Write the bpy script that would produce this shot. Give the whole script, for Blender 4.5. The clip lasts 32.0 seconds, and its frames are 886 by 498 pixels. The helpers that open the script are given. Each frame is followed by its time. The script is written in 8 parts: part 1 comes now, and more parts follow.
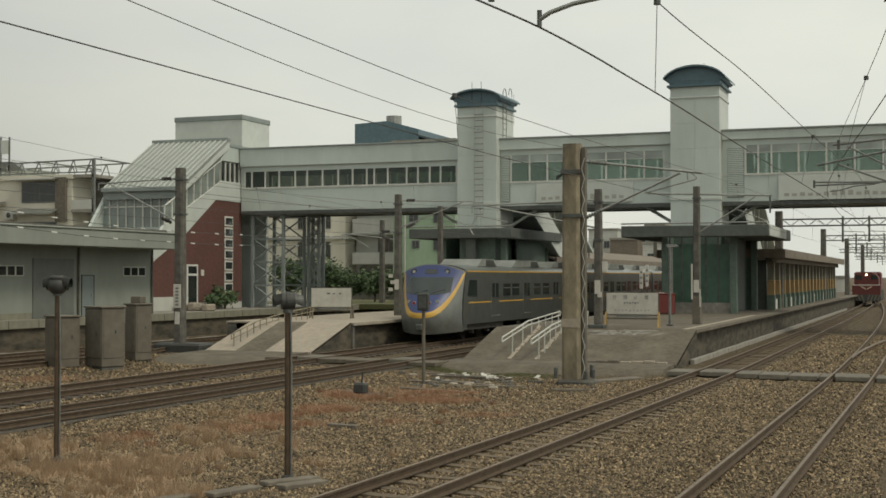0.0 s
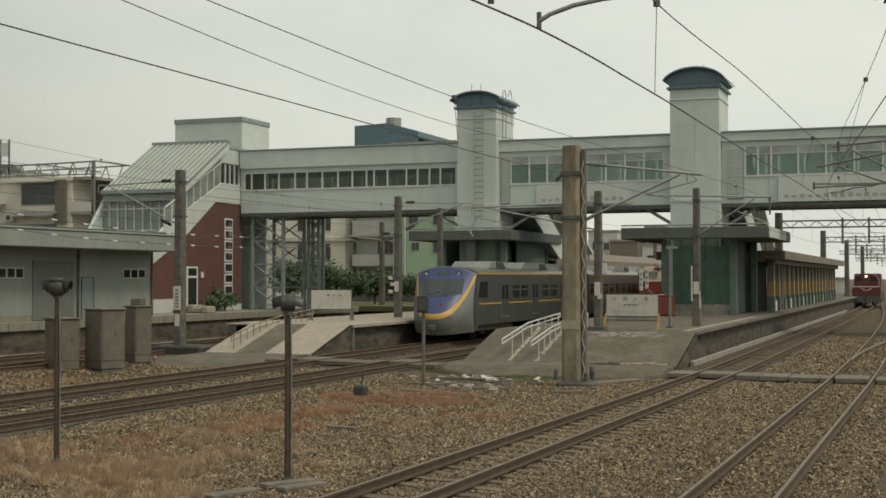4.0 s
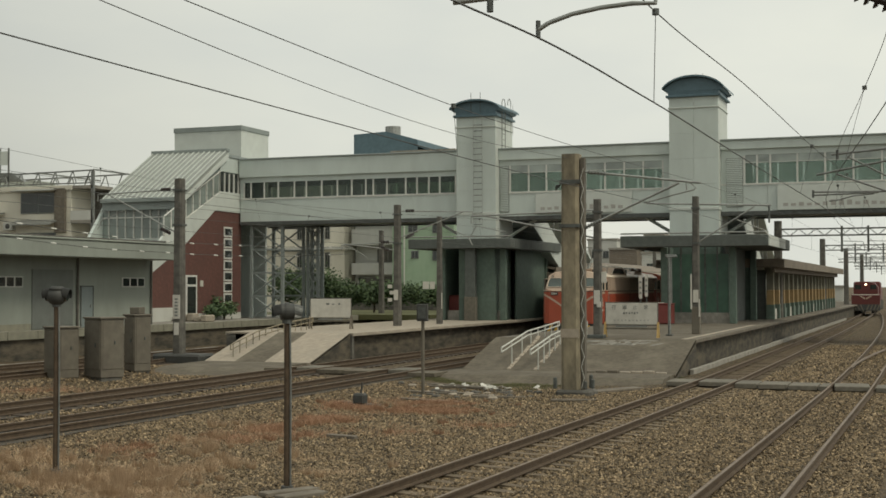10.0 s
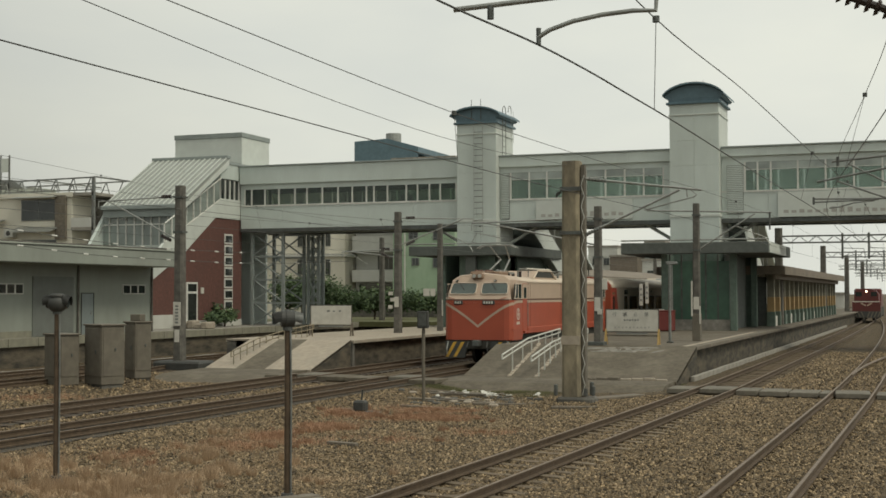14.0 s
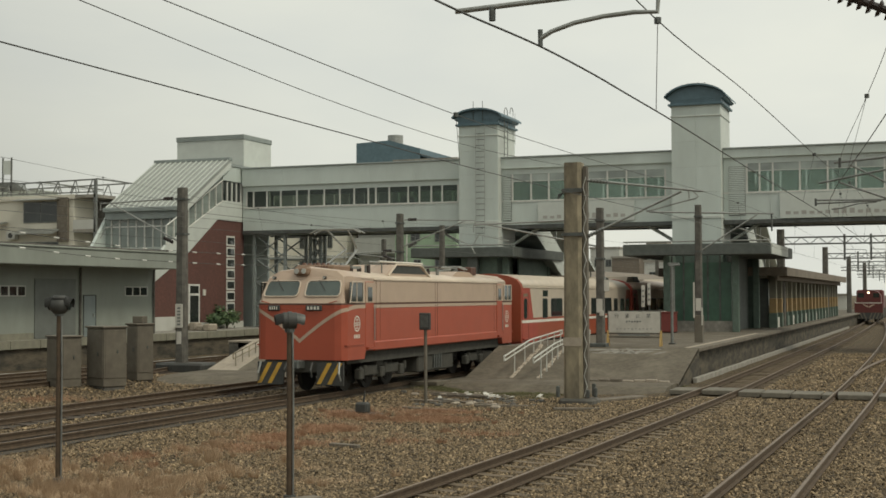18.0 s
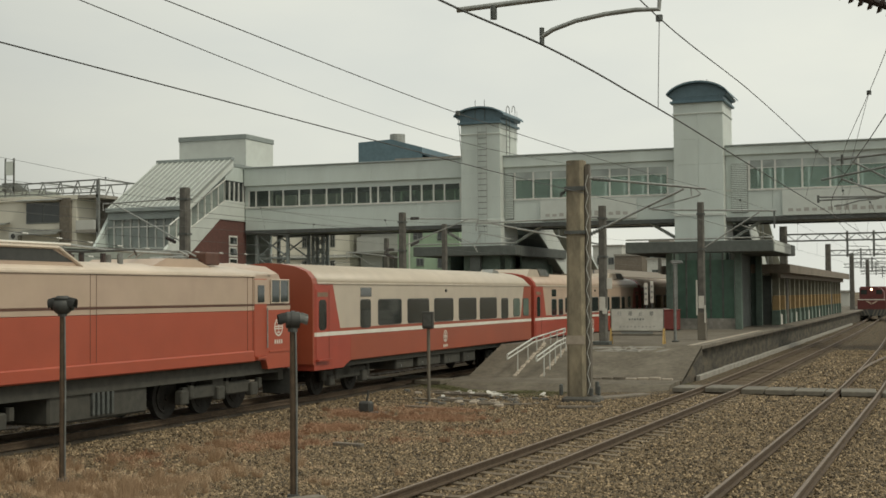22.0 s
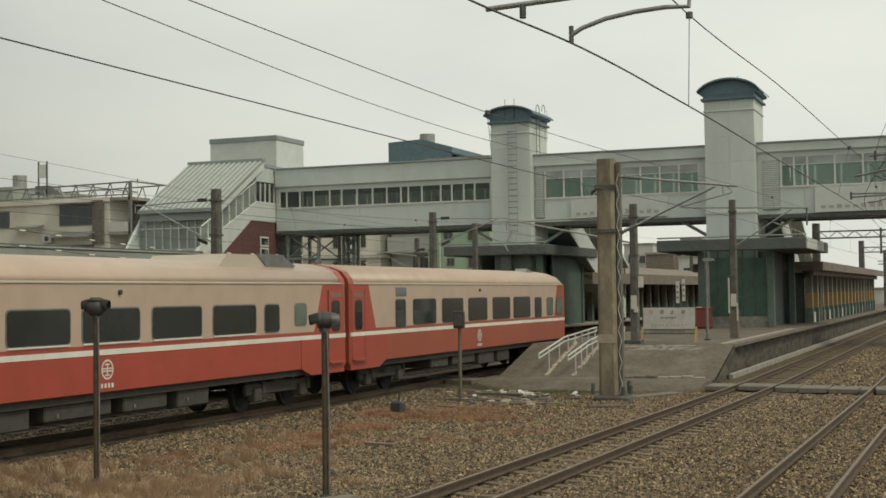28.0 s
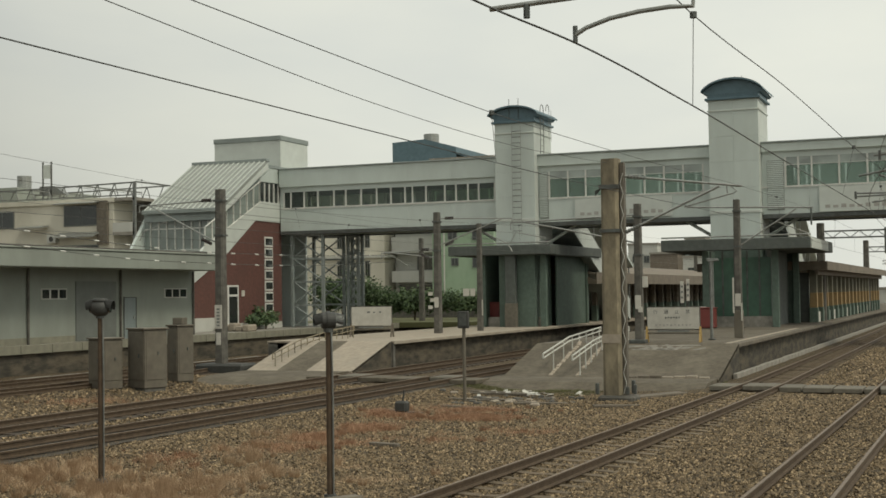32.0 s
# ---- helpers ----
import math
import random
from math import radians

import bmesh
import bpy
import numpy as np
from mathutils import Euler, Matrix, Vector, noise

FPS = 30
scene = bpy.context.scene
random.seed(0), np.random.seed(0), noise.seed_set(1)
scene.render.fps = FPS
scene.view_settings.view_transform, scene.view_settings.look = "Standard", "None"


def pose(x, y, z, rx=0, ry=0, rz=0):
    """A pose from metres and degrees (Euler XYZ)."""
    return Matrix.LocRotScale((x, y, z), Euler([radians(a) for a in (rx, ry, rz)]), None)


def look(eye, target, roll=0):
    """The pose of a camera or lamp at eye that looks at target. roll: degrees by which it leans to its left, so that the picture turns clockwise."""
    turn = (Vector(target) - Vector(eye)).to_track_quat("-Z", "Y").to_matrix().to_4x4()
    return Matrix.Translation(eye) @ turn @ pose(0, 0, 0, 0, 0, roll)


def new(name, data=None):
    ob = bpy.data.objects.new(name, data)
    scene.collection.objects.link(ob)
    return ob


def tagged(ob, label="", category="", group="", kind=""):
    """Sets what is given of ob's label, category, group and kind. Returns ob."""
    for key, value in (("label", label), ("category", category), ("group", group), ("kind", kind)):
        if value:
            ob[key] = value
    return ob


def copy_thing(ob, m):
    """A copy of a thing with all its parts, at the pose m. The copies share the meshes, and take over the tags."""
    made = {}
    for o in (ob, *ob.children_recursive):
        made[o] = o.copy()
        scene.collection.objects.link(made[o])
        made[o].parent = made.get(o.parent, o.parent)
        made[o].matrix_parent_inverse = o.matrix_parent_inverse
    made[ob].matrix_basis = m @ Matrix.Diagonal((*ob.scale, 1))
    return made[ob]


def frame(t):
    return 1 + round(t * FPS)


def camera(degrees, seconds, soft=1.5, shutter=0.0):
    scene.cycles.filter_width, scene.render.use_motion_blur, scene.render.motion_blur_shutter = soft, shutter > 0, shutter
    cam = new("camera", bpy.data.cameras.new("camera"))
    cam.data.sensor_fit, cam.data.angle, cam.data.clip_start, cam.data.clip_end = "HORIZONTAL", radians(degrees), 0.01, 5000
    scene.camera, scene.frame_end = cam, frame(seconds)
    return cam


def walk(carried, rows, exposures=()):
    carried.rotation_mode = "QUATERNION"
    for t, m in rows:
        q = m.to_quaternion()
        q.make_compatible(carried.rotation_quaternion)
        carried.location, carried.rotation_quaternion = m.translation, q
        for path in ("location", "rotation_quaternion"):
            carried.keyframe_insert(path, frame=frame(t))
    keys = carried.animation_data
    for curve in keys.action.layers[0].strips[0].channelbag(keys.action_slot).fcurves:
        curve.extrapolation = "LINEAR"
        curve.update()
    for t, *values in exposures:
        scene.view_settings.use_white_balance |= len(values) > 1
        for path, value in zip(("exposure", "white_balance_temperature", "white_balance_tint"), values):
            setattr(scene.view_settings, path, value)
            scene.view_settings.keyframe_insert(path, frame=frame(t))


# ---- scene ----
# camera: hand-held on the opposite platform, standing still, panning a little
cam = camera(37.0, 32.0, soft=1.6)
EYE = (0.0, 0.0, 2.8)
TURNS = [
    (0, 91.198, 0.000, 20.649), (0.5, 91.200, 0.026, 20.654), (1, 91.205, 0.005, 20.650), (1.5, 91.219, 0.046, 20.661),
    (2, 91.231, 0.015, 20.672), (2.5, 91.243, 0.041, 20.646), (3, 91.258, 0.050, 20.645), (3.5, 91.266, 0.039, 20.641),
    (5.5, 91.359, 0.101, 20.644), (6, 91.383, 0.099, 20.641), (6.5, 91.403, 0.084, 20.642), (7, 91.420, 0.092, 20.631),
    (7.5, 91.447, 0.083, 20.639), (8, 91.477, 0.097, 20.645), (8.5, 91.508, 0.071, 20.640), (9, 91.535, 0.113, 20.625),
    (9.5, 91.584, 0.066, 20.618), (10, 91.645, 0.094, 20.617), (10.5, 91.695, 0.073, 20.617), (11, 91.745, 0.065, 20.619),
    (11.5, 91.805, 0.070, 20.620), (12, 91.850, 0.048, 20.627), (12.5, 91.887, 0.054, 20.636), (13, 91.924, 0.060, 20.636),
    (13.5, 91.940, 0.065, 20.637), (14, 91.949, 0.096, 20.641), (14.5, 91.949, 0.063, 20.638), (16.5, 92.005, 0.076, 20.678),
    (17, 92.020, 0.118, 20.685), (17.5, 92.035, 0.098, 20.711), (18, 92.022, 0.157, 20.728), (18.5, 92.005, 0.227, 20.729),
    (19, 91.986, 0.306, 20.746), (19.5, 91.976, 0.320, 20.765), (20, 91.961, 0.339, 20.774), (20.5, 91.955, 0.362, 20.782),
    (21, 91.954, 0.371, 20.809), (21.5, 91.956, 0.404, 20.826), (22, 91.966, 0.425, 20.848), (22.5, 91.970, 0.428, 20.936),
    (23, 91.965, 0.472, 21.070), (23.5, 91.961, 0.496, 21.216), (24, 91.956, 0.529, 21.355), (24.5, 91.955, 0.545, 21.508),
    (25, 91.953, 0.599, 21.662), (25.5, 91.943, 0.642, 21.795), (27.5, 91.962, 0.750, 22.163), (28, 91.961, 0.760, 22.184),
    (28.5, 91.963, 0.745, 22.217), (29, 91.985, 0.757, 22.276), (29.5, 91.996, 0.766, 22.324), (30, 91.997, 0.778, 22.356),
    (30.5, 91.991, 0.802, 22.364), (31, 91.983, 0.817, 22.360), (31.5, 91.980, 0.826, 22.367), (32, 91.965, 0.814, 22.365),
]
walk(cam, [(t, pose(*EYE, a, b, c)) for t, a, b, c in TURNS], exposures=[(0, 0.07, 6720, 4.2), (8, 0.08, 6720, 4.2), (32, 0.12, 6720, 4.2)])

# world: hazy overcast sky, faint sun from high on the right
world = bpy.data.worlds.new("sky")
world.use_nodes = True
scene.world = world
wn = world.node_tree.nodes
wl = world.node_tree.links
sky = wn.new("ShaderNodeTexSky")
sky.sky_type = "NISHITA"
sky.sun_disc = False
sky.sun_elevation = radians(49)
sky.sun_rotation = radians(105)
sky.dust_density = 4.0
sky.air_density = 1.0
# cloud veil: greyish-white deck mixed over the clear sky
tc = wn.new("ShaderNodeTexCoord")
mapn = wn.new("ShaderNodeMapping")
mapn.inputs["Scale"].default_value = (1.0, 1.0, 3.0)
wl.new(tc.outputs["Generated"], mapn.inputs["Vector"])
cl = wn.new("ShaderNodeTexNoise")
cl.inputs["Scale"].default_value = 3.0
cl.inputs["Detail"].default_value = 5.0
wl.new(mapn.outputs["Vector"], cl.inputs["Vector"])
ramp = wn.new("ShaderNodeValToRGB")
ramp.color_ramp.elements[0].position = 0.3
ramp.color_ramp.elements[0].color = (6.35, 6.45, 6.3, 1)
ramp.color_ramp.elements[1].position = 0.75
ramp.color_ramp.elements[1].color = (7.75, 7.65, 7.0, 1)
wl.new(cl.outputs["Fac"], ramp.inputs["Fac"])
mixw = wn.new("ShaderNodeMixRGB")
mixw.inputs["Fac"].default_value = 0.9
wl.new(sky.outputs["Color"], mixw.inputs["Color1"])
# the veil is brighter towards the sun
sep = wn.new("ShaderNodeSeparateXYZ")
wl.new(tc.outputs["Generated"], sep.inputs["Vector"])
slant = wn.new("ShaderNodeMath")
slant.operation = "MULTIPLY_ADD"
slant.inputs[1].default_value = 2.0
wl.new(sep.outputs["X"], slant.inputs[0])
wl.new(sep.outputs["Y"], slant.inputs[2])
rise = wn.new("ShaderNodeMath")
rise.operation = "MULTIPLY_ADD"
rise.inputs[1].default_value = 1.5
wl.new(sep.outputs["Z"], rise.inputs[0])
wl.new(slant.outputs[0], rise.inputs[2])
span = wn.new("ShaderNodeMapRange")
span.inputs["From Min"].default_value, span.inputs["From Max"].default_value = -1.0, 2.0
wl.new(rise.outputs[0], span.inputs["Value"])
gain = wn.new("ShaderNodeValToRGB")
for k, (p, v) in enumerate(((0.13, 0.68), (0.2, 0.75), (0.27, 0.88), (0.4, 1.02), (0.67, 1.10))):
    e = gain.color_ramp.elements[k] if k < 2 else gain.color_ramp.elements.new(p)
    e.position, e.color = p, (v, v, v, 1)
wl.new(span.outputs["Result"], gain.inputs["Fac"])
lit = wn.new("ShaderNodeVectorMath")
lit.operation = "SCALE"
wl.new(ramp.outputs["Color"], lit.inputs[0])
wl.new(gain.outputs["Color"], lit.inputs["Scale"])
wl.new(lit.outputs["Vector"], mixw.inputs["Color2"])
bg = wn["Background"]
bg.inputs["Strength"].default_value = 0.1
wl.new(mixw.outputs["Color"], bg.inputs["Color"])

sun = new("sun", bpy.data.lights.new("sun", "SUN"))
sun.data.energy = 1.2
sun.data.angle = radians(12)
sun.data.color = (1.0, 0.93, 0.8)
sun.matrix_world = look((48, -13, 62), (0, 0, 0))

# ---- materials ----
def mat(name, c1, c2=None, scale=3.0, rough=0.7, metal=0.0, bump=0.0, bscale=40.0, stain=None, sscale=0.6, samount=0.5, rand=0.0, stretch=(1, 1, 1)):
    """Two-scale procedural surface: fine grain between c1 and c2, large stains towards stain, bump at bscale."""
    m = bpy.data.materials.new(name)
    m.use_nodes = True
    n, l = m.node_tree.nodes, m.node_tree.links
    b = n["Principled BSDF"]
    b.inputs["Roughness"].default_value = rough
    b.inputs["Metallic"].default_value = metal
    c2 = c2 or tuple(v * 0.75 for v in c1)
    co = n.new("ShaderNodeTexCoord")
    mp = n.new("ShaderNodeMapping")
    mp.inputs["Scale"].default_value = stretch
    l.new(co.outputs["Object"], mp.inputs["Vector"])
    t1 = n.new("ShaderNodeTexNoise")
    t1.inputs["Scale"].default_value = scale
    t1.inputs["Detail"].default_value = 6
    l.new(mp.outputs["Vector"], t1.inputs["Vector"])
    r1 = n.new("ShaderNodeValToRGB")
    r1.color_ramp.elements[0].position, r1.color_ramp.elements[1].position = 0.35, 0.68
    r1.color_ramp.elements[0].color, r1.color_ramp.elements[1].color = (*c2, 1), (*c1, 1)
    l.new(t1.outputs["Fac"], r1.inputs["Fac"])
    last = r1.outputs["Color"]
    if stain:
        t2 = n.new("ShaderNodeTexNoise")
        t2.inputs["Scale"].default_value = sscale
        t2.inputs["Detail"].default_value = 8
        t2.inputs["Roughness"].default_value = 0.65
        l.new(mp.outputs["Vector"], t2.inputs["Vector"])
        r2 = n.new("ShaderNodeValToRGB")
        r2.color_ramp.elements[0].position, r2.color_ramp.elements[1].position = 0.45, 0.7
        r2.color_ramp.elements[0].color, r2.color_ramp.elements[1].color = (0, 0, 0, 1), (samount, samount, samount, 1)
        l.new(t2.outputs["Fac"], r2.inputs["Fac"])
        mx = n.new("ShaderNodeMixRGB")
        l.new(r2.outputs["Color"], mx.inputs["Fac"])
        l.new(last, mx.inputs["Color1"])
        mx.inputs["Color2"].default_value = (*stain, 1)
        last = mx.outputs["Color"]
    if rand:
        oi = n.new("ShaderNodeObjectInfo")
        hv = n.new("ShaderNodeHueSaturation")
        ma = n.new("ShaderNodeMath")
        ma.operation = "MULTIPLY_ADD"
        ma.inputs[1].default_value, ma.inputs[2].default_value = rand, 1 - rand / 2
        l.new(oi.outputs["Random"], ma.inputs[0])
        l.new(ma.outputs[0], hv.inputs["Value"])
        l.new(last, hv.inputs["Color"])
        last = hv.outputs["Color"]
    l.new(last, b.inputs["Base Color"])
    if bump:
        t3 = n.new("ShaderNodeTexNoise")
        t3.inputs["Scale"].default_value = bscale
        t3.inputs["Detail"].default_value = 4
        l.new(mp.outputs["Vector"], t3.inputs["Vector"])
        bp = n.new("ShaderNodeBump")
        bp.inputs["Strength"].default_value = bump
        bp.inputs["Distance"].default_value = 0.02
        l.new(t3.outputs["Fac"], bp.inputs["Height"])
        l.new(bp.outputs["Normal"], b.inputs["Normal"])
    return m


def glass_mat(name, tint, rough=0.06):
    """Dark tinted glazing that mirrors the sky."""
    m = mat(name, tint, tuple(v * 0.6 for v in tint), 0.8, rough)
    m.node_tree.nodes["Principled BSDF"].inputs["Specular IOR Level"].default_value = 0.8
    return m


def clear_glass(name, tint, see):
    """Window glass: partly clear with a tinted gloss."""
    m = bpy.data.materials.new(name)
    m.use_nodes = True
    n, l = m.node_tree.nodes, m.node_tree.links
    b = n["Principled BSDF"]
    b.inputs["Base Color"].default_value = (*tint, 1)
    b.inputs["Roughness"].default_value = 0.06
    t = n.new("ShaderNodeBsdfTransparent")
    t.inputs["Color"].default_value = (0.84, 0.91, 0.865, 1)
    x = n.new("ShaderNodeMixShader")
    x.inputs["Fac"].default_value = see
    l.new(b.outputs[0], x.inputs[1])
    l.new(t.outputs[0], x.inputs[2])
    l.new(x.outputs[0], n["Material Output"].inputs["Surface"])
    return m


M = {}
M["glass_span"] = clear_glass("glass_span", (0.10, 0.115, 0.11), 0.6)
M["glass_span_green"] = clear_glass("glass_span_green", (0.22, 0.30, 0.26), 0.5)
M["rail_top"] = mat("rail_top", (0.27, 0.21, 0.15), (0.15, 0.105, 0.075), 6, 0.5, 0.5, 0.1, 60)
M["rail_side"] = mat("rail_side", (0.105, 0.073, 0.046), (0.07, 0.048, 0.031), 8, 0.85, 0.1, 0.2, 80)
M["sleeper"] = mat("sleeper", (0.23, 0.18, 0.12), (0.14, 0.11, 0.075), 9, 0.9, 0, 0.4, 50, (0.09, 0.06, 0.04), 2.0, 0.7, 0.3)
M["sleeper_wood"] = mat("sleeper_wood", (0.13, 0.10, 0.075), (0.06, 0.045, 0.035), 9, 0.9, 0, 0.4, 50, (0.05, 0.04, 0.03), 2.0, 0.7, 0.3)
M["concrete"] = mat("concrete", (0.34, 0.32, 0.28), (0.24, 0.225, 0.195), 5, 0.9, 0, 0.3, 60, (0.13, 0.125, 0.11), 0.7, 0.7)
M["concrete_dark"] = mat("concrete_dark", (0.16, 0.15, 0.13), (0.09, 0.085, 0.075), 4, 0.92, 0, 0.3, 50, (0.05, 0.05, 0.045), 0.8, 0.7)
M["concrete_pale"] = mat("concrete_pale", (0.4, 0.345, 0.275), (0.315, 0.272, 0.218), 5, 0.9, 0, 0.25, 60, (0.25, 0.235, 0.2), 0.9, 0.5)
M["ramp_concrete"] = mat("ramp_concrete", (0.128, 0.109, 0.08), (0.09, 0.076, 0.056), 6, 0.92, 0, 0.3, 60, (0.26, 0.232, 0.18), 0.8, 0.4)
M["edge_worn"] = mat("edge_worn", (0.19, 0.165, 0.13), (0.125, 0.108, 0.085), 5, 0.92, 0, 0.3, 60, (0.10, 0.09, 0.075), 0.8, 0.6, 0.25)
M["slab_grey"] = mat("slab_grey", (0.19, 0.172, 0.138), (0.14, 0.127, 0.102), 6, 0.9, 0, 0.3, 60, (0.10, 0.095, 0.08), 1.2, 0.5, 0.2)
M["wheel"] = mat("wheel", (0.045, 0.042, 0.037), (0.028, 0.026, 0.023), 8, 0.8, 0.2)
# dark brown face walls; the shade under the platform edge is in the colour
M["wall_dark"] = mat("wall_dark", (0.095, 0.083, 0.062), (0.042, 0.038, 0.03), 2.6, 0.95, 0, 0.7, 14, (0.15, 0.122, 0.085), 1.3, 0.75, 0, (1, 0.5, 1.6))
M["bed_oily"] = mat("bed_oily", (0.085, 0.07, 0.052), (0.045, 0.037, 0.029), 14, 0.9, 0, 1.0, 30, (0.12, 0.10, 0.075), 1.2, 0.5)
M["pole_concrete"] = mat("pole_concrete", (0.32, 0.275, 0.19), (0.215, 0.185, 0.128), 5, 0.9, 0, 0.3, 60, (0.10, 0.086, 0.064), 1.8, 0.9, 0, (1, 1, 0.45))
M["clad"] = mat("clad", (0.575, 0.635, 0.60), (0.54, 0.595, 0.56), 1.5, 0.55, 0.1, 0.03, 8, (0.40, 0.435, 0.41), 0.35, 0.45, 0.05, (1, 1, 0.35))
M["clad_light"] = mat("clad_light", (0.58, 0.615, 0.575), (0.53, 0.56, 0.525), 2, 0.55, 0, 0.03, 8, (0.42, 0.44, 0.415), 0.4, 0.4, 0.05)
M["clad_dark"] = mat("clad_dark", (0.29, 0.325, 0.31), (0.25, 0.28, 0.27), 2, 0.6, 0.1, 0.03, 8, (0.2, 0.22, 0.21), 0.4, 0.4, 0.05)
M["slate_blue"] = mat("slate_blue", (0.125, 0.195, 0.23), (0.10, 0.16, 0.19), 3, 0.5, 0.1, 0.05, 12, (0.08, 0.125, 0.15), 0.8, 0.5)
M["roof_metal"] = mat("roof_metal", (0.31, 0.33, 0.305), (0.27, 0.285, 0.265), 2.5, 0.45, 0.2, 0.05, 12, (0.30, 0.31, 0.29), 0.6, 0.4, 0.06)
M["brick_red"] = mat("brick_red", (0.15, 0.068, 0.054), (0.11, 0.05, 0.041), 6, 0.85, 0, 0.3, 60, (0.085, 0.045, 0.038), 0.6, 0.5, 0.25)
M["mortar"] = mat("mortar", (0.23, 0.16, 0.13), (0.17, 0.12, 0.1), 8, 0.92, 0, 0.2, 60)
M["white_frame"] = mat("white_frame", (0.70, 0.70, 0.66), (0.60, 0.60, 0.56), 6, 0.5, 0, 0.05, 20, (0.4, 0.4, 0.36), 1.2, 0.35)
M["glass_dark"] = glass_mat("glass_dark", (0.035, 0.042, 0.04))
M["glass_green"] = glass_mat("glass_green", (0.10, 0.16, 0.145))
M["glass_pale"] = glass_mat("glass_pale", (0.27, 0.31, 0.285), 0.12)
M["glass_frost"] = glass_mat("glass_frost", (0.42, 0.47, 0.44), 0.25)
M["green_panel"] = mat("green_panel", (0.06, 0.135, 0.092), (0.045, 0.10, 0.07), 2.5, 0.4, 0, 0.05, 20, (0.03, 0.055, 0.042), 0.7, 0.6)
M["glass_screen"] = glass_mat("glass_screen", (0.075, 0.10, 0.09), 0.08)
M["glass_end"] = glass_mat("glass_end", (0.16, 0.205, 0.17), 0.1)
M["tan_plate"] = mat("tan_plate", (0.24, 0.16, 0.105), (0.2, 0.13, 0.085), 4, 0.6)
M["glass_cab"] = glass_mat("glass_cab", (0.03, 0.045, 0.045), 0.04)
M["steel_dark"] = mat("steel_dark", (0.13, 0.14, 0.132), (0.085, 0.093, 0.088), 8, 0.6, 0.4, 0.1, 40, (0.06, 0.045, 0.035), 1.5, 0.5)
M["steel_grey"] = mat("steel_grey", (0.25, 0.26, 0.25), (0.17, 0.18, 0.17), 8, 0.5, 0.5, 0.1, 40, (0.13, 0.11, 0.09), 1.5, 0.5)
M["steel_green"] = mat("steel_green", (0.125, 0.172, 0.142), (0.10, 0.138, 0.113), 5, 0.75, 0.0, 0.08, 30, (0.06, 0.082, 0.068), 0.8, 0.5)
M["galv"] = mat("galv", (0.40, 0.41, 0.39), (0.30, 0.31, 0.29), 10, 0.45, 0.6, 0.05, 40, (0.2, 0.18, 0.15), 2, 0.4)
M["black"] = mat("black", (0.055, 0.057, 0.053), (0.038, 0.04, 0.037), 8, 0.6, 0, 0.1, 40, (0.06, 0.056, 0.05), 1.5, 0.6)
M["under"] = mat("under", (0.072, 0.07, 0.059), (0.05, 0.049, 0.042), 6, 0.95, 0.0, 0.2, 30, (0.06, 0.055, 0.045), 1.5, 0.5)
M["wire"] = mat("wire", (0.13, 0.13, 0.125), (0.085, 0.085, 0.08), 8, 0.6, 0.6)
M["porcelain"] = mat("porcelain", (0.05, 0.035, 0.03), (0.03, 0.022, 0.02), 8, 0.25)
M["orange"] = mat("orange", (0.385, 0.082, 0.043), (0.34, 0.071, 0.037), 1.6, 0.42, 0, 0.03, 10, (0.33, 0.06, 0.03), 0.8, 0.35)
M["red_coach"] = mat("red_coach", (0.335, 0.078, 0.038), (0.29, 0.067, 0.033), 1.6, 0.4, 0, 0.03, 10, (0.19, 0.05, 0.03), 0.8, 0.35)
M["red_bright"] = mat("red_bright", (0.36, 0.062, 0.037), (0.32, 0.055, 0.033), 1.6, 0.38, 0, 0.03, 10, (0.4, 0.06, 0.04), 0.8, 0.3)
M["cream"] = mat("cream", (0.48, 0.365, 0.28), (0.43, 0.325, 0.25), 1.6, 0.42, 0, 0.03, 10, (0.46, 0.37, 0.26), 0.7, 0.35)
M["coach_cream"] = mat("coach_cream", (0.51, 0.445, 0.36), (0.46, 0.4, 0.325), 1.6, 0.42, 0, 0.03, 10, (0.48, 0.42, 0.33), 0.7, 0.4)
M["canopy_dark"] = mat("canopy_dark", (0.115, 0.128, 0.118), (0.09, 0.10, 0.092), 4, 0.8, 0, 0.1, 30, (0.06, 0.066, 0.06), 0.8, 0.5)
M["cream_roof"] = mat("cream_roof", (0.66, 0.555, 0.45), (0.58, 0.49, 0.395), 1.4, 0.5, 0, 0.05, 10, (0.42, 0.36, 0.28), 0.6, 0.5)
M["white_stripe"] = mat("white_stripe", (0.74, 0.71, 0.63), (0.66, 0.63, 0.56), 3, 0.45, 0, 0, 10, (0.5, 0.47, 0.41), 1, 0.35)
M["brown_line"] = mat("brown_line", (0.12, 0.055, 0.035), (0.09, 0.04, 0.028), 4, 0.5)
M["stainless"] = mat("stainless", (0.25, 0.265, 0.25), (0.21, 0.222, 0.21), 2, 0.35, 0.75, 0.03, 12, (0.17, 0.165, 0.15), 0.7, 0.4, 0, (0.3, 1, 1))
M["emu_blue"] = mat("emu_blue", (0.05, 0.07, 0.19), (0.04, 0.057, 0.16), 2, 0.35, 0, 0.02, 10, (0.035, 0.045, 0.12), 0.9, 0.3)
M["emu_yellow"] = mat("emu_yellow", (0.6, 0.36, 0.06), (0.53, 0.31, 0.055), 2, 0.4, 0, 0.02, 10, (0.5, 0.3, 0.05), 0.9, 0.3)
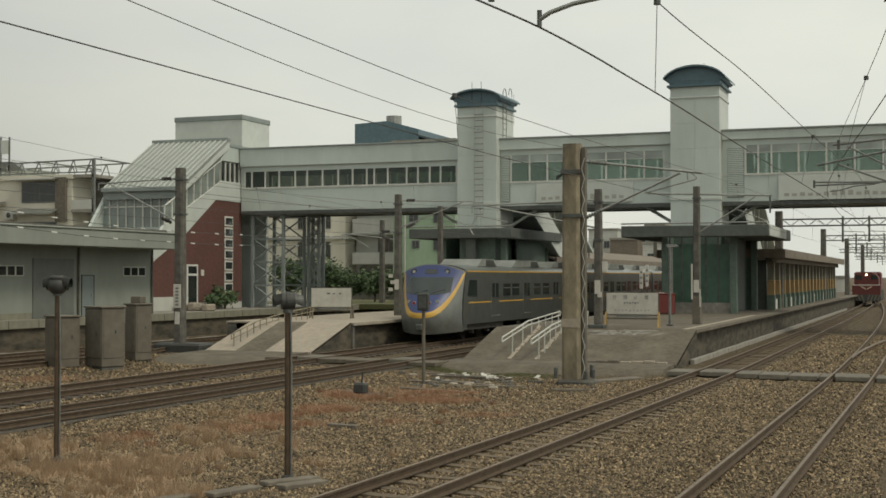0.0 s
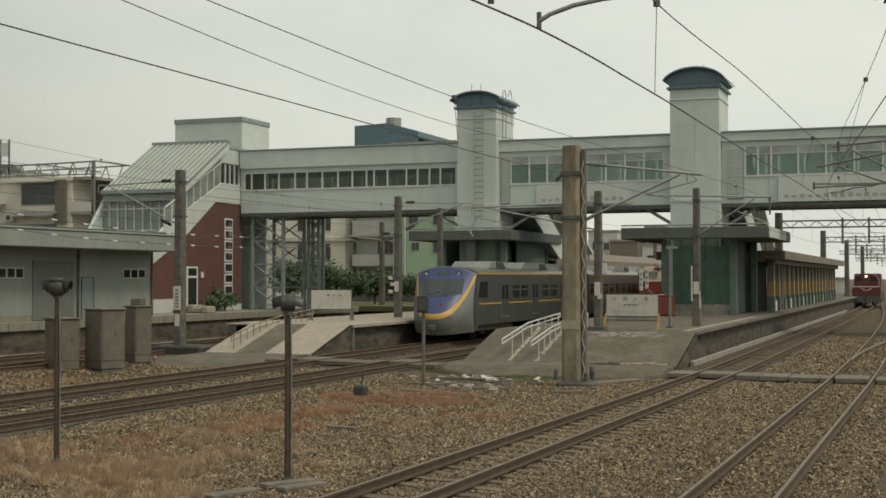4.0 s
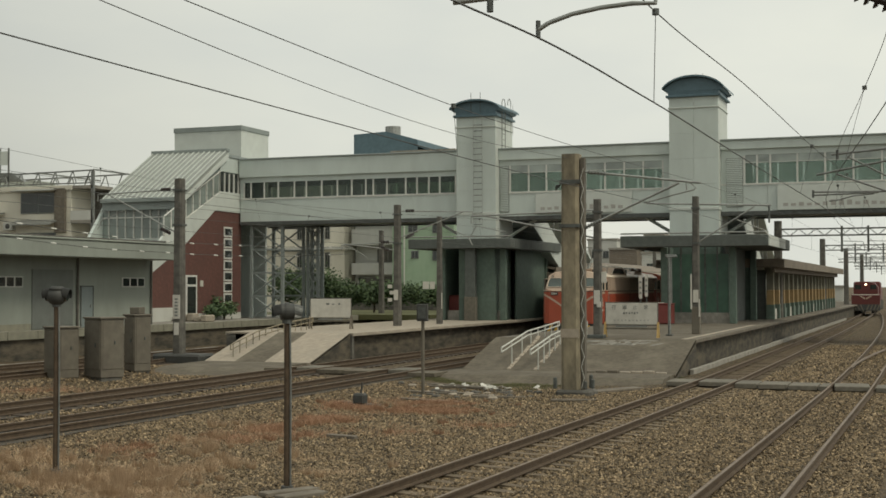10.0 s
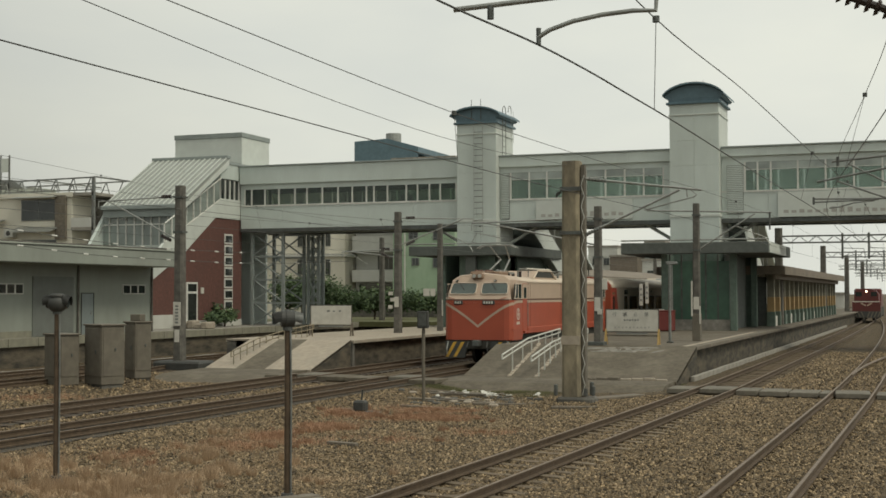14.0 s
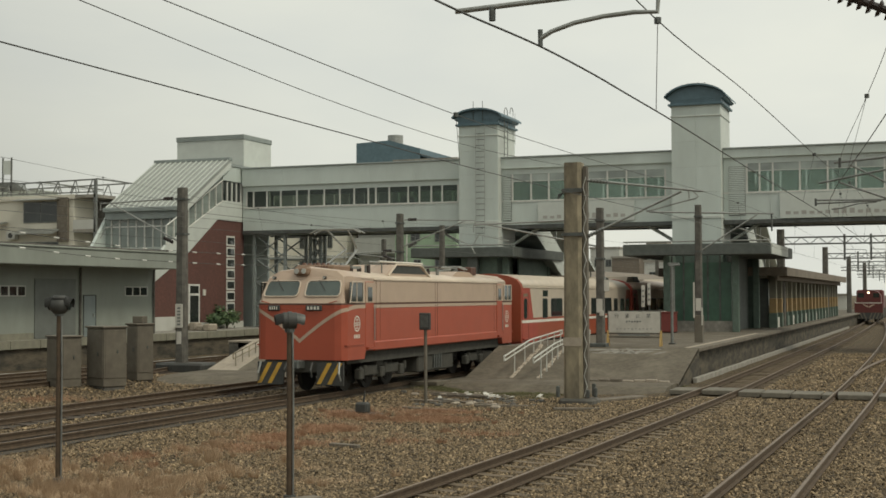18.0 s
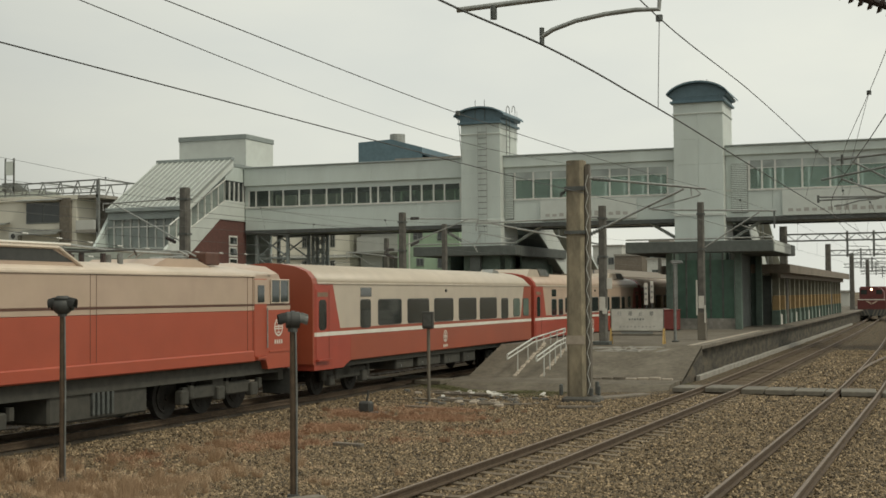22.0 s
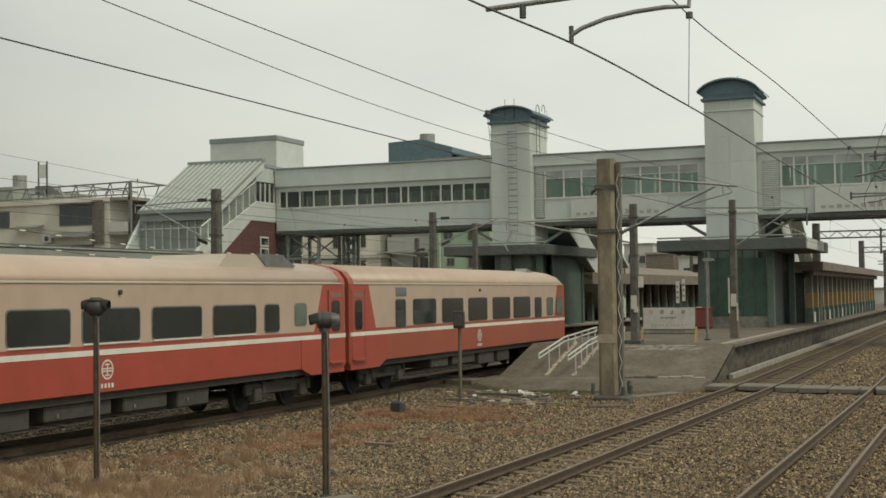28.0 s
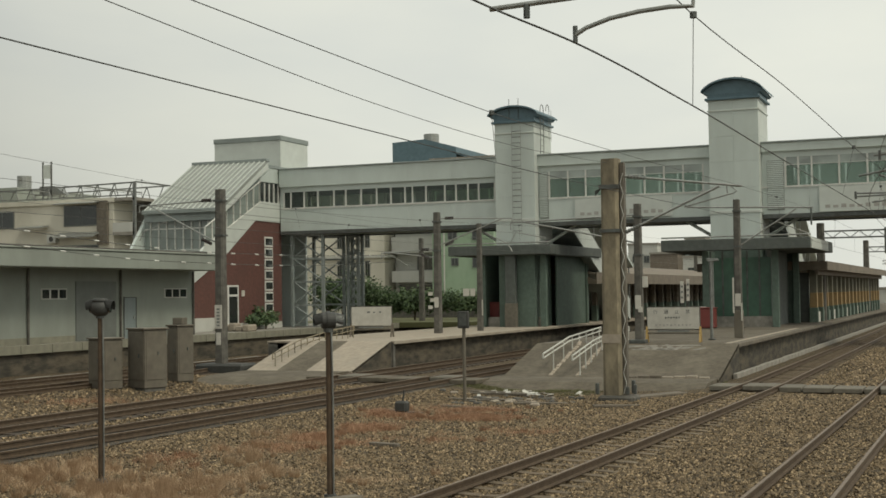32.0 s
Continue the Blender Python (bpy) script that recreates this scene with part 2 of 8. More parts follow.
M["emu_grey"] = mat("emu_grey", (0.19, 0.205, 0.19), (0.155, 0.165, 0.155), 2, 0.5, 0.1, 0.02, 10, (0.085, 0.08, 0.07), 0.8, 0.7)
M["emu_roof"] = mat("emu_roof", (0.25, 0.26, 0.24), (0.2, 0.21, 0.195), 2, 0.55, 0.1, 0.03, 12, (0.13, 0.13, 0.115), 0.8, 0.6)
M["hazard_yellow"] = mat("hazard_yellow", (0.62, 0.37, 0.05), (0.5, 0.3, 0.045), 3, 0.5, 0, 0, 10, (0.2, 0.14, 0.05), 2, 0.5)
M["box_brown"] = mat("box_brown", (0.165, 0.148, 0.116), (0.135, 0.12, 0.095), 4, 0.7, 0.1, 0.08, 30, (0.09, 0.075, 0.058), 1.4, 0.6)
M["sign_white"] = mat("sign_white", (0.62, 0.60, 0.54), (0.55, 0.53, 0.475), 4, 0.5, 0, 0.03, 20, (0.4, 0.38, 0.33), 1.3, 0.5)
M["ink"] = mat("ink", (0.2, 0.21, 0.2), (0.16, 0.17, 0.16), 8, 0.6)
M["ink_faint"] = mat("ink_faint", (0.40, 0.39, 0.36), (0.34, 0.33, 0.3), 8, 0.6)
M["plaster_grey"] = mat("plaster_grey", (0.285, 0.31, 0.275), (0.25, 0.272, 0.24), 1.2, 0.85, 0, 0.15, 40, (0.195, 0.208, 0.185), 0.45, 0.55, 0, (1, 1, 0.5))
M["shutter_grey"] = mat("shutter_grey", (0.19, 0.205, 0.19), (0.165, 0.178, 0.165), 2, 0.7, 0.1, 0.05, 30, (0.13, 0.137, 0.125), 0.8, 0.5)
M["door_blue"] = mat("door_blue", (0.235, 0.27, 0.27), (0.2, 0.235, 0.235), 2, 0.6, 0.1, 0.05, 30, (0.16, 0.18, 0.175), 0.9, 0.5)
M["plinth_tan"] = mat("plinth_tan", (0.25, 0.24, 0.185), (0.2, 0.192, 0.15), 3, 0.88, 0, 0.2, 40, (0.13, 0.13, 0.10), 0.8, 0.6)
M["plaster_beige"] = mat("plaster_beige", (0.7, 0.67, 0.57), (0.62, 0.59, 0.5), 1.2, 0.88, 0, 0.15, 40, (0.28, 0.26, 0.2), 0.3, 0.55, 0, (1, 1, 0.5))
M["plaster_white"] = mat("plaster_white", (0.56, 0.56, 0.52), (0.48, 0.48, 0.44), 1.2, 0.88, 0, 0.15, 40, (0.34, 0.34, 0.31), 0.3, 0.5, 0, (1, 1, 0.5))
M["plaster_green"] = mat("plaster_green", (0.36, 0.47, 0.34), (0.3, 0.4, 0.285), 1.2, 0.88, 0, 0.15, 40, (0.15, 0.22, 0.135), 0.3, 0.5, 0, (1, 1, 0.5))
M["eave_brown"] = mat("eave_brown", (0.225, 0.19, 0.15), (0.185, 0.155, 0.122), 3, 0.8, 0.1, 0.1, 30, (0.13, 0.11, 0.087), 0.8, 0.5)
M["pillar_yellow"] = mat("pillar_yellow", (0.37, 0.255, 0.12), (0.30, 0.205, 0.10), 3, 0.75, 0, 0.1, 30, (0.26, 0.185, 0.09), 1.2, 0.5)
M["red_box"] = mat("red_box", (0.19, 0.042, 0.036), (0.16, 0.035, 0.03), 3, 0.5, 0, 0.05, 20, (0.14, 0.035, 0.03), 1.2, 0.4)
M["amber"] = mat("amber", (0.50, 0.34, 0.13), (0.42, 0.28, 0.10), 5, 0.6)
M["diesel_red"] = mat("diesel_red", (0.115, 0.024, 0.021), (0.09, 0.02, 0.017), 3, 0.45, 0, 0.03, 20, (0.13, 0.03, 0.025), 1, 0.5)
M["bark"] = mat("bark", (0.12, 0.095, 0.07), (0.07, 0.055, 0.04), 10, 0.95, 0, 0.5, 40)
M["timber"] = mat("timber", (0.22, 0.19, 0.15), (0.14, 0.12, 0.095), 7, 0.9, 0, 0.3, 40, (0.09, 0.075, 0.06), 1.5, 0.6, 0, (4, 0.6, 4))


def leaf_mat(name, c1, c2):
    m = bpy.data.materials.new(name)
    m.use_nodes = True
    n, l = m.node_tree.nodes, m.node_tree.links
    b = n["Principled BSDF"]
    b.inputs["Roughness"].default_value = 0.7
    g = n.new("ShaderNodeNewGeometry")
    r = n.new("ShaderNodeValToRGB")
    r.color_ramp.elements[0].color, r.color_ramp.elements[1].color = (*c1, 1), (*c2, 1)
    l.new(g.outputs["Random Per Island"], r.inputs["Fac"])
    l.new(r.outputs["Color"], b.inputs["Base Color"])
    return m


M["leaf"] = leaf_mat("leaf", (0.035, 0.065, 0.03), (0.10, 0.15, 0.06))
M["grass_dry"] = leaf_mat("grass_dry", (0.32, 0.215, 0.13), (0.64, 0.475, 0.315))
M["grass_green"] = leaf_mat("grass_green", (0.085, 0.09, 0.035), (0.17, 0.165, 0.075))
M["grass_red"] = leaf_mat("grass_red", (0.25, 0.14, 0.08), (0.48, 0.29, 0.18))
M["stone"] = leaf_mat("stone", (0.045, 0.032, 0.018), (0.46, 0.345, 0.205))
stops = [n for n in M["stone"].node_tree.nodes if n.type == "VALTORGB"][0].color_ramp.elements
for p, c in ((0.25, (0.10, 0.073, 0.041)), (0.62, (0.20, 0.145, 0.083)), (0.88, (0.285, 0.21, 0.122))):
    stops.new(p).color = (*c, 1)

lamp_mat = bpy.data.materials.new("headlamp_glow")
lamp_mat.use_nodes = True
lamp_mat.node_tree.nodes["Principled BSDF"].inputs["Emission Color"].default_value = (1, 0.8, 0.5, 1)
lamp_mat.node_tree.nodes["Principled BSDF"].inputs["Emission Strength"].default_value = 6.0
M["lamp"] = lamp_mat
M["lens"] = mat("lens", (0.5, 0.5, 0.46), (0.4, 0.4, 0.37), 6, 0.15)
M["lens_red"] = mat("lens_red", (0.4, 0.03, 0.03), (0.3, 0.02, 0.02), 6, 0.2)

# ballast ground: stones of mixed grey-brown with rusty and dirty patches
def ground_mat():
    m = bpy.data.materials.new("ballast_ground")
    m.use_nodes = True
    n, l = m.node_tree.nodes, m.node_tree.links
    b = n["Principled BSDF"]
    b.inputs["Roughness"].default_value = 0.95
    co = n.new("ShaderNodeTexCoord")
    v = n.new("ShaderNodeTexVoronoi")
    v.inputs["Scale"].default_value = 21
    l.new(co.outputs["Object"], v.inputs["Vector"])
    r = n.new("ShaderNodeValToRGB")
    r.color_ramp.elements[0].color, r.color_ramp.elements[1].color = (0.022, 0.016, 0.009, 1), (0.19, 0.14, 0.078, 1)
    sp = n.new("ShaderNodeSeparateColor")
    l.new(v.outputs["Color"], sp.inputs["Color"])
    l.new(sp.outputs["Red"], r.inputs["Fac"])
    t = n.new("ShaderNodeTexNoise")
    t.inputs["Scale"].default_value = 0.35
    t.inputs["Detail"].default_value = 8
    l.new(co.outputs["Object"], t.inputs["Vector"])
    r2 = n.new("ShaderNodeValToRGB")
    r2.color_ramp.elements[0].position, r2.color_ramp.elements[1].position = 0.42, 0.66
    r2.color_ramp.elements[0].color, r2.color_ramp.elements[1].color = (0, 0, 0, 1), (0.65, 0.65, 0.65, 1)
    l.new(t.outputs["Fac"], r2.inputs["Fac"])
    mx = n.new("ShaderNodeMixRGB")
    mx.inputs["Color2"].default_value = (0.105, 0.073, 0.043, 1)
    l.new(r2.outputs["Color"], mx.inputs["Fac"])
    l.new(r.outputs["Color"], mx.inputs["Color1"])
    l.new(mx.outputs["Color"], b.inputs["Base Color"])
    bp = n.new("ShaderNodeBump")
    bp.inputs["Strength"].default_value = 1.0
    bp.inputs["Distance"].default_value = 0.05
    bp.invert = True
    l.new(v.outputs["Distance"], bp.inputs["Height"])
    l.new(bp.outputs["Normal"], b.inputs["Normal"])
    return m


M["ballast"] = ground_mat()

# ---- mesh helpers ----
def part(name, bm, material, parent=None, label=""):
    """Links a bmesh as one mesh object under a thing or a part."""
    me = bpy.data.meshes.new(name)
    bm.normal_update()
    bm.to_mesh(me)
    bm.free()
    me.materials.append(M[material] if isinstance(material, str) else material)
    ob = new(name, me)
    if parent is not None:
        ob.parent = parent
    if label:
        ob["label"] = label
    return ob


def thing(name, label, category, m=None, group="", kind=""):
    """An Empty at the base of a thing, which parents its parts."""
    ob = new(name)
    ob.empty_display_size = 0.2
    if m is not None:
        ob.matrix_basis = m
    return tagged(ob, label, category, group, kind)


def again(ob, name, m, parent=None):
    """One more piece on the same mesh."""
    o = new(name, ob.data)
    o.parent = parent or ob.parent
    o.matrix_basis = m
    return o


def box(bm, x0, x1, y0, y1, z0, z1, bevel=0.0, m=None):
    vs = [bm.verts.new((x, y, z)) for z in (z0, z1) for y in (y0, y1) for x in (x0, x1)]
    fs = [bm.faces.new([vs[i] for i in q]) for q in ((0, 2, 3, 1), (4, 5, 7, 6), (0, 1, 5, 4), (2, 6, 7, 3), (0, 4, 6, 2), (1, 3, 7, 5))]
    if m is not None:
        bmesh.ops.transform(bm, matrix=m, verts=vs)
    if bevel:
        es = list({e for f in fs for e in f.edges})
        bmesh.ops.bevel(bm, geom=es, offset=bevel, segments=1, affect="EDGES", clamp_overlap=True)
    return bm


def B(x0, x1, y0, y1, z0, z1, bevel=0.0):
    return box(bmesh.new(), x0, x1, y0, y1, z0, z1, bevel)


def prism(bm, pts, axis, a, b):
    """Extrudes a closed outline (2D points) along an axis from a to b."""
    put = {"x": lambda p, c: (c, p[0], p[1]), "y": lambda p, c: (p[0], c, p[1]), "z": lambda p, c: (p[0], p[1], c)}[axis]
    lo = [bm.verts.new(put(p, a)) for p in pts]
    hi = [bm.verts.new(put(p, b)) for p in pts]
    k = len(pts)
    fs = [bm.faces.new([lo[i], lo[(i + 1) % k], hi[(i + 1) % k], hi[i]]) for i in range(k)]
    fs += [bm.faces.new(lo[::-1]), bm.faces.new(hi)]
    bmesh.ops.recalc_face_normals(bm, faces=fs)
    return bm


def tube(bm, p, q, r, r2=None, seg=8):
    """A rod from p to q."""
    p, q = Vector(p), Vector(q)
    d = q - p
    m = Matrix.Translation((p + q) / 2) @ d.to_track_quat("Z", "Y").to_matrix().to_4x4()
    bmesh.ops.create_cone(bm, cap_ends=True, segments=seg, radius1=r, radius2=r if r2 is None else r2, depth=d.length, matrix=m)
    return bm


def path(bm, pts, r, seg=6):
    """A tube swept through a row of points."""
    pts = [Vector(p) for p in pts]
    loop = (pts[0] - pts[-1]).length < 1e-6
    if loop:
        pts = pts[:-1]
    n = len(pts)
    rings, up = [], None
    for i, p in enumerate(pts):
        a = pts[i - 1] if i or loop else p
        b = pts[(i + 1) % n] if i < n - 1 or loop else p
        d1, d2 = (p - a), (b - p)
        d = (d1.normalized() + d2.normalized()).normalized() if d1.length and d2.length else (b - a).normalized()
        if up is None:
            up = d.orthogonal().normalized()
        u = (up - d * up.dot(d)).normalized()
        up = u
        v = d.cross(u)
        rings.append([bm.verts.new(p + (u * math.cos(2 * math.pi * k / seg) + v * math.sin(2 * math.pi * k / seg)) * r) for k in range(seg)])
    fs = []
    for i in range(n if loop else n - 1):
        A, C = rings[i], rings[(i + 1) % n]
        fs += [bm.faces.new([A[k], A[(k + 1) % seg], C[(k + 1) % seg], C[k]]) for k in range(seg)]
    if not loop:
        fs += [bm.faces.new(rings[0][::-1]), bm.faces.new(rings[-1])]
    bmesh.ops.recalc_face_normals(bm, faces=fs)
    return bm


def sheet(bm, pts):
    bm.faces.new([bm.verts.new(p) for p in pts])
    return bm


def loft(bm, rings, cap=True):
    """Skins a row of equal rings."""
    vs = [[bm.verts.new(p) for p in ring] for ring in rings]
    k = len(vs[0])
    for a, b in zip(vs, vs[1:]):
        for i in range(k):
            bm.faces.new([a[i], a[(i + 1) % k], b[(i + 1) % k], b[i]])
    if cap:
        bm.faces.new(vs[0][::-1])
        bm.faces.new(vs[-1])
    bmesh.ops.recalc_face_normals(bm, faces=bm.faces[:])
    return bm


def roundrect(bm, y0, y1, z0, z1, r, xa, xb):
    """A plate with rounded corners, upright along y, between two x planes."""
    pts = []
    for cy, cz, a in ((y1 - r, z1 - r, 0), (y0 + r, z1 - r, 1), (y0 + r, z0 + r, 2), (y1 - r, z0 + r, 3)):
        for k in range(4):
            t = math.pi / 2 * (a + k / 3)
            pts.append((cy + r * math.cos(t), cz + r * math.sin(t)))
    return prism(bm, pts, "x", min(xa, xb), max(xa, xb))


def mesh_from(name, verts, faces, material, parent=None):
    me = bpy.data.meshes.new(name)
    me.from_pydata(verts, [], faces)
    me.materials.append(M[material])
    ob = new(name, me)
    if parent is not None:
        ob.parent = parent
    return ob

# ---- the setting: ground and tracks ----
def bend_a(y):
    return -6.3 - 0.00016 * max(0.0, y - 70) ** 2 - 0.026 * max(0.0, 39 - y)


def bend_b(y):
    return -2.40 - 0.00026 * max(0.0, y - 38) ** 2 - 0.009 * max(0.0, 38 - y)


def bend_c(y):
    return -17.25 - 0.022 * max(0.0, 34 - y)


def bend_f(y):
    return -28.4 - 0.012 * max(0.0, min(y, 50) - 36) ** 2


def straight(x):
    return lambda y: x


def ground_z(x, y):
    z = -0.33 + 0.05 * noise.noise((x * 0.35, y * 0.35, 0)) + 0.03 * noise.noise((x * 1.3, y * 1.3, 4))
    for xc in (bend_a(y), bend_b(min(y, 120)), -17.25, -20.85, -31.3, bend_f(y)):
        d = abs(x - xc)
        if d < 2.6:
            s = min(1.0, max(0.0, (2.6 - d) / 1.0))
            z = max(z, z * (1 - s) + (-0.20 + 0.015 * noise.noise((x * 3, y * 3, 1))) * s)
    return z


def build_ground():
    xs = [-3000, -900, -300, -120, -70] + list(np.arange(-48, 8.01, 0.45)) + [14, 30, 80, 300, 900, 3000]
    ys = [-3000, -600, -100, -20, 0, 8] + list(np.arange(11, 60, 0.5)) + list(np.arange(60, 130, 2.0)) + [140, 170, 220, 300, 500, 900, 3000, 4500]
    verts = [(x, y, ground_z(x, y) if -50 < x < 10 and 5 < y < 130 else -0.3) for y in ys for x in xs]
    w = len(xs)
    faces = [(j * w + i, j * w + i + 1, (j + 1) * w + i + 1, (j + 1) * w + i) for j in range(len(ys) - 1) for i in range(w - 1)]
    ob = mesh_from("ground", verts, faces, "ballast")
    for p in ob.data.polygons:
        p.use_smooth = True
    tagged(ob, "stony railway ballast with brown dirt between tracks", "ground", kind="structure")


build_ground()


def rail_mesh(xf, y0, y1, step, side):
    """A flat-bottomed rail: foot, web, head, with a worn running surface."""
    bm = bmesh.new()
    prof = [(-0.06, -0.14), (0.06, -0.14), (0.06, -0.125), (0.012, -0.105), (0.012, -0.045), (0.034, -0.035), (0.034, -0.004), (0.026, 0), (-0.026, 0), (-0.034, -0.004), (-0.034, -0.035), (-0.012, -0.045), (-0.012, -0.105), (-0.06, -0.125)]
    ys = list(np.arange(y0, y1, step)) + [y1]
    loft(bm, [[(xf(y) + side + px, y, pz) for px, pz in prof] for y in ys])
    for f in bm.faces:
        if f.normal.z > 0.9 and f.calc_center_median().z > -0.003:
            f.material_index = 1
    return bm


def build_track(xf, y0, y1, label, sleepers=True, wood=False, step=40.0, s1=None, sink=0.0):
    tr = thing("railway_track", label, "railway track", kind="structure")
    for side in (-0.5675, 0.5675):
        r = part("rail", rail_mesh(xf, y0, y1, step, side), "rail_side", tr)
        r.data.materials.append(M["rail_top"])
    if sleepers:
        bm = bmesh.new()
        prism(bm, [(-1.0, -0.30), (1.0, -0.30), (1.0, -0.165), (0.55, -0.142), (0.2, -0.165), (-0.2, -0.165), (-0.55, -0.142), (-1.0, -0.165)], "y", -0.11, 0.11)
        first = part("sleeper", bm, "sleeper_wood" if wood else "sleeper", tr)
        first.location = (xf(y0 + 0.3), y0 + 0.3, 0)
        y = y0 + 0.9
        rng = random.Random(int(y1 * 7 + xf(0) * 10))
        while y < (s1 or y1):
            o = again(first, "sleeper", pose(xf(y) + rng.uniform(-0.02, 0.02), y + rng.uniform(-0.02, 0.02), sink + rng.uniform(-0.012, 0.008), 0, 0, rng.uniform(-0.7, 0.7)), tr)
            y += 0.61
    return tr


build_track(bend_a, 9.0, 400.0, "rusty main line track on brown sleepers", True, False, 8.0, 112, -0.012)
build_track(bend_b, 9.0, 150.0, "side track with polished rails, sleepers half buried in ballast", True, True, 4.0, 60, -0.06)
build_track(bend_c, 5.0, 400.0, "dark-brown passing track between two platforms", True, True, 14.5, 62, -0.05)
build_track(lambda y: -20.85 - 0.00016 * max(0.0, y - 110) ** 2, 5.0, 400.0, "dark-brown platform track", True, True, 15.0, 62)
build_track(straight(-31.3), 12.0, 300.0, "rusty outer track beside the station building", True, True, 60.0, 62, -0.03)
build_track(bend_f, 12.0, 49.0, "rusty siding joining the outer track", True, True, 2.0, 48, -0.03)

# oily dark beds between the rails of the busy tracks, and the hard apron at the ramp's foot
for nm, xc in (("track_bed", -17.25), ("track_bed", -20.85)):
    verts = [((bend_c(y) if xc > -18 else xc) + dx, y, -0.165 + 0.02 * noise.noise((xc + dx * 6, y * 2.5, 3))) for y in np.arange(6, 70, 0.4) for dx in (-0.95, -0.5, -0.25, 0, 0.25, 0.5, 0.95)]
    faces = [(j * 7 + i, j * 7 + i + 1, j * 7 + i + 8, j * 7 + i + 7) for j in range(len(verts) // 7 - 1) for i in range(6)]
    tagged(mesh_from(nm, verts, faces, "bed_oily"), "oil-darkened ballast between the rails", "track bed", kind="structure")
tagged(part("apron", prism(bmesh.new(), [(40.9, -0.5), (40.9, -0.34), (41.6, -0.11), (42.2, -0.075), (43.5, -0.055), (43.5, -0.5)], "x", -15.9, -8.2), "ramp_concrete"), "worn concrete apron at the foot of the ramp", "apron", kind="structure")
tagged(part("apron", prism(bmesh.new(), [(40.8, -0.5), (40.8, -0.34), (42.2, -0.11), (43.0, -0.08), (45.2, -0.06), (45.2, -0.5)], "x", -27.0, -22.5), "ramp_concrete"), "worn concrete apron at the foot of the far ramp", "apron", kind="structure")

# turnout: a curved rail leaves the side track
bm = bmesh.new()
pts = [(-1.9 + 0.0042 * (y - 46) ** 1.9, y, -0.03) for y in np.arange(46, 80, 2.0)]
path(bm, pts, 0.045, 6)
pts = [(-2.98 + 0.0040 * (y - 48) ** 1.9, y, -0.03) for y in np.arange(48, 80, 2.0)]
path(bm, pts, 0.045, 6)
tagged(part("turnout_rails", bm, "rail_top"), "curved switch rails leaving the side track", "railway track", kind="structure")

# level path of concrete slabs across all tracks
cross = thing("crossing_path", "grey concrete slab path laid across the tracks", "path", kind="structure")
bm = B(-0.48, 0.48, -0.65, 0.65, -0.16, -0.012, 0.02)
slab = part("slab", bm, "slab_grey", cross)
slab.location = (-6.3, 40.2, 0)
for k, (x, y) in enumerate([(-17.25, 42.4), (-20.85, 42.6), (-2.42, 39.6)]):
    again(slab, "slab", pose(x, y, 0, 0, 0, 2 * k), cross)
for x0, x1 in ((-5.68, -5.05), (-5.0, -4.2), (-4.15, -3.35), (-3.3, -3.05), (-7.75, -6.93), (-16.6, -15.65), (-20.2, -19.1), (-19.05, -17.9), (-22.4, -21.5), (-1.75, -0.7)):
    xm = (x0 + x1) / 2
    yy = 40.0 + 0.14 * (-6 - xm) if xm < -6 else 40.0 - 0.1 * (xm + 6)
    part("slab", B(x0, x1, yy - 0.65, yy + 0.65, -0.17, -0.03 + random.uniform(-0.012, 0.012), 0.015), "slab_grey" if xm > -8 else "ramp_concrete", cross)

# ---- platforms ----
PZ = 0.92


def platform(name, x0, x1, y0, y1, label, ramp_y, rx0, rx1, top, bands=()):
    """Platform with edge coping, face walls, and a ramp at its near end."""
    pf = thing(name, label, "platform", kind="structure")
    part("surface", B(x0 + 0.5, x1 - 0.5, y0, y1, 0.6, PZ), top, pf)
    for a, b, s in ((x0 + 0.3, x0 + 0.55, "l"), (x1 - 0.55, x1 - 0.3, "r")):
        part("side_wall", B(a, b, y0 + 0.05, y1, -0.4, PZ - 0.12), "wall_dark", pf, "dark stained concrete wall, shade in its colour")
    n = int((min(y1, 110) - y0) / 1.5)
    for xa, xb in ((x0, x0 + 0.498), (x1 - 0.498, x1)):
        first = None
        for k in range(n):
            if first is None:
                first = part("edge_stone", B(xa, xb, 0, 1.485, PZ - 0.13, PZ + 0.004, 0.012), "edge_worn" if top != "concrete_pale" else "concrete_pale", pf)
                first.location = (0, y0, 0)
            else:
                again(first, "edge_stone", pose(0, y0 + 1.5 * k, 0), pf)
        if y1 > 110:
            part("edge_strip", B(xa, xb, y0 + 1.5 * n, y1, PZ - 0.13, PZ + 0.004), "edge_worn", pf)
    bm = bmesh.new()
    prism(bm, [(ramp_y, -0.4), (y0, -0.4), (y0, PZ), (ramp_y, -0.1)], "x", rx0, rx1)
    part("front_wall", B(x0 + 0.06, x1 - 0.06, y0, y0 + 0.2, -0.4, PZ - 0.07), "concrete_dark", pf)
    part("ramp_body", bm, "wall_dark", pf, "ramp side darkened as in shade")
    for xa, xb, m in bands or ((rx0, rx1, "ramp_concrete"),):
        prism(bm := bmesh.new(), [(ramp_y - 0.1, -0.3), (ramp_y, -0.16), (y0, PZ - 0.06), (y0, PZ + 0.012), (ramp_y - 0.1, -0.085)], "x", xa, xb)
        part("ramp", bm, m, pf, "concrete ramp strip painted pale as sunlit" if m == "concrete_pale" else "worn grey concrete ramp")
    return pf


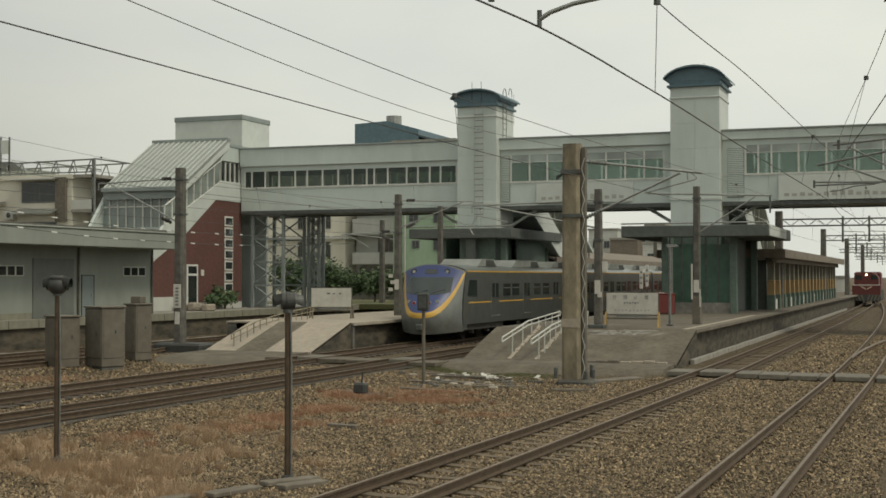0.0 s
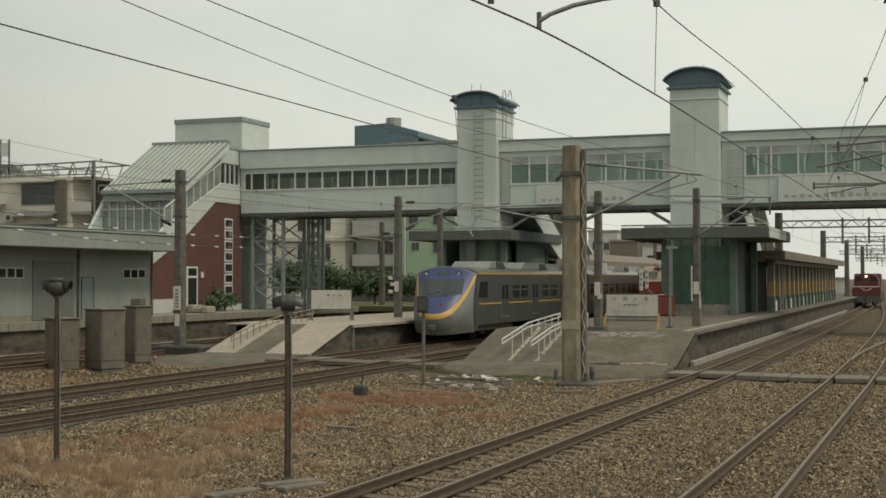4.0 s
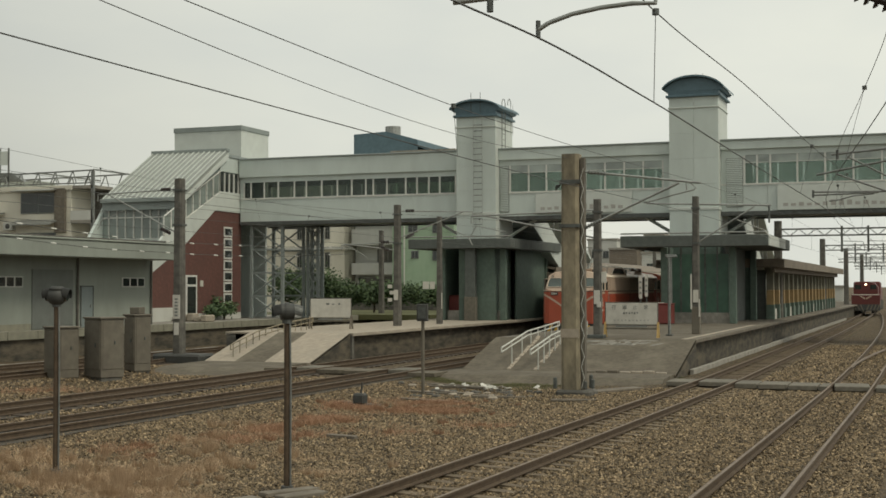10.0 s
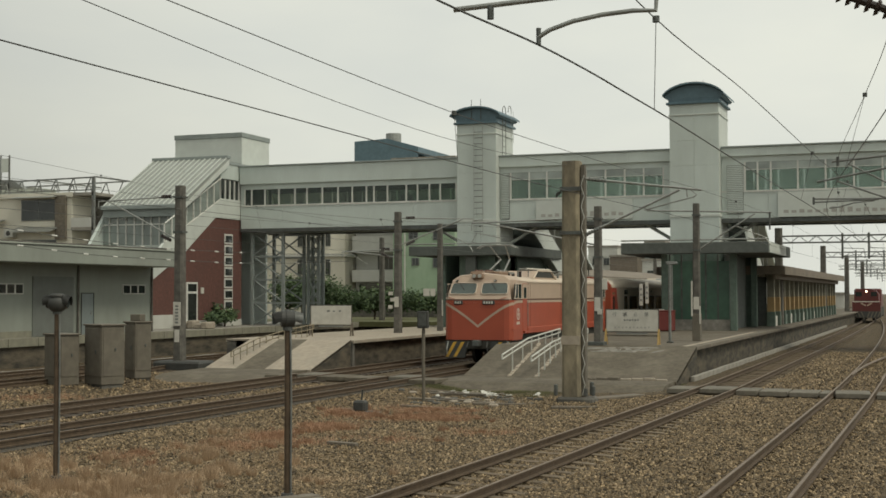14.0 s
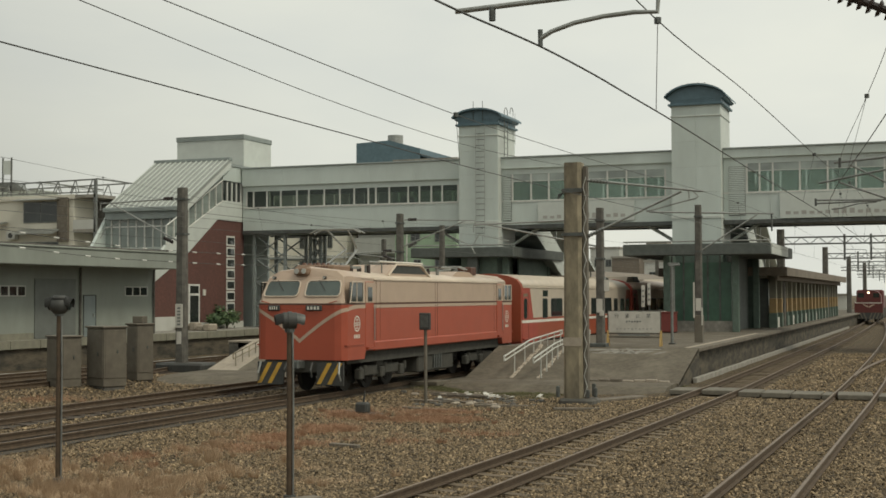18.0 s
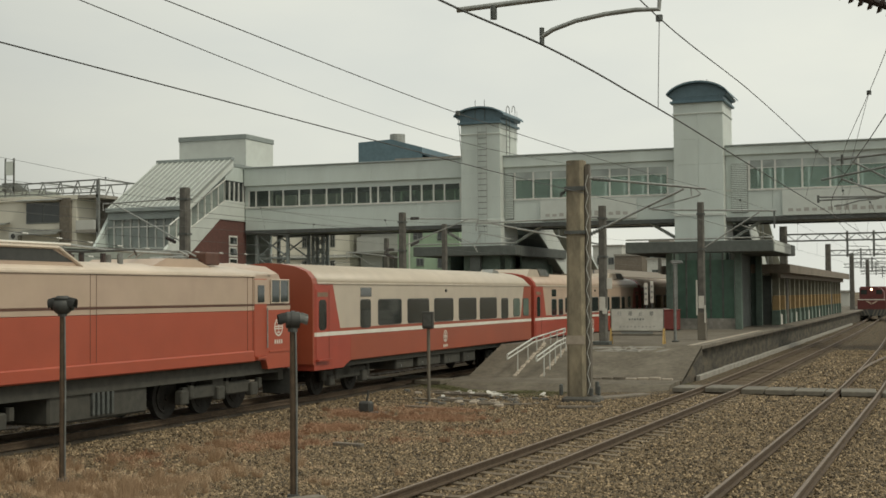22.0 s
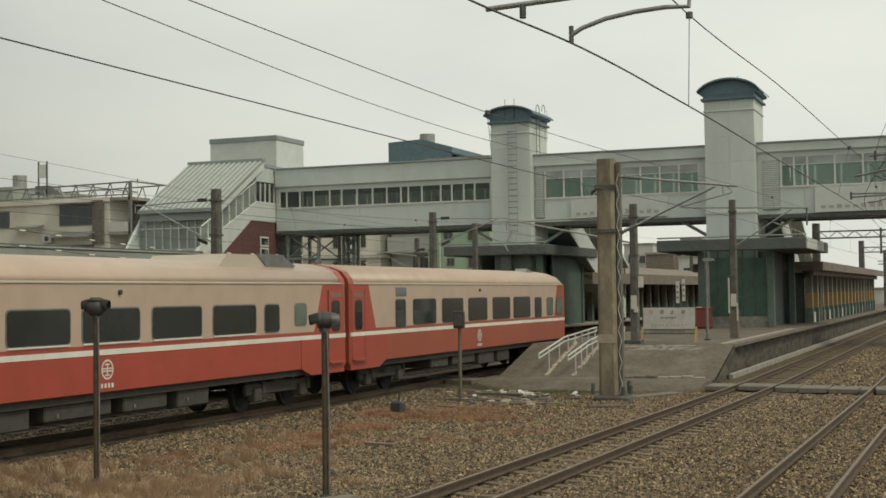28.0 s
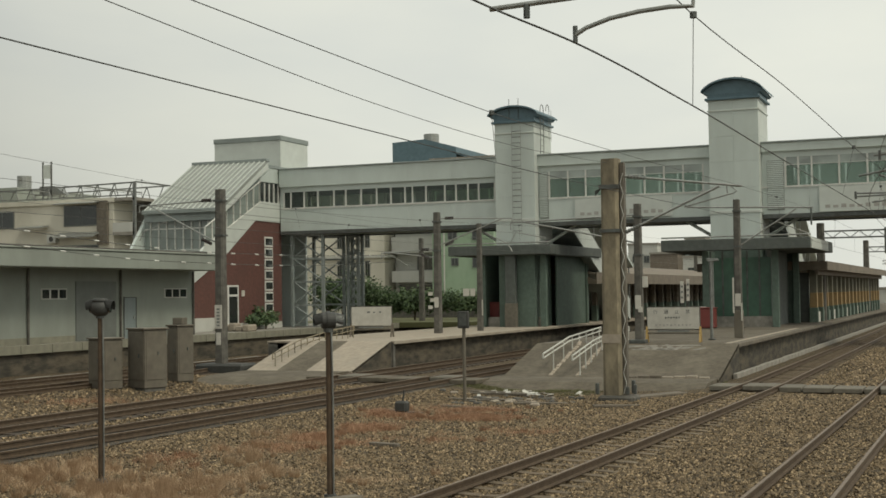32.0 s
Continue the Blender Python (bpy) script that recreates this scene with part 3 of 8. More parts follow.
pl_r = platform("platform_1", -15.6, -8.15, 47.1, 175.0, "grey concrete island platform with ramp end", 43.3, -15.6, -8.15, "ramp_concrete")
# sunlit top and strips are painted in pale concrete, the unlit middle band darker
platform("platform_2", -28.4, -22.45, 49.3, 175.0, "concrete island platform painted pale as sunlit, with ramp end", 45.7, -27.2, -22.6, "concrete_pale", ((-27.2, -25.85, "concrete_pale"), (-25.85, -24.55, "ramp_concrete"), (-24.55, -22.6, "concrete_pale")))
# pale strip paints sunlight along the island's edge; dried mortar smears on its ramp
part("edge_line", B(-8.70, -8.48, 47.2, 66.0, PZ + 0.006, PZ + 0.012), "concrete_pale", pl_r, "pale strip painted as sunlight along the edge")
rng = random.Random(8)
smears = [(-11.2, 46.2, 2.2, 0.13, 24), (-10.6, 46.3, 2.0, 0.12, -30), (-10.9, 46.0, 1.6, 0.1, 80), (-11.6, 46.75, 1.5, 0.12, 4), (-9.7, 46.2, 1.2, 0.08, 40), (-10.2, 46.85, 1.6, 0.06, 2), (-10.4, 45.6, 0.9, 0.08, -55), (-11.9, 45.7, 0.8, 0.07, 40), (-12.2, 46.6, 0.7, 0.1, 8), (-9.9, 46.6, 0.6, 0.08, 15), (-10.9, 45.2, 0.8, 0.05, 70), (-10.3, 44.3, 0.7, 0.05, -20), (-13.4, 45.4, 0.7, 0.06, 30), (-9.2, 44.6, 0.9, 0.06, 60), (-10.5, 46.1, 1.8, 0.1, 55), (-10.8, 46.25, 2.4, 0.1, -8), (-10.4, 46.4, 1.4, 0.09, -62), (-11.5, 46.4, 1.0, 0.1, 35)]
for cx, cy, ln, wd, rz in smears:
    bm = bmesh.new()
    c, s = math.cos(radians(rz)), math.sin(radians(rz))
    ring = []
    for k in range(14):
        a = 2 * math.pi * k / 14
        u, v = ln / 2 * math.cos(a) * rng.uniform(0.75, 1.1), wd * math.sin(a) * rng.uniform(0.6, 1.5)
        x, y = cx + u * c - v * s, min(47.05, cy + u * s + v * c)
        ring.append((x, y, -0.1 + (y - 43.3) * 1.02 / 3.8))
    lo = [bm.verts.new((x, y, z + 0.008)) for x, y, z in ring]
    hi = [bm.verts.new((x, y, z + 0.018)) for x, y, z in ring]
    bm.faces.new(hi)
    for k in range(14):
        bm.faces.new([lo[k], lo[(k + 1) % 14], hi[(k + 1) % 14], hi[k]])
    bmesh.ops.recalc_face_normals(bm, faces=bm.faces[:])
    part("mortar_smear", bm, "concrete", pl_r, "dried pale mortar smear")
for k in range(7):
    part("kerb_stone", B(-11.2 + k * 0.4, -10.84 + k * 0.4, 43.1, 43.28, -0.1, 0.0 + 0.02 * (k % 3), 0.02), "concrete_pale" if k > 2 else "edge_worn", pl_r)
pl_s = thing("platform_3", "concrete platform along the station building", "platform", kind="structure")
part("surface", B(-60, -37.35, 8, 180, 0.55, PZ), "concrete", pl_s)
part("side_wall", B(-37.4, -37.1, 8, 180, -0.4, 0.6), "wall_dark", pl_s, "dark wall under the platform edge")
e0 = part("edge_stone", B(-37.348, -36.95, 0, 1.96, 0.56, PZ + 0.005, 0.012), "plinth_tan", pl_s)
e0.location = (0, 28, 0)
for k in range(1, 36):
    again(e0, "edge_stone", pose(0, 28 + 2.0 * k, 0), pl_s)
# concrete blocks stand in for strips of light gravel between the outer tracks
dc = thing("drain_channel", "pale concrete strips standing in for gravel beside the outer tracks", "drain", kind="structure")
c0 = part("channel_block", B(-0.3, 0.3, 0, 1.9, -0.4, -0.13, 0.02), "concrete", dc)
c0.location = (-33.4, 24, 0)
rng = random.Random(6)
for k in range(1, 22):
    again(c0, "channel_block", pose(-33.4 + rng.uniform(-0.05, 0.05), 24 + 1.97 * k, -0.02 * (k % 2), 0, rng.uniform(-2, 2), rng.uniform(-1, 1)), dc)
for k in range(9):
    again(c0, "channel_block", pose(-29.8 + rng.uniform(-0.05, 0.05), 24 + 1.97 * k, -0.02 * (k % 2), 0, rng.uniform(-2, 2), rng.uniform(-1, 1)), dc)
# platform on which the camera stands
tagged(part("platform_4", B(-0.8, 8.0, -40, 7.5, -0.4, 1.1), "concrete"), "plain concrete platform", "platform", kind="structure")
# white drain channel at the foot of the island platform
bm = B(-8.1, -7.94, 0, 1.94, -0.3, -0.03, 0.02)
dr = thing("drain_channel", "pale concrete drain channel at the platform foot", "drain", kind="structure")
d0 = part("channel_block", bm, "concrete", dr)
d0.location = (0, 45.5, 0)
for k in range(1, 40):
    again(d0, "channel_block", pose(0.02 * (k % 3 - 1), 45.5 + 1.95 * k, 0), dr)

# ---- station footbridge ----
YF, YB = 71.0, 74.6
ZB, ZT = 6.62, 10.52
br = thing("footbridge", "grey metal-clad station footbridge with window bands", "footbridge")


def bridge_span(x0, x1, win_z0, win_z1, mulls, glass, label, posts_w=0.09):
    sp = thing("bridge_span", "", "")
    sp.parent = br
    sp["label"] = label
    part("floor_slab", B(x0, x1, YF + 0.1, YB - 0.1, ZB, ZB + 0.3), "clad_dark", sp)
    part("bottom_girder", B(x0, x1, YF - 0.06, YF + 0.12, ZB - 0.08, ZB + 0.16, 0.02), "steel_dark", sp)
    part("bottom_girder", B(x0, x1, YB - 0.1, YB + 0.06, ZB - 0.08, ZB + 0.16, 0.02), "steel_dark", sp)
    n = max(2, int((x1 - x0) / 2.4))
    w = (x1 - x0) / n
    for k in range(n):
        part("wall_panel", B(x0 + k * w + 0.006, x0 + (k + 1) * w - 0.006, YF, YF + 0.1, ZB + 0.163, win_z0), "clad", sp)
        part("fascia_panel", B(x0 + k * w + 0.004, x0 + (k + 1) * w - 0.004, YF - 0.16, YF + 0.1, win_z1 + 0.32, ZT), "clad", sp)
        part("lintel_panel", B(x0 + k * w + 0.004, x0 + (k + 1) * w - 0.004, YF, YF + 0.1, win_z1, win_z1 + 0.318), "clad", sp)
    part("back_wall", B(x0, x1, YB - 0.1, YB, ZB + 0.163, win_z0), "clad", sp)
    part("back_fascia", B(x0, x1, YB - 0.1, YB + 0.1, win_z1, ZT), "clad", sp)
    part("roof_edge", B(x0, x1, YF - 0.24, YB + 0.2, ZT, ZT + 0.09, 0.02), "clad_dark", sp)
    part("window_sill", B(x0, x1, YF - 0.05, YF + 0.12, win_z0 - 0.09, win_z0), "white_frame", sp)
    for xa, xb in zip(mulls, mulls[1:]):
        wi = part("window", B(xa - 0.02, xa + 0.07, YF - 0.01, YF + 0.08, win_z0, win_z1), "white_frame", sp)
        zm = win_z1 - 0.42 if win_z1 > 9.5 else win_z1
        part("pane", B(xa + 0.07, xb - 0.02, YF + 0.035, YF + 0.05, win_z0, zm), glass, wi)
        if zm < win_z1:
            part("upper_pane", B(xa + 0.07, xb - 0.02, YF + 0.03, YF + 0.05, zm + 0.03, win_z1), "glass_frost", wi, "pale frosted upper pane")
            part("transom", B(xa + 0.07, xb - 0.02, YF + 0.01, YF + 0.06, zm, zm + 0.03), "white_frame", wi)
        part("pane", B(xa + 0.07, xb - 0.02, YB - 0.06, YB - 0.045, win_z0, win_z1), glass, wi)
    for a, b in ((x0, mulls[0] - 0.02), (mulls[-1] + 0.07, x1)):
        part("pier_panel", B(a, b, YF, YF + 0.1, win_z0, win_z1), "clad", sp)
        part("pier_panel", B(a, b, YB - 0.1, YB, win_z0, win_z1), "clad", sp)
    part("window_post", B(mulls[-1] - 0.02, mulls[-1] + 0.07, YF - 0.01, YF + 0.08, win_z0, win_z1), "white_frame", sp)
    return sp


s1 = bridge_span(-39.88, -25.75, 8.2, 9.15, [-39.66, -39.18, -38.27, -37.33, -36.25, -35.45, -34.43, -33.41, -32.48, -31.57, -31.09, -30.23, -29.04, -28.34, -27.6, -26.93, -25.96], "glass_span", "window span with white frames and dark panes")
s2 = bridge_span(-23.3, -13.5, 8.15, 9.62, [-22.69, -21.6, -20.57, -19.47, -18.33, -17.23, -16.16, -15.11, -14.04], "glass_span_green", "window span with tall green glass")
s3 = bridge_span(-10.9, 6.0, 8.25, 9.75, [-9.7, -9.04, -8.36, -6.98, -5.58, -4.18, -2.78, -1.38, 0.02, 1.42, 2.82, 4.22, 5.62], "glass_span_green", "window span with tall green glass")
part("end_wall", B(6.0, 6.2, YF, YB, ZB, ZT), "clad", s3)
for sp, xa, xb in ((s2, -23.2, -22.72), (s3, -10.62, -9.75)):
    lv = part("louvre", B(xa, xb, YF - 0.05, YF - 0.004, 7.0, 9.6), "steel_grey", sp)
    for k in range(26):
        part("slat", B(xa + 0.02, xb - 0.02, YF - 0.1, YF - 0.055, 7.05 + k * 0.098, 7.115 + k * 0.098), "clad", lv)
# white notice boards on the span faces, with faint unreadable writing
for sp, xa, xb, za, zb in ((s2, -21.15, -15.7, 6.88, 8.0), (s3, -7.98, 2.0, 6.80, 8.1)):
    pn = part("notice_board", B(xa, xb, YF - 0.12, YF - 0.065, za, zb, 0.01), "clad_light", sp, "white board with faint grey writing")
    rng = random.Random(4)
    for k in range(int((xb - xa) / 0.42)):
        part("writing_bar", B(xa + 0.3 + k * 0.4, xa + 0.55 + k * 0.4, YF - 0.128, YF - 0.1195, za + 0.2, za + rng.uniform(0.32, 0.5)), "ink_faint", pn)


def tower(xa, xb, z_top, label, ladder):
    """Lift tower with clad panels, band mouldings, barrel roof and antennas."""
    tw = thing("lift_tower", label, "lift tower")
    y0, y1 = 70.3, 73.4
    z0 = PZ
    part("core", B(xa + 0.05, xb - 0.05, y0 + 0.05, y1, 5.25, z_top), "clad_dark", tw)
    part("lower_shaft", B(xa + 0.1, xb - 0.1, y0 + 0.1, y1, z0, 5.25), "steel_green", tw, "dark green lower shaft")
    zs = [5.3] + list(np.arange(6.9, z_top - 0.6, 1.35)) + [z_top - 0.55, z_top]
    for za, zb in zip(zs, zs[1:]):
        h = 0.004
        part("front_panel", B(xa, (xa + xb) / 2 - h, y0, y0 + 0.06, za + h, zb - h), "clad", tw)
        part("front_panel", B((xa + xb) / 2 + h, xb, y0, y0 + 0.06, za + h, zb - h), "clad", tw)
        part("side_panel", B(xb - 0.05, xb, y0 + 0.065, y1, za + h, zb - h), "clad_light", tw)
        part("side_panel", B(xa, xa + 0.05, y0 + 0.065, y1, za + h, zb - h), "clad", tw)
    part("back_panel", B(xa, xb, y1, y1 + 0.05, 5.3, z_top), "clad", tw)
    part("band", B(xa - 0.05, xb + 0.05, y0 - 0.05, y1 + 0.05, z_top - 0.62, z_top - 0.54, 0.015), "clad_light", tw)
    part("band", B(xa - 0.04, xb + 0.04, y0 - 0.04, y1 + 0.04, 6.85, 7.0, 0.015), "clad_light", tw)
    part("cap_wall", B(xa - 0.04, xb + 0.04, y0 - 0.04, y1 + 0.04, z_top, z_top + 0.55), "slate_blue", tw)
    part("cap_gutter", B(xa - 0.16, xb + 0.16, y0 - 0.16, y1 + 0.16, z_top - 0.02, z_top + 0.1, 0.02), "slate_blue", tw)
    xm, hw = (xa + xb) / 2, (xb - xa) / 2 + 0.32
    rise_h = 0.46 if ladder else 0.62
    arc = [(xm + hw * math.sin(a), z_top + 0.50 + rise_h * (math.cos(a) - math.cos(1.15)) / (1 - math.cos(1.15))) for a in np.linspace(-1.15, 1.15, 13)]
    arc = [((p[0] - xm) / math.sin(1.15) + xm, p[1]) for p in arc]
    prism(bm := bmesh.new(), arc + [(p[0], p[1] - 0.09) for p in arc[::-1]], "y", y0 - 0.35, y1 + 0.35)
    part("barrel_roof", bm, "slate_blue", tw, "dark blue-grey barrel roof")
    prism(bm := bmesh.new(), [(p[0] * 0.97 + xm * 0.03, p[1] - 0.095) for p in arc] + [(xm + hw * 0.9, z_top + 0.3), (xm - hw * 0.9, z_top + 0.3)], "y", y0 - 0.06, y1 + 0.06)
    part("gable", bm, "slate_blue", tw)
    if ladder:
        la = part("ladder", path(bmesh.new(), [(xm - 0.1, y0 - 0.14, 6.0), (xm - 0.1, y0 - 0.14, z_top - 0.2)], 0.014), "galv", tw)
        path(bm := bmesh.new(), [(xm + 0.42, y0 - 0.14, 6.0), (xm + 0.42, y0 - 0.14, z_top - 0.2)], 0.014)
        part("rail", bm, "galv", la)
        k = 6.3
        while k < z_top - 0.2:
            part("rung", tube(bmesh.new(), (xm - 0.1, y0 - 0.14, k), (xm + 0.42, y0 - 0.14, k), 0.02, None, 6), "steel_grey", la)
            k += 0.33
        ca = part("rail_hoop", path(bmesh.new(), [(xb + 0.2, y0 + 0.9 + 0.3 * math.cos(a), z_top + 0.7 + 0.35 * math.sin(a)) for a in np.linspace(0, math.pi, 9)], 0.022), "steel_grey", tw)
        path(bm := bmesh.new(), [(xb + 0.2, y0 + 1.2, z_top + 0.7), (xb + 0.2, y0 + 1.2, 10.6)], 0.022)
        path(bm, [(xb + 0.2, y0 + 0.6, z_top + 0.7), (xb + 0.2, y0 + 0.6, 10.6)], 0.022)
        for k in range(7):
            tube(bm, (xb + 0.2, y0 + 0.6, 10.8 + k * 0.33), (xb + 0.2, y0 + 1.2, 10.8 + k * 0.33), 0.018)
        part("side_ladder", bm, "steel_grey", tw)
        part("rail_hoop", path(bmesh.new(), [(xb + 0.28, y0 + 1.7 + 0.3 * math.cos(a), z_top + 0.75 + 0.4 * math.sin(a)) for a in np.linspace(0, math.pi, 9)], 0.022), "steel_grey", tw)
        for dx in (-0.25, 0.3):
            part("antenna", tube(bmesh.new(), (xm + dx, y0 - 0.1, z_top + 0.2), (xm + dx, y0 - 0.1, z_top + 1.35), 0.016, None, 6), "steel_dark", tw)
        for dy in (1.9, 2.3):
            path(bm := bmesh.new(), [(xb + 0.3, y0 + dy, z_top - 0.9), (xb + 0.3, y0 + dy, z_top + 0.9)], 0.012)
            part("antenna", bm, "galv", tw)
    else:
        for dx in (0.1, 0.45):
            part("antenna", tube(bmesh.new(), (xm + dx, y0 + 0.3, z_top + 1.0), (xm + dx, y0 + 0.3, z_top + 1.25), 0.015), "steel_dark", tw)
    return tw


tower(-25.62, -23.3, 12.4, "grey clad lift tower with rungs and dark barrel roof", True)
tower(-13.52, -10.92, 12.9, "grey clad lift tower with blue-grey barrel roof", False)

# lattice columns carrying the bridge near the stair building
def lattice_col(x0, x1, y0, y1, z0, z1, label):
    lc = thing("lattice_column", label, "steel column")
    for x in (x0, x1):
        for y in (y0, y1):
            part("leg", B(x - 0.09, x + 0.09, y - 0.09, y + 0.09, z0, z1, 0.01), "clad_dark", lc)
    n = 4
    h = (z1 - z0) / n
    for k in range(n):
        za, zb = z0 + k * h, z0 + (k + 1) * h
        for y in (y0, y1):
            part("brace", tube(bmesh.new(), (x0, y, za), (x1, y, zb), 0.05, None, 6), "clad_dark", lc)
            part("brace", tube(bmesh.new(), (x1, y, za), (x0, y, zb), 0.05, None, 6), "clad_dark", lc)
            part("strut", B(x0, x1, y - 0.05, y + 0.05, zb - 0.1, zb), "clad_dark", lc)
    return lc


lattice_col(-39.3, -37.2, 71.4, 74.2, PZ, ZB - 0.08, "dark steel lattice column under the footbridge")
lattice_col(-36.75, -36.05, 73.9, 74.5, PZ, ZB - 0.08, "slim grey lattice column under the footbridge")

# ---- stair building at the bridge's end ----
sb = thing("stair_building", "red brick stair building with sloping metal roof", "building")
part("brick_wall", prism(bmesh.new(), [(61.5, PZ), (71.3, PZ), (71.3, 7.35), (68.1, 7.35), (64.7, 5.2), (61.5, 3.55)], "x", -40.25, -40.0), "brick_red", sb)
part("front_wall", B(-45.2, -40.25, 61.5, 61.7, PZ, 3.6), "brick_red", sb)
part("back_wall", B(-45.2, -40.0, 74.4, 74.6, PZ, 10.6), "clad", sb)
part("far_wall", prism(bmesh.new(), [(61.5, PZ), (74.6, PZ), (74.6, 10.5), (69.0, 10.5), (64.6, 7.4), (61.5, 3.6)], "x", -45.35, -45.15), "clad", sb)
part("stringer", prism(bmesh.new(), [(61.3, 3.5), (64.7, 5.15), (68.1, 7.32), (71.3, 7.32), (71.3, 8.5), (68.9, 8.5), (64.9, 6.7), (62.6, 5.6), (61.3, 4.6)], "x", -40.12, -39.94), "clad_light", sb, "white band following the stairs")
part("upper_wall", prism(bmesh.new(), [(68.7, 9.7), (71.3, 9.7), (71.3, 10.75), (69.0, 10.75)], "x", -40.1, -39.96), "clad", sb)
rl = part("stair_glazing", prism(bmesh.new(), [(62.7, 5.65), (64.9, 6.7), (68.75, 8.45), (68.75, 9.7), (64.9, 7.85), (62.7, 6.7)], "x", -40.08, -40.04), "glass_pale", sb)
for k in range(9):
    y = 62.7 + 6.05 * k / 8
    part("mullion", B(-40.04, -39.97, y - 0.03, y + 0.03, 5.68 + 2.8 * k / 8, 6.72 + 2.98 * k / 8), "white_frame", rl)
part("handrail", path(bmesh.new(), [(-39.96, 62.7, 6.72), (-39.96, 68.75, 9.7)], 0.04), "white_frame", rl)
part("handrail", path(bmesh.new(), [(-39.96, 62.7, 5.68), (-39.96, 68.75, 8.48)], 0.04), "white_frame", rl)
w = part("landing_window", B(-40.08, -40.04, 68.75, 71.2, 8.5, 9.65), "glass_dark", sb)
for y in (68.75, 69.3, 69.85, 70.4, 70.95, 71.2):
    part("mullion", B(-40.04, -39.97, y - 0.04, y + 0.04, 8.5, 9.65), "white_frame", w)
# standing-seam roof
rf = part("roof", prism(bmesh.new(), [(69.25, 10.98), (64.0, 7.85), (64.0, 7.67), (69.25, 10.8)], "x", -44.95, -39.8), "roof_metal", sb)
part("gable_board", prism(bmesh.new(), [(69.4, 10.86), (64.0, 7.64), (64.0, 7.36), (69.4, 10.5)], "x", -39.92, -39.78), "clad_light", sb, "pale verge board along the roof edge")
# dark panel stands in for the shade below the verge board
part("gable_infill", prism(bmesh.new(), [(69.3, 10.7), (64.4, 7.75), (64.9, 7.8), (68.75, 9.66), (69.3, 9.7)], "x", -40.1, -40.03), "clad_dark", sb)
for k in range(15):
    x = -44.9 + k * 0.36
    part("seam", prism(bmesh.new(), [(69.25, 11.04), (63.98, 7.91), (63.98, 7.85), (69.25, 10.98)], "x", x, x + 0.05), "clad_light", rf)
part("ridge_cap", B(-45.0, -39.75, 69.1, 69.5, 10.9, 11.1, 0.02), "clad_dark", rf)
part("eave_gutter", B(-45.0, -39.75, 63.85, 64.05, 7.62, 7.87, 0.03), "clad_dark", rf)
part("eave_soffit", prism(bmesh.new(), [(64.05, 7.62), (64.05, 7.2), (64.4, 7.2), (64.8, 8.0)], "x", -44.95, -39.85), "clad_dark", sb)
part("upper_roof", B(-45.4, -39.9, 69.3, 74.7, 10.6, 10.75), "clad_dark", sb)
ph = part("roof_house", B(-44.6, -39.9, 71.1, 74.6, 10.75, 12.4), "clad_light", sb, "pale box on the roof with a dark parapet")
part("parapet", B(-44.65, -39.85, 71.05, 74.65, 12.4, 12.7, 0.02), "clad_dark", ph)
# glazed porch under the roof
pg = part("porch_glazing", B(-45.3, -40.2, 64.4, 64.45, 5.6, 7.2), "glass_pale", sb)
for k in range(10):
    x = -45.3 + k * 0.555
    part("mullion", B(x, x + 0.07, 64.33, 64.42, 5.6, 7.2), "white_frame", pg)
part("transom", B(-45.3, -40.2, 64.32, 64.4, 6.75, 6.82), "white_frame", pg)
part("porch_wall", B(-45.35, -40.15, 64.3, 64.6, 3.4, 5.6), "clad_light", sb)
# narrow stacked windows and a door in the brick wall
for k in range(7):
    z = 1.85 + k * 0.66
    wi = part("window", B(-40.02, -39.95, 69.2, 70.15, z, z + 0.6), "white_frame", sb)
    part("pane", B(-39.955, -39.94, 69.28, 70.07, z + 0.1, z + 0.5), "glass_dark", wi)
dw = part("door", B(-40.02, -39.95, 64.95, 66.15, 1.0, 3.5), "white_frame", sb, "white-framed glazed door")
part("pane", B(-39.955, -39.935, 65.1, 66.0, 1.15, 2.85), "glass_dark", dw)
part("pane", B(-39.955, -39.935, 65.1, 66.0, 2.98, 3.4), "glass_dark", dw)
part("sign_plate", B(-39.99, -39.93, 66.5, 66.8, 2.85, 3.2, 0.01), "sign_white", sb)
part("plinth", B(-40.0, -39.9, 61.5, 64.9, PZ, 1.68, 0.01), "plaster_white", sb, "pale rendered plinth")
part("plinth", B(-40.0, -39.93, 66.2, 71.2, PZ, 1.3, 0.01), "plaster_white", sb, "pale rendered plinth")

# ---- low station building ----
lb = thing("station_building", "low grey plastered station building with deep flat eaves", "building")
WX0 = -37.8
part("wall", B(-48, WX0, 20, 58.2, PZ, 4.17), "plaster_grey", lb)
part("roof_slab", B(-48.5, -36.1, 19.5, 57.9, 4.17, 4.93, 0.03), "plaster_grey", lb, "grey stained roof slab")
part("roof_edge", B(-48.5, -36.04, 19.5, 57.96, 4.93, 5.01, 0.02), "plaster_grey", lb)
part("parapet", B(-48.4, -36.6, 19.6, 57.6, 5.01, 5.11), "concrete_dark", lb)
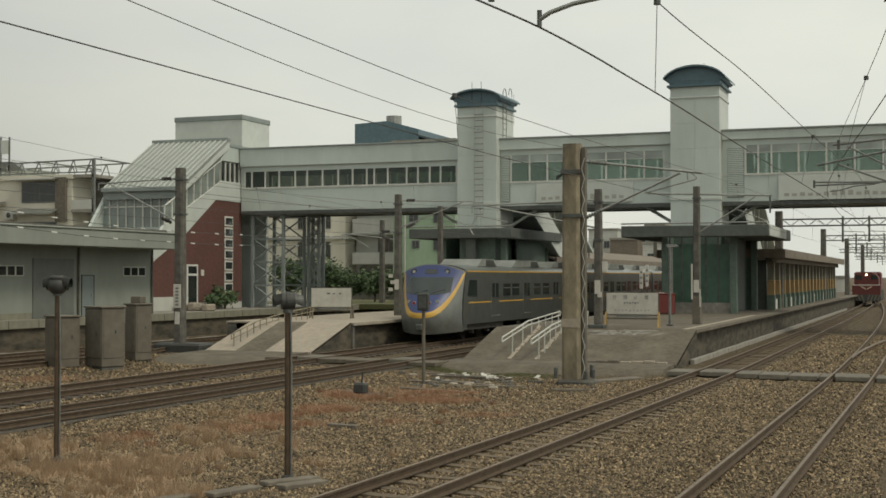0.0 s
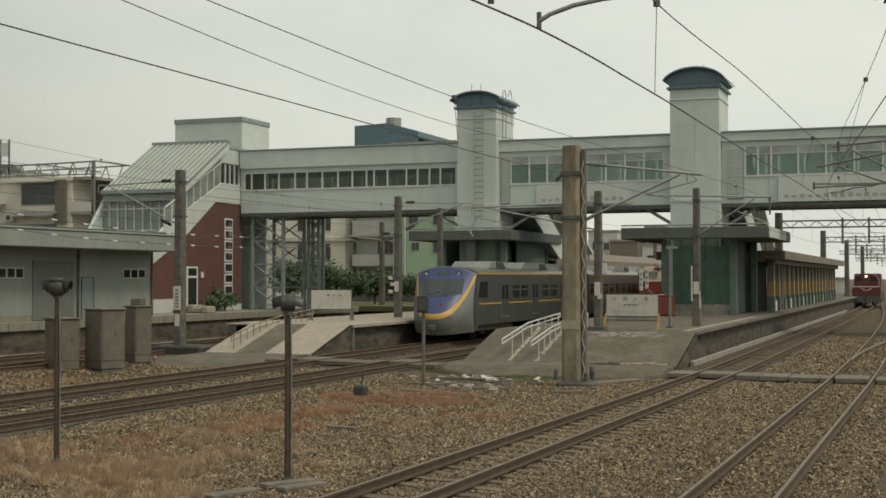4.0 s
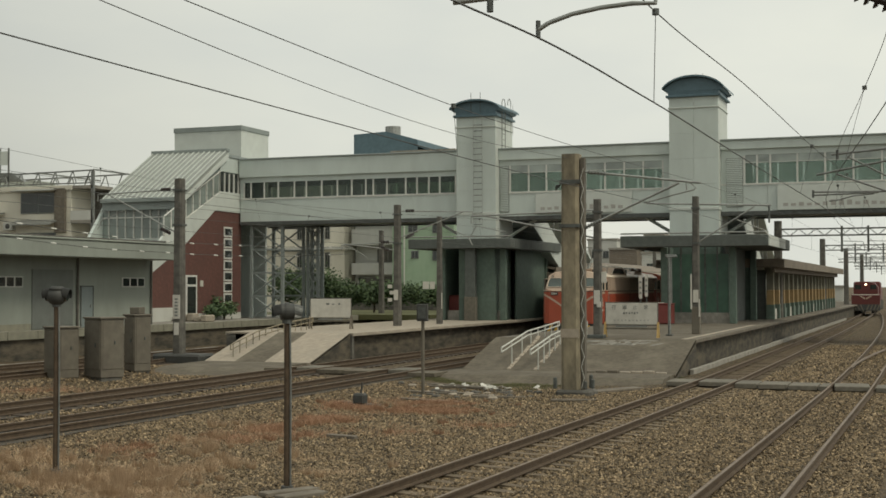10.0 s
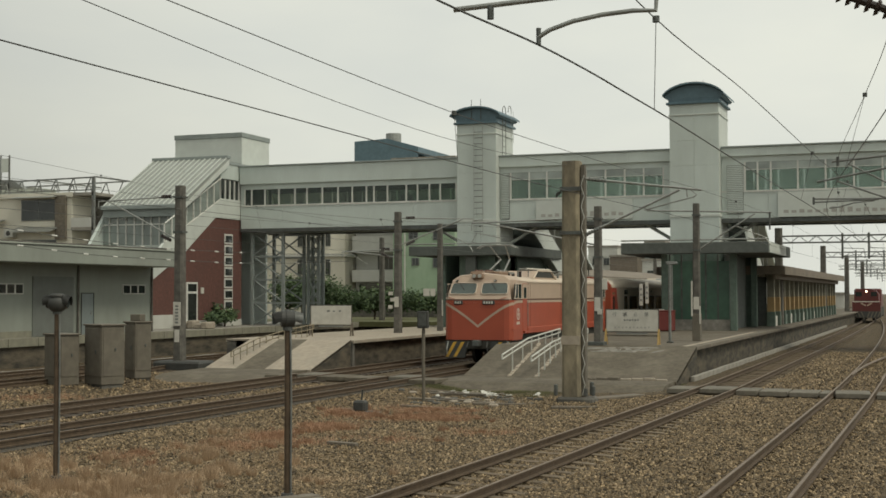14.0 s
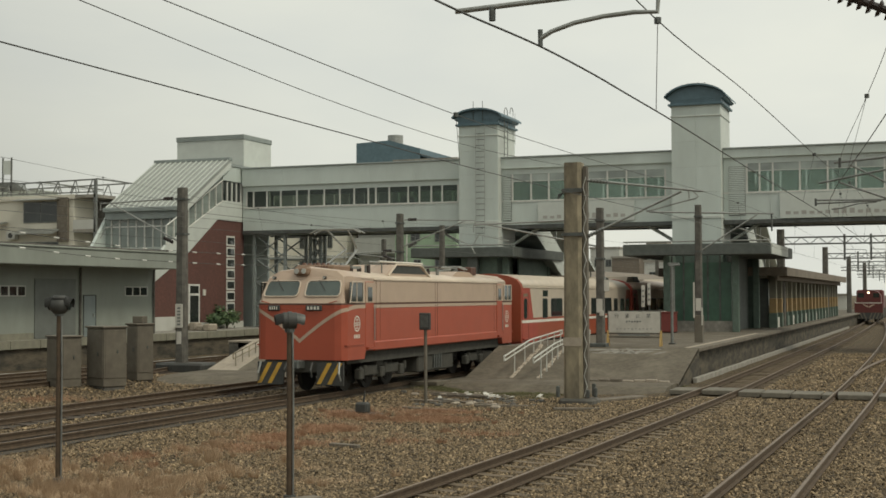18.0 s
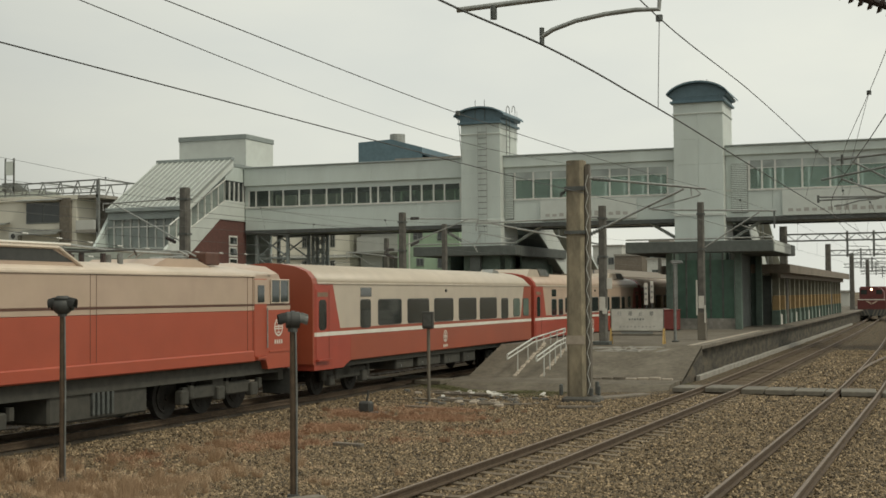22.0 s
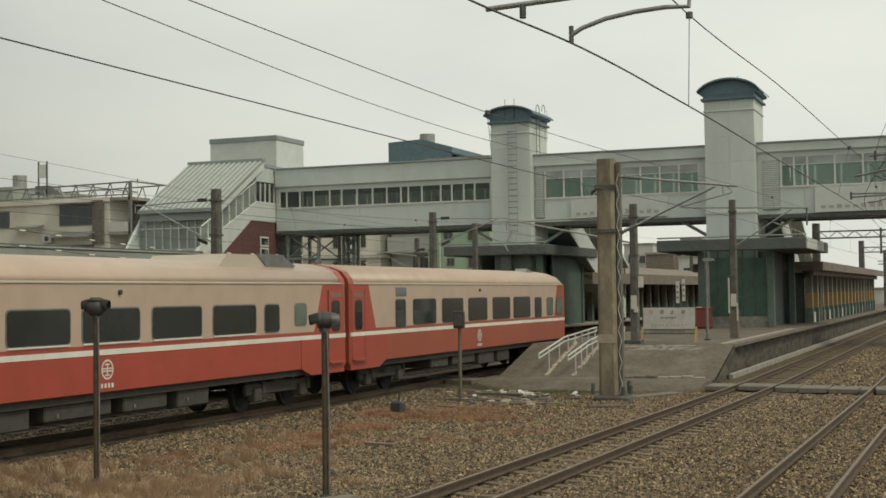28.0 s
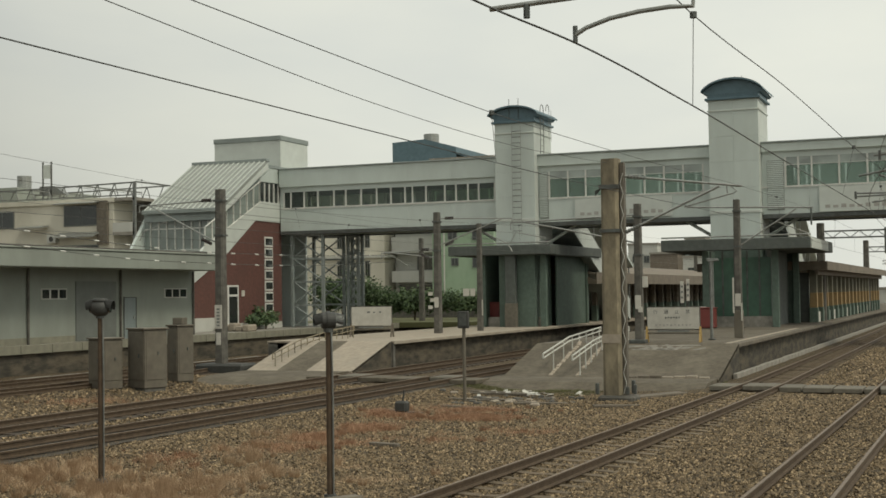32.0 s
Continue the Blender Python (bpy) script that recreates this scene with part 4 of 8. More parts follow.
for y0, y1, z0, z1, nm in ((46.25, 47.95, 2.82, 3.3, 3), (55.5, 57.45, 2.82, 3.3, 3), (33, 34.8, 2.82, 3.3, 3)):
    wi = part("window", B(WX0 - 0.02, WX0 + 0.05, y0, y1, z0, z1), "plaster_white", lb)
    for k in range(nm):
        part("pane", B(WX0 + 0.03, WX0 + 0.06, y0 + 0.06 + k * (y1 - y0) / nm, y0 - 0.06 + (k + 1) * (y1 - y0) / nm, z0 + 0.05, z1 - 0.05), "glass_dark", wi)
part("shutter", B(WX0 - 0.02, WX0 + 0.04, 48.6, 51.55, PZ + 0.02, 3.62), "shutter_grey", lb, "grey roller shutter")
for k in range(20):
    part("shutter_rib", B(WX0 + 0.04, WX0 + 0.055, 48.6, 51.55, PZ + 0.06 + k * 0.132, PZ + 0.12 + k * 0.132), "shutter_grey", lb)
dd = part("door", B(WX0 - 0.02, WX0 + 0.03, 52.2, 53.1, PZ + 0.02, 2.84), "door_blue", lb, "blue-grey flush door")
part("door_frame", path(bmesh.new(), [(WX0 + 0.03, 52.17, PZ), (WX0 + 0.03, 52.17, 2.87), (WX0 + 0.03, 53.13, 2.87), (WX0 + 0.03, 53.13, PZ)], 0.03, 6), "steel_dark", dd)
part("handle", B(WX0 + 0.03, WX0 + 0.07, 52.9, 52.95, 1.85, 2.0), "galv", dd)
# pipes carry the shade under the eaves in their dark colour
for y in (39.5, 45.35, 51.85, 58.0):
    part("downpipe", tube(bmesh.new(), (WX0 + 0.09, y, PZ), (WX0 + 0.09, y, 4.17), 0.055), "concrete_dark", lb, "drainpipe coloured dark as in shade")
part("plinth", B(WX0, WX0 + 0.03, 20, 48.55, PZ, 1.2), "plinth_tan", lb, "tan rendered plinth")

# ---- canopies ----
def far_canopy(name, xw, xe, y0, y1, z_edge, label, posts, side, tone="pillar_yellow"):
    """Platform roof with brown fascia on two-tone pillars."""
    ca = thing(name, label, "platform canopy")
    xm = (xw + xe) / 2
    hz = 0.12 if side else 0.75
    part("roof", prism(bmesh.new(), [(xw, z_edge), (xm, z_edge + hz), (xe, z_edge), (xe, z_edge - 0.12), (xm, z_edge + hz - 0.15), (xw, z_edge - 0.12)], "y", y0, y1), "eave_brown", ca)
    for x in (xw, xe):
        part("fascia", B(x - 0.05, x + 0.05, y0, y1, z_edge - (0.4 if side else 0.62), z_edge + 0.08), "eave_brown", ca, "brown fascia board")
        if side:
            xi = x + math.copysign(0.55, xm - x)
            part("edge_beam", B(xi - 0.08, xi + 0.08, y0 + 0.05, y1 - 0.05, z_edge - 0.66, z_edge - 0.13), "eave_brown", ca, "shaded brown edge beam")
    part("gable_wall", prism(bmesh.new(), [(xw, z_edge + 0.08 if side else z_edge - 0.4), (xm, z_edge + hz - 0.02), (xe, z_edge + 0.08 if side else z_edge - 0.4), (xe, z_edge - (0.4 if side else 0.62)), (xw, z_edge - (0.4 if side else 0.62))], "y", y0 - 0.05, y0 + 0.03), "eave_brown", ca)
    if not side:
        # backing wall added so the gaps between the pillars read dark
        part("rear_screen", B(xw + 0.55, xw + 0.65, y0 + 2.0, y1, PZ, z_edge - 0.3), "eave_brown", ca, "brown backing wall added to darken between the pillars")
    y, k = y0 + 1.5, 0
    hw, za, zb = (0.21, 1.76, 2.6) if side else (0.16, 1.95, 2.95)
    while y < y1:
        for x in posts:
            pi = part("pillar", B(x - hw, x + hw, y - 0.18, y + 0.18, za, zb, 0.02), tone, ca, "yellow-brown pillar" if side else "brown pillar")
            part("pillar_head", B(x - hw + 0.01, x + hw - 0.01, y - 0.17, y + 0.17, zb, z_edge - 0.1, 0.02), "plinth_tan" if side else "eave_brown", pi, "dusty brown upper pillar")
            part("pillar_foot", B(x - hw - 0.03, x + hw + 0.03, y - 0.2, y + 0.2, PZ, za, 0.02), "steel_green", pi, "dark green pillar base")
        if side:
            part("bench_wall", B(posts[0] - 0.1, posts[0] + 0.1, y + 0.4, y + 2.2, PZ, 1.5), "steel_green" if k % 3 else "sign_white", ca)
        k += 1
        y += 2.7
    return ca


far_canopy("platform_canopy", -15.4, -8.25, 76.0, 124.0, 4.27, "long brown platform canopy on yellow and green pillars", (-9.15, -14.0), True)
far_canopy("platform_canopy", -28.2, -22.3, 79.0, 150.0, 3.95, "long brown platform canopy over the far platform", (-23.6, -27.0), False, "edge_worn")


def bridge_canopy(x0, x1, y0, y1, za, zb, cols, label):
    """Flat dark canopy round a lift tower's foot with green stair enclosure."""
    ca = thing("stair_canopy", label, "platform canopy")
    part("roof_slab", B(x0, x1, y0, y0 + 0.9, za, zb, 0.03), "canopy_dark", ca)
    part("roof_slab", B(x0, x1, 73.5, y1, za, zb, 0.03), "canopy_dark", ca)
    xs = sorted(cols)
    part("roof_slab", B(x0, xs[0], y0 + 0.9, 73.5, za, zb), "canopy_dark", ca)
    part("roof_slab", B(xs[-1], x1, y0 + 0.9, 73.5, za, zb), "canopy_dark", ca)
    part("edge_rail", path(bmesh.new(), [(x0, y0 + 0.1, zb + 0.12), (x1, y0 + 0.1, zb + 0.12)], 0.04), "galv", ca)
    for x in cols:
        for y in (y0 + 1.2, y1 - 1.0):
            part("column", B(x - 0.17, x + 0.17, y - 0.17, y + 0.17, PZ, za, 0.02), "steel_green", ca)
    part("enclosure_wall", B(xs[0] + 0.2, xs[-1] - 0.2, y1 - 0.9, y1 - 0.75, PZ, za), "steel_green", ca)
    part("enclosure_side", B(xs[0] - 0.05, xs[0] + 0.05, y0 + 1.5, y1 - 1.1, PZ, za), "steel_green", ca)
    if x1 < -10:
        part("enclosure_side", B(xs[-1] - 0.05, xs[-1] + 0.05, y0 + 3.5, y1 - 1.1, PZ, za), "steel_green", ca)
    if x1 > -10:
        # added partition, hides the bright stair wall behind
        part("stair_partition", B(-11.2, -9.42, y1 + 0.5, y1 + 0.62, PZ, 3.75), "canopy_dark", ca, "added grey-green partition beside the stairs")
        # added inner partition that catches light in the dark enclosure
        part("stair_partition", B(xs[-1] - 0.55, xs[-1] - 0.45, y0 + 1.7, y1 - 1.0, PZ, za), "canopy_dark", ca, "added grey-green partition beside the stairs")
        # sunlight on the canopy's end is put into this pale fascia
        part("side_fascia", B(x1 + 0.003, x1 + 0.05, y0 + 0.1, y0 + 7.4, za + 0.03, zb - 0.04), "clad_light", ca, "canopy end fascia painted pale as sunlit")
    n = 5 if x1 > -10 else 0
    for k in range(n):
        xa = xs[0] + 0.2 + k * (xs[-1] - xs[0] - 0.4) / n
        xb = xa + (xs[-1] - xs[0] - 0.4) / n
        pa = part("green_panel", B(xa + 0.04, xb - 0.04, y0 + 1.36, y0 + 1.42, PZ + 0.55, za - 0.35), "green_panel", ca)
        part("frame_post", B(xa - 0.04, xa + 0.04, y0 + 1.33, y0 + 1.45, PZ + 0.55, za), "steel_dark", pa)
    part("plinth", B(xs[0] + 0.2, xs[-1] - 0.2, y0 + 1.3, y0 + 1.5, PZ, PZ + 0.55), "concrete", ca)
    return ca


bridge_canopy(-15.45, -8.0, 67.0, 77.0, 4.82, 5.4, (-13.4, -9.9), "dark flat canopy at the lift tower with green steel enclosure")
bridge_canopy(-28.3, -22.2, 69.6, 80.0, 4.95, 5.5, (-26.6, -23.0), "dark flat canopy under the footbridge with green steel columns")

# roofed stair flights from the bridge down to the islands, behind the towers
def stair_flight(x0, x1, y0, y1, label):
    st = thing("stair_flight", label, "stairs")
    part("soffit", prism(bmesh.new(), [(y0, 6.6), (y1, PZ + 0.2), (y1, PZ), (y0, 6.3)], "x", x0, x1), "clad_dark", st)
    for x in (x0, x1):
        part("side_wall", prism(bmesh.new(), [(y0, 6.3), (y0, 7.9), (y1, 2.3), (y1, PZ)], "x", x - 0.05, x + 0.05), "clad_light", st)
    part("roof", prism(bmesh.new(), [(y0, 10.3), (y0, 10.1), (y1, 4.4), (y1, 4.6)], "x", x0 - 0.3, x1 + 0.3), "clad", st)
    for k in range(7):
        y = y0 + (y1 - y0) * k / 6
        z = 7.9 + (2.3 - 7.9) * k / 6
        for x in (x0, x1):
            part("post", B(x - 0.04, x + 0.04, y - 0.04, y + 0.04, z, z + 2.3), "galv", st)
    return st


stair_flight(-25.2, -22.4, 74.7, 87.5, "sloping roofed stairs down to the platform")
stair_flight(-13.0, -10.3, 74.7, 87.5, "sloping roofed stairs down to the platform")
for xc in (-24.5, -12.2):
    for s in (-1, 1):
        tagged(part("bridge_strut", tube(bmesh.new(), (xc + s * 1.3, 72.2, 5.6), (xc + s * 3.0, 72.2, ZB), 0.09, None, 6), "clad_light"), "pale steel strut bracing the bridge on a tower", "strut", "bridge struts")

cc = thing("tower_column", "grey column with concrete base at the lift tower", "column")
part("shaft", B(-25.0, -24.4, 69.9, 70.25, 2.25, 5.2, 0.02), "canopy_dark", cc)
part("base", B(-25.03, -24.37, 69.86, 70.28, PZ, 2.25, 0.02), "slab_grey", cc)
lm = thing("lamp_post", "thin grey lamp post with a flat square head", "lamp post", pose(-12.72, 66.4, PZ))
part("post", tube(bmesh.new(), (0, 0, 0), (0, 0, 3.4), 0.06, 0.05, 10), "steel_grey", lm)
part("lamp_head", B(-0.26, 0.26, -0.2, 0.2, 3.38, 3.5, 0.02), "steel_grey", lm)
part("base_plate", B(-0.16, 0.16, -0.16, 0.16, 0, 0.05), "steel_dark", lm)

# ---- rolling stock ----
def smooth(ob):
    for p in ob.data.polygons:
        p.use_smooth = True
    return ob


def bogie(parent, y, axles, r, half=1.15, wheels=None):
    """Bogie: side frames, boxes, springs and wheelsets."""
    bo = part("bogie", B(-half, -half + 0.14, y - 1.5, y + 1.5, 0.42, 0.72, 0.03), "under", parent)
    part("side_frame", B(half - 0.14, half, y - 1.5, y + 1.5, 0.42, 0.72, 0.03), "under", bo)
    part("bolster", B(-half, half, y - 0.25, y + 0.25, 0.5, 0.85, 0.02), "under", bo)
    for a in axles:
        for s in (-1, 1):
            part("axle_box", B(s * half - 0.1, s * half + 0.1, y + a - 0.16, y + a + 0.16, r - 0.16, r + 0.16, 0.03), "under", bo)
            part("spring", tube(bmesh.new(), (s * half, y + a + 0.32, r), (s * half, y + a + 0.32, 0.75), 0.09, None, 8), "under", bo)
        bm = bmesh.new()
        for s in (-1, 1):
            tube(bm, (s * 0.53, 0, 0), (s * 0.66, 0, 0), r, None, 24)
            tube(bm, (s * 0.66, 0, 0), (s * 0.69, 0, 0), r * 0.72, None, 16)
            for k in range(6):
                c, d = math.cos(k * math.pi / 3), math.sin(k * math.pi / 3)
                box(bm, s * 0.69 - 0.01, s * 0.69 + 0.01, c * r * 0.5 - 0.04, c * r * 0.5 + 0.04, d * r * 0.5 - 0.04, d * r * 0.5 + 0.04)
        tube(bm, (-0.75, 0, 0), (0.75, 0, 0), 0.08, None, 10)
        ws = part("wheelset", bm, "wheel", parent)
        ws.location = (0, y + a, r)
        wheels.append((ws, y + a, r))


def emblem(parent, x, y, z, s=1.0, ring="white_stripe"):
    """Round company badge drawn as plain bars in an oval, with an unreadable number bar row below."""
    bm = bmesh.new()
    n = 20
    for k in range(n):
        a, b = 2 * math.pi * k / n, 2 * math.pi * (k + 1) / n
        q = [(x + 0.006, y + 0.19 * s * math.sin(t) * rr, z + 0.2 * s * math.cos(t) * rr) for t, rr in ((a, 1), (b, 1), (b, 0.82), (a, 0.82))]
        sheet(bm, q)
    for dz, w in ((0.1, 0.075), (0.02, 0.17), (-0.03, 0.17), (-0.11, 0.075)):
        sheet(bm, [(x + 0.006, y - w * s, z + dz * s - 0.014), (x + 0.006, y + w * s, z + dz * s - 0.014), (x + 0.006, y + w * s, z + dz * s + 0.014), (x + 0.006, y - w * s, z + dz * s + 0.014)])
    sheet(bm, [(x + 0.006, y - 0.018, z - 0.13 * s), (x + 0.006, y + 0.018, z - 0.13 * s), (x + 0.006, y + 0.018, z + 0.13 * s), (x + 0.006, y - 0.018, z + 0.13 * s)])
    bmesh.ops.recalc_face_normals(bm, faces=bm.faces[:])
    part("badge", bm, ring, parent)
    for k in range(4):
        part("number_bar", B(x, x + 0.008, y - 0.2 + k * 0.11, y - 0.14 + k * 0.11, z - 0.36 * s, z - 0.27 * s), ring, parent)


def build_loco():
    lo = thing("electric_locomotive", "orange-red and cream electric locomotive with white chevron front", "locomotive")
    wh = []
    L, W = 15.6, 1.42
    # mid body sides and cabs: lower red, cream band, brown line, cream top
    rl = [(1.9, 13.7)]
    part("body_side", B(-W, W, 2.05, L - 2.05, 1.22, 2.44, 0.02), "orange", lo)
    part("sill_ledge", B(-W - 0.03, W + 0.03, 2.05, L - 2.05, 1.18, 1.46, 0.03), "orange", lo)
    part("cream_band", B(-W, W, 2.05, L - 2.05, 2.443, 2.55), "cream", lo)
    part("brown_line", B(-W - 0.006, W + 0.006, 2.05, L - 2.05, 2.548, 2.592), "brown_line", lo)
    part("upper_side", B(-W, W, 2.05, L - 2.05, 2.59, 3.3, 0.015), "cream", lo)
    roofp = [(-W, 3.30), (-1.36, 3.37), (-1.1, 3.46), (-0.6, 3.54), (0, 3.57), (0.6, 3.54), (1.1, 3.46), (1.36, 3.37), (W, 3.30)]
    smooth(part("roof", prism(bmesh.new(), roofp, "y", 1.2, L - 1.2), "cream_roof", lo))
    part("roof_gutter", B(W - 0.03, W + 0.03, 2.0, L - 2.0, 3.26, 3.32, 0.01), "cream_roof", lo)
    for y in (2.2, 2.5, 7.1, 7.3, L - 2.35, L - 2.1):
        part("panel_joint", B(W, W + 0.006, y - 0.005, y + 0.005, 1.47, 3.28), "brown_line", lo)
    for end in (0, 1):
        f = (lambda y: y) if end == 0 else (lambda y: L - y)
        cb = part("cab", loft(bmesh.new(), [[(x, f(y), z) for x, z in ring] for y, ring in (
            (0.0, [(-W + 0.32, 0.98), (W - 0.32, 0.98), (W - 0.32, 2.44), (-W + 0.32, 2.44)]),
            (0.05, [(-W + 0.13, 0.98), (W - 0.13, 0.98), (W - 0.13, 2.44), (-W + 0.13, 2.44)]),
            (0.2, [(-W, 0.97), (W, 0.97), (W, 2.44), (-W, 2.44)]),
            (1.35, [(-W, 0.97), (W, 0.97), (W, 2.44), (-W, 2.44)]),
            (1.45, [(-W, 1.2), (W, 1.2), (W, 2.44), (-W, 2.44)]),
            (2.048, [(-W, 1.2), (W, 1.2), (W, 2.44), (-W, 2.44)]))]), "orange", lo, "orange-red cab with sloping windscreens")
        part("cream_band", loft(bmesh.new(), [[(x, f(y), z) for x, z in ring] for y, ring in (
            (-0.004, [(-W + 0.32, 2.443), (W - 0.32, 2.443), (W - 0.32, 2.549), (-W + 0.32, 2.549)]),
            (0.046, [(-W + 0.13, 2.443), (W - 0.13, 2.443), (W - 0.13, 2.549), (-W + 0.13, 2.549)]),
            (0.2, [(-W - 0.003, 2.443), (W + 0.003, 2.443), (W + 0.003, 2.549), (-W - 0.003, 2.549)]),
            (2.048, [(-W, 2.443), (W, 2.443), (W, 2.549), (-W, 2.549)]))]), "cream" if end else "orange", cb)
        if end == 0:
            part("cream_band", B(-W - 0.004, W + 0.004, 0.9, 2.046, 2.444, 2.548), "cream", cb)
        part("brown_line", loft(bmesh.new(), [[(x, f(y), z) for x, z in ring] for y, ring in (
            (-0.01, [(-W + 0.32, 2.549), (W - 0.32, 2.549), (W - 0.32, 2.592), (-W + 0.32, 2.592)]),
            (0.04, [(-W + 0.13, 2.549), (W - 0.13, 2.549), (W - 0.13, 2.592), (-W + 0.13, 2.592)]),
            (0.2, [(-W - 0.006, 2.549), (W + 0.006, 2.549), (W + 0.006, 2.592), (-W - 0.006, 2.592)]),
            (2.048, [(-W - 0.006, 2.549), (W + 0.006, 2.549), (W + 0.006, 2.592), (-W - 0.006, 2.592)]))]), "brown_line", cb)
        # upper cab: raked front, domed crown
        up = []
        for y, zt, hw, zc in ((0.0, 2.592, W - 0.32, 2.592), (0.05, 2.68, W - 0.2, 2.68), (0.14, 2.85, W - 0.13, 2.85), (0.42, 3.34, W - 0.22, 3.36), (0.52, 3.37, W - 0.2, 3.62), (0.75, 3.36, W - 0.08, 3.66), (1.4, 3.33, W - 0.01, 3.62), (2.048, 3.31, W, 3.57)):
            up.append([(-min(W, hw + 0.06 if y else hw), f(y), 2.592), (min(W, hw + 0.06 if y else hw), f(y), 2.592), (hw, f(y), zt), (hw * 0.75, f(y), zt + (zc - zt) * 0.62), (0, f(y), zc + 0.001), (-hw * 0.75, f(y), zt + (zc - zt) * 0.62), (-hw, f(y), zt)])
        up[0] = [(p[0], p[1], max(p[2], 2.592) + (0.002 * (i > 1))) for i, p in enumerate(up[0])]
        part("cab_top", loft(bmesh.new(), up), "cream", cb)
        # windscreens on the raked front
        def on(x, z, off):
            t = (z - 2.592) / (3.34 - 2.592)
            return (x, f(0.43 * t - off), z)
        for xa, xb, xs in ((-1.22, -0.12, -0.05), (0.1, 1.22, 0.05)):
            cx, cz = (xa + xb) / 2, 3.02
            hw, hh = (xb - xa) / 2, 0.225
            ring = []
            for sx, sz, q in ((1, 1, 0), (-1, 1, 1), (-1, -1, 2), (1, -1, 3)):
                for k in range(5):
                    t = math.pi / 2 * (q + k / 4)
                    x, z = cx + sx * (hw - 0.11) + 0.11 * math.cos(t), cz + sz * (hh - 0.11) + 0.11 * math.sin(t)
                    ring.append((x - (0.06 if x < cx and cx < 0 else -0.06 if x > cx and cx > 0 else 0) * -(z - 2.8) / 0.45, z))
            ws = part("windscreen", loft(bmesh.new(), [[on(x, z, o) for x, z in ring] for o in (-0.03, 0.03)]), "glass_screen", cb, "grey-green rounded windscreen")
            c = [on(x, z, 0.035) for x, z in ring]
            part("gasket", path(bmesh.new(), c + [c[0]], 0.02, 6), "cream_roof", ws)
            part("wiper", path(bmesh.new(), [on((xa + xb) / 2 - 0.2, 3.26, 0.05), on((xa + xb) / 2 + 0.05, 2.98, 0.05)], 0.012), "black", ws)
        # chevron, number boards, lamps
        if end == 0:
            bm = bmesh.new()
            def chev(s):
                rim = lambda x: float(np.interp(abs(x), (0, W - 0.32, W - 0.13, W), (0, 0, 0.05, 0.2))) - 0.007
                pts = [(s * W * u, 2.42 - 0.9 * (1 - u) ** 1.25) for u in list(np.linspace(0, 0.7, 8)) + [(W - 0.32) / W, (W - 0.22) / W, (W - 0.13) / W, (W - 0.06) / W, 1.0]]
                pts = [(x, rim(x), z) for x, z in pts] + [(s * (W + 0.005), 0.2 + 0.1 * k, 2.42 + 0.075 * math.sin(k * 0.2244)) for k in range(1, 8)]
                for (x1, y1, z1), (x2, y2, z2) in zip(pts, pts[1:]):
                    q = [(x1, y1, z1 - 0.06), (x2, y2, z2 - 0.055), (x2, y2, z2 + 0.055), (x1, y1, z1 + 0.055)]
                    sheet(bm, q if s > 0 else q[::-1])
            chev(1), chev(-1)
            part("chevron", bm, "cream", cb, "cream chevron stripe")
            for xa, xb in ((-1.0, -0.62), (0.2, 0.72)):
                nb = part("number_board", B(xa, xb, -0.05, -0.004, 2.38, 2.54, 0.02), "black", cb)
                for k in range(4):
                    w4 = (xb - xa - 0.1) / 4
                    part("number_bar", B(xa + 0.06 + k * w4, xa + 0.02 + (k + 1) * w4, -0.056, -0.049, 2.415, 2.505), "white_stripe", nb)
            hl = part("headlamp_box", B(-0.36, 0.1, 0.3, 0.75, 3.40, 3.64, 0.05), "tan_plate", cb, "brown headlamp box")
            for x in (-0.25, -0.02):
                part("headlamp", tube(bmesh.new(), (x, 0.275, 3.52), (x, 0.37, 3.52), 0.075, None, 14), "lens", hl)
            for x in (-1.0, 0.62):
                ml = part("marker_lamp", tube(bmesh.new(), (x, 0.3, 3.33), (x, 0.5, 3.33), 0.045, None, 12), "black", cb)
                part("lens", tube(bmesh.new(), (x, 0.285, 3.33), (x, 0.3, 3.33), 0.03, None, 12), "lens", ml)
            for s in (-1, 1):
                part("handrail", path(bmesh.new(), [(s * 0.95, -0.05, 2.6), (s * 1.2, -0.05, 2.66)], 0.015), "orange", cb)
        # buffer beam, coupler, striped snow skirts, hoses
        bb = part("buffer_beam", B(-1.15, 1.15, f(0.05) if end == 0 else f(0.35), f(0.35) if end == 0 else f(0.05), 0.62, 0.97, 0.02), "under", lo)
        part("coupler", B(-0.14, 0.14, min(f(-0.35), f(0.3)), max(f(-0.35), f(0.3)), 0.72, 0.98, 0.04), "steel_dark", bb)
        for s in (-1, 1):
            sk = part("skirt", B(s * 0.95 - 0.42, s * 0.95 + 0.42, min(f(0.02), f(0.09)), max(f(0.02), f(0.09)), 0.26, 0.92, 0.01), "black", bb)
            for k in range(2):
                xk = s * 0.95 - 0.42 + k * 0.33
                sheet(bm := bmesh.new(), [(xk, f(0.014), 0.3), (xk + 0.13, f(0.014), 0.3), (xk + 0.48, f(0.014), 0.9), (xk + 0.34, f(0.014), 0.9)])
                part("hazard_stripe", bm, "hazard_yellow", sk)
            part("hose", path(bmesh.new(), [(s * 0.4, f(0.0), 0.9), (s * 0.42, f(-0.16), 0.7), (s * 0.45, f(-0.12), 0.5)], 0.03), "black", bb)
